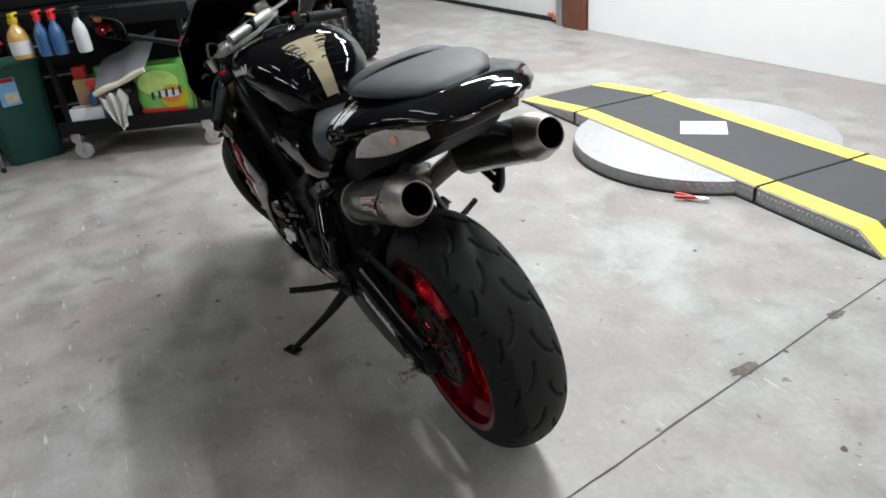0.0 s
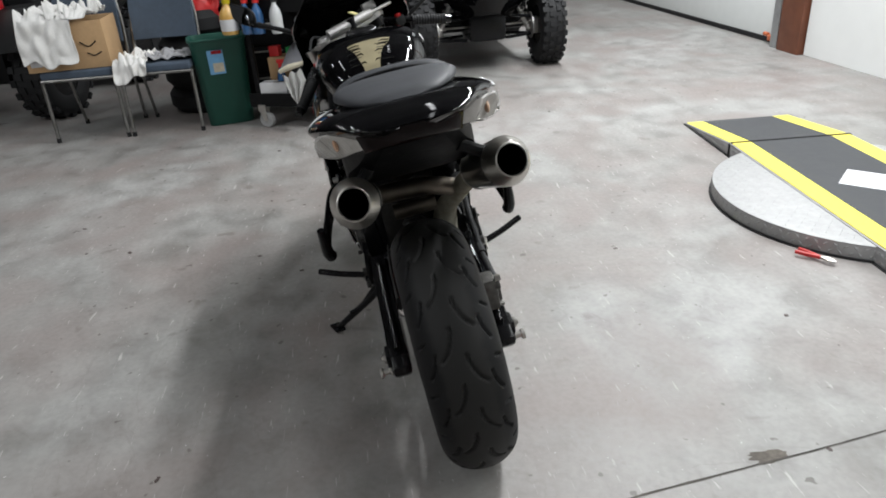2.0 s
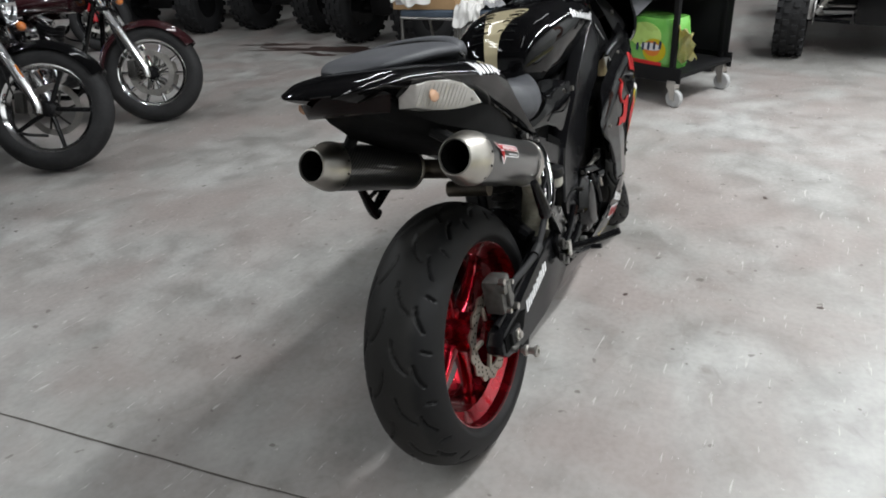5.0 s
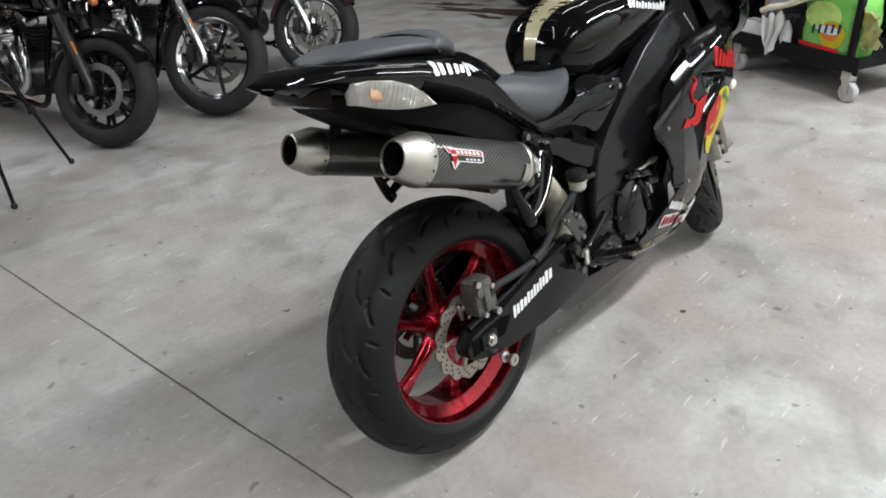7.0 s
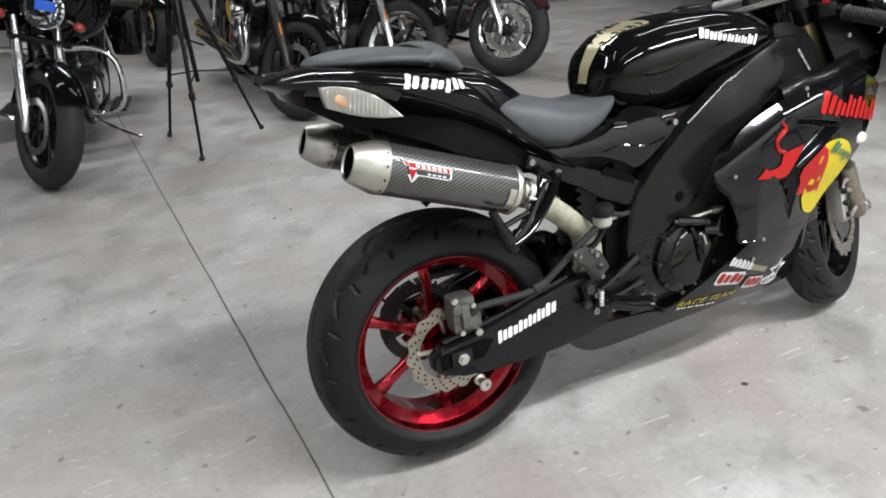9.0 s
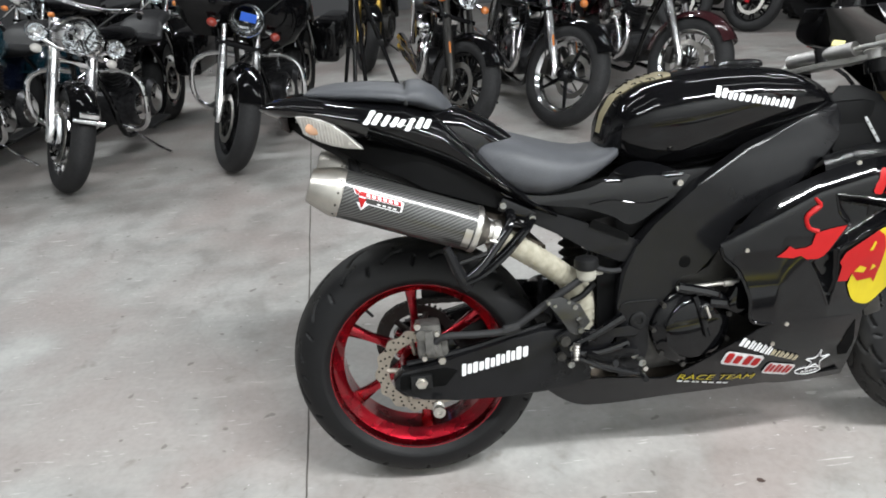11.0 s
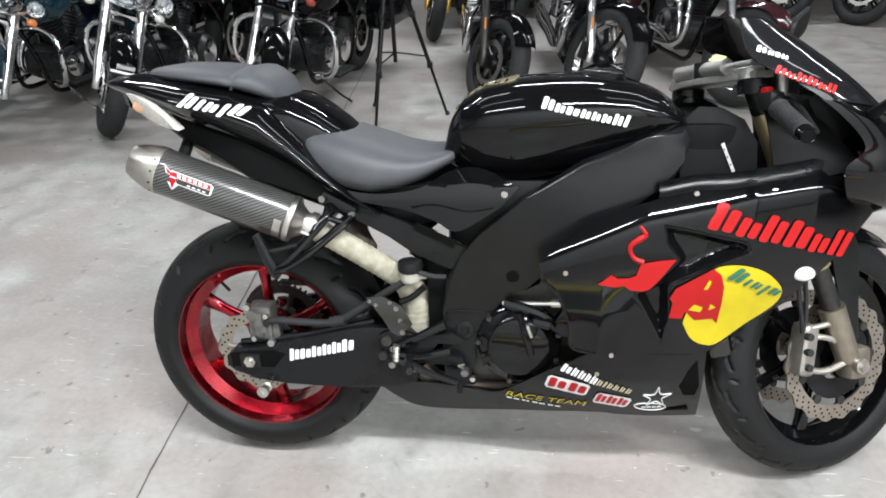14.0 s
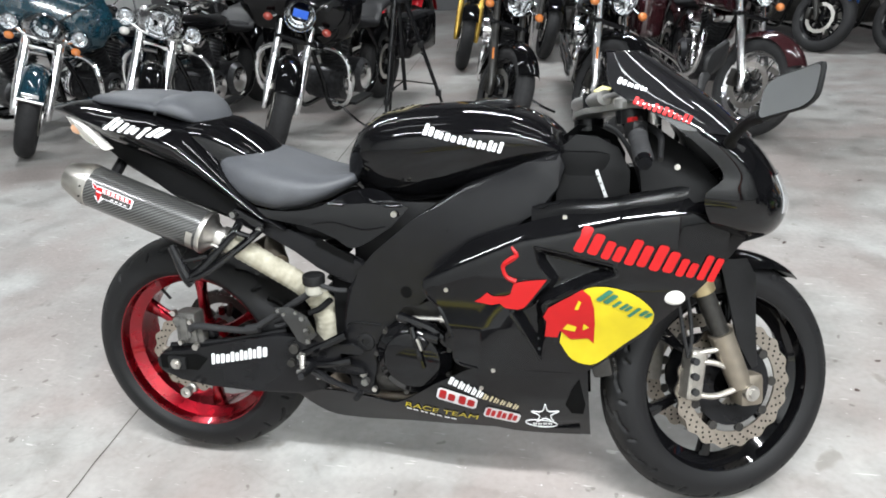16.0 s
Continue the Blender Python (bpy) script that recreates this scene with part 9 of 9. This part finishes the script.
tube(bm, [(0, 0, 1.05), (0.06, -0.12, 0.98), (0.08, -0.20, 0.94)], [0.006, 0.006, 0.012], 8)
part("pan_handle", bm, PLASTIC, tpd)

# ---- door, post and floor joint ----
b = B()
box(b, (0.30, 0.24, CEIL), (4.19, SOUTH - 0.07, CEIL / 2), 0.006)
solo("door_post", b, mat("rust_brown_paint", (0.22, 0.075, 0.035), 0.5, col2=(0.13, 0.045, 0.025), scale=9, bump=0.001), "rust-brown painted steel door post", "post", kind="structure")
b = B()
box(b, (0.10, 0.14, CEIL), (4.43, SOUTH - 0.04, CEIL / 2), 0.004)
solo("door_track", b, mat("galvanised_steel", (0.42, 0.43, 0.44), 0.4, metal=0.8, grain=0.15, scale=30), "grey galvanised door track", "track", kind="structure")
door = thing("door_1", "white sectional overhead door, closed", "door", pose(0, 0, 0), kind="structure")
for k in range(7):
    b = B()
    box(b, (4.6, 0.05, 0.49), (6.80, SOUTH - 0.10, 0.045 + 0.245 + 0.50 * k), 0.008)
    part("panel", b, mat("white_door_paint", (0.72, 0.74, 0.73), 0.45, grain=0.04, scale=8), door)
b = B()
box(b, (4.6, 0.06, 0.04), (6.80, SOUTH - 0.10, 0.021), 0.006)
part("bottom_seal", b, RUBBER, door)
b = B()
box(b, (EAST - 9.1, 0.16, CEIL), ((EAST + 9.1) / 2, SOUTH - 0.08, CEIL / 2), 0.004)
solo("wall_southeast", b, WALLMAT, "white painted workshop wall beside the door", "wall", kind="structure", smooth=False)
b = B()
box(b, (4.66, 0.16, CEIL - 3.55), (6.80, SOUTH - 0.10, (CEIL + 3.55) / 2), 0.004)
solo("wall_lintel", b, WALLMAT, "white painted wall above the overhead door", "wall", kind="structure", smooth=False)
b = B()
box(b, (0.06, 0.05, 0.05), (4.56, SOUTH - 0.03, 0.06), 0.01)
cyl(b, (4.60, SOUTH - 0.02, 0.085), (4.66, SOUTH - 0.02, 0.085), 0.018, 10)
solo("door_roller", b, mat("orange_primer", (0.50, 0.13, 0.05), 0.5, grain=0.2, scale=40), "orange painted door roller bracket", "bracket", kind="structure")

rnd = random.Random(4)
vs, fs = [], []
ys = np.linspace(-3.5, 6.5, 260)
for k, yy in enumerate(ys):
    xx = -0.300 - 0.1238 * yy + 0.004 * noise.noise(Vector((yy * 3.0, 0, 0))) + 0.002 * noise.noise(Vector((yy * 14.0, 3, 0)))
    hw = 0.0022 + 0.0022 * abs(noise.noise(Vector((yy * 9.0, 7, 0))))
    vs += [(xx - hw, yy, 0.0012), (xx + hw, yy, 0.0012)]
    if k:
        a = 2 * k
        fs.append((a - 2, a - 1, a + 1, a))
pydata("floor_joint", vs, fs, mat("joint_dirt", (0.075, 0.068, 0.06), 0.9, grain=0.6, scale=9), None, False)
tagged(bpy.data.objects["floor_joint"], "dark dirty saw-cut joint in the concrete floor", "joint", kind="structure")


def blotch(name, x, y, w, d, turn, material, label, seed, z=0.0008, jag=0.45, n=36):
    bm = B()
    pts = []
    for k in range(n):
        a = 2 * math.pi * k / n
        q = 1 + jag * noise.noise(Vector((math.cos(a) * 2.2 + seed * 5.1, math.sin(a) * 2.2, seed))) + 0.15 * noise.noise(Vector((math.cos(a) * 7 + seed, math.sin(a) * 7, 3)))
        pts.append((w / 2 * q * math.cos(a), d / 2 * q * math.sin(a)))
    vs = [bm.verts.new((p[0], p[1], z)) for p in pts]
    mid = bm.verts.new((0, 0, z))
    for k in range(n):
        bm.faces.new((vs[k], vs[(k + 1) % n], mid))
    return solo(name, bm, material, label, "stain", kind="structure", m=pose(x, y, 0, 0, 0, turn), smooth=False)


SPALL = mat("broken_concrete", (0.13, 0.115, 0.10), 0.95, grain=0.4, scale=60, bump=0.004)
OIL = mat("dried_oil", (0.030, 0.022, 0.020), 0.35, col2=(0.085, 0.055, 0.048), scale=14)
blotch("chip", -0.160, -1.156, 0.035, 0.075, 0, SPALL, "chipped spot on the floor joint", 2)
blotch("chip", -0.195, -0.722, 0.045, 0.10, 0, SPALL, "chipped spot on the floor joint", 3)
blotch("oil_stain", 4.10, 3.60, 0.26, 1.25, 8, OIL, "dark dried oil stain on the concrete", 6, jag=0.9)
blotch("oil_stain", 4.22, 4.20, 0.13, 0.70, 16, OIL, "dark dried oil stain on the concrete", 9, 0.0011, jag=0.9)
blotch("oil_stain", 3.92, 3.45, 0.12, 0.45, -4, OIL, "small dried oil stain on the concrete", 12, 0.0011, jag=0.9)
rnd = random.Random(8)
for k in range(26):
    blotch("floor_spot", rnd.uniform(-0.6, 3.6), rnd.uniform(-1.2, 2.6), rnd.uniform(0.012, 0.035), rnd.uniform(0.010, 0.022), rnd.uniform(0, 180), OIL, "small dark spot on the concrete", 20 + k, 0.0009, 0.6, 14)
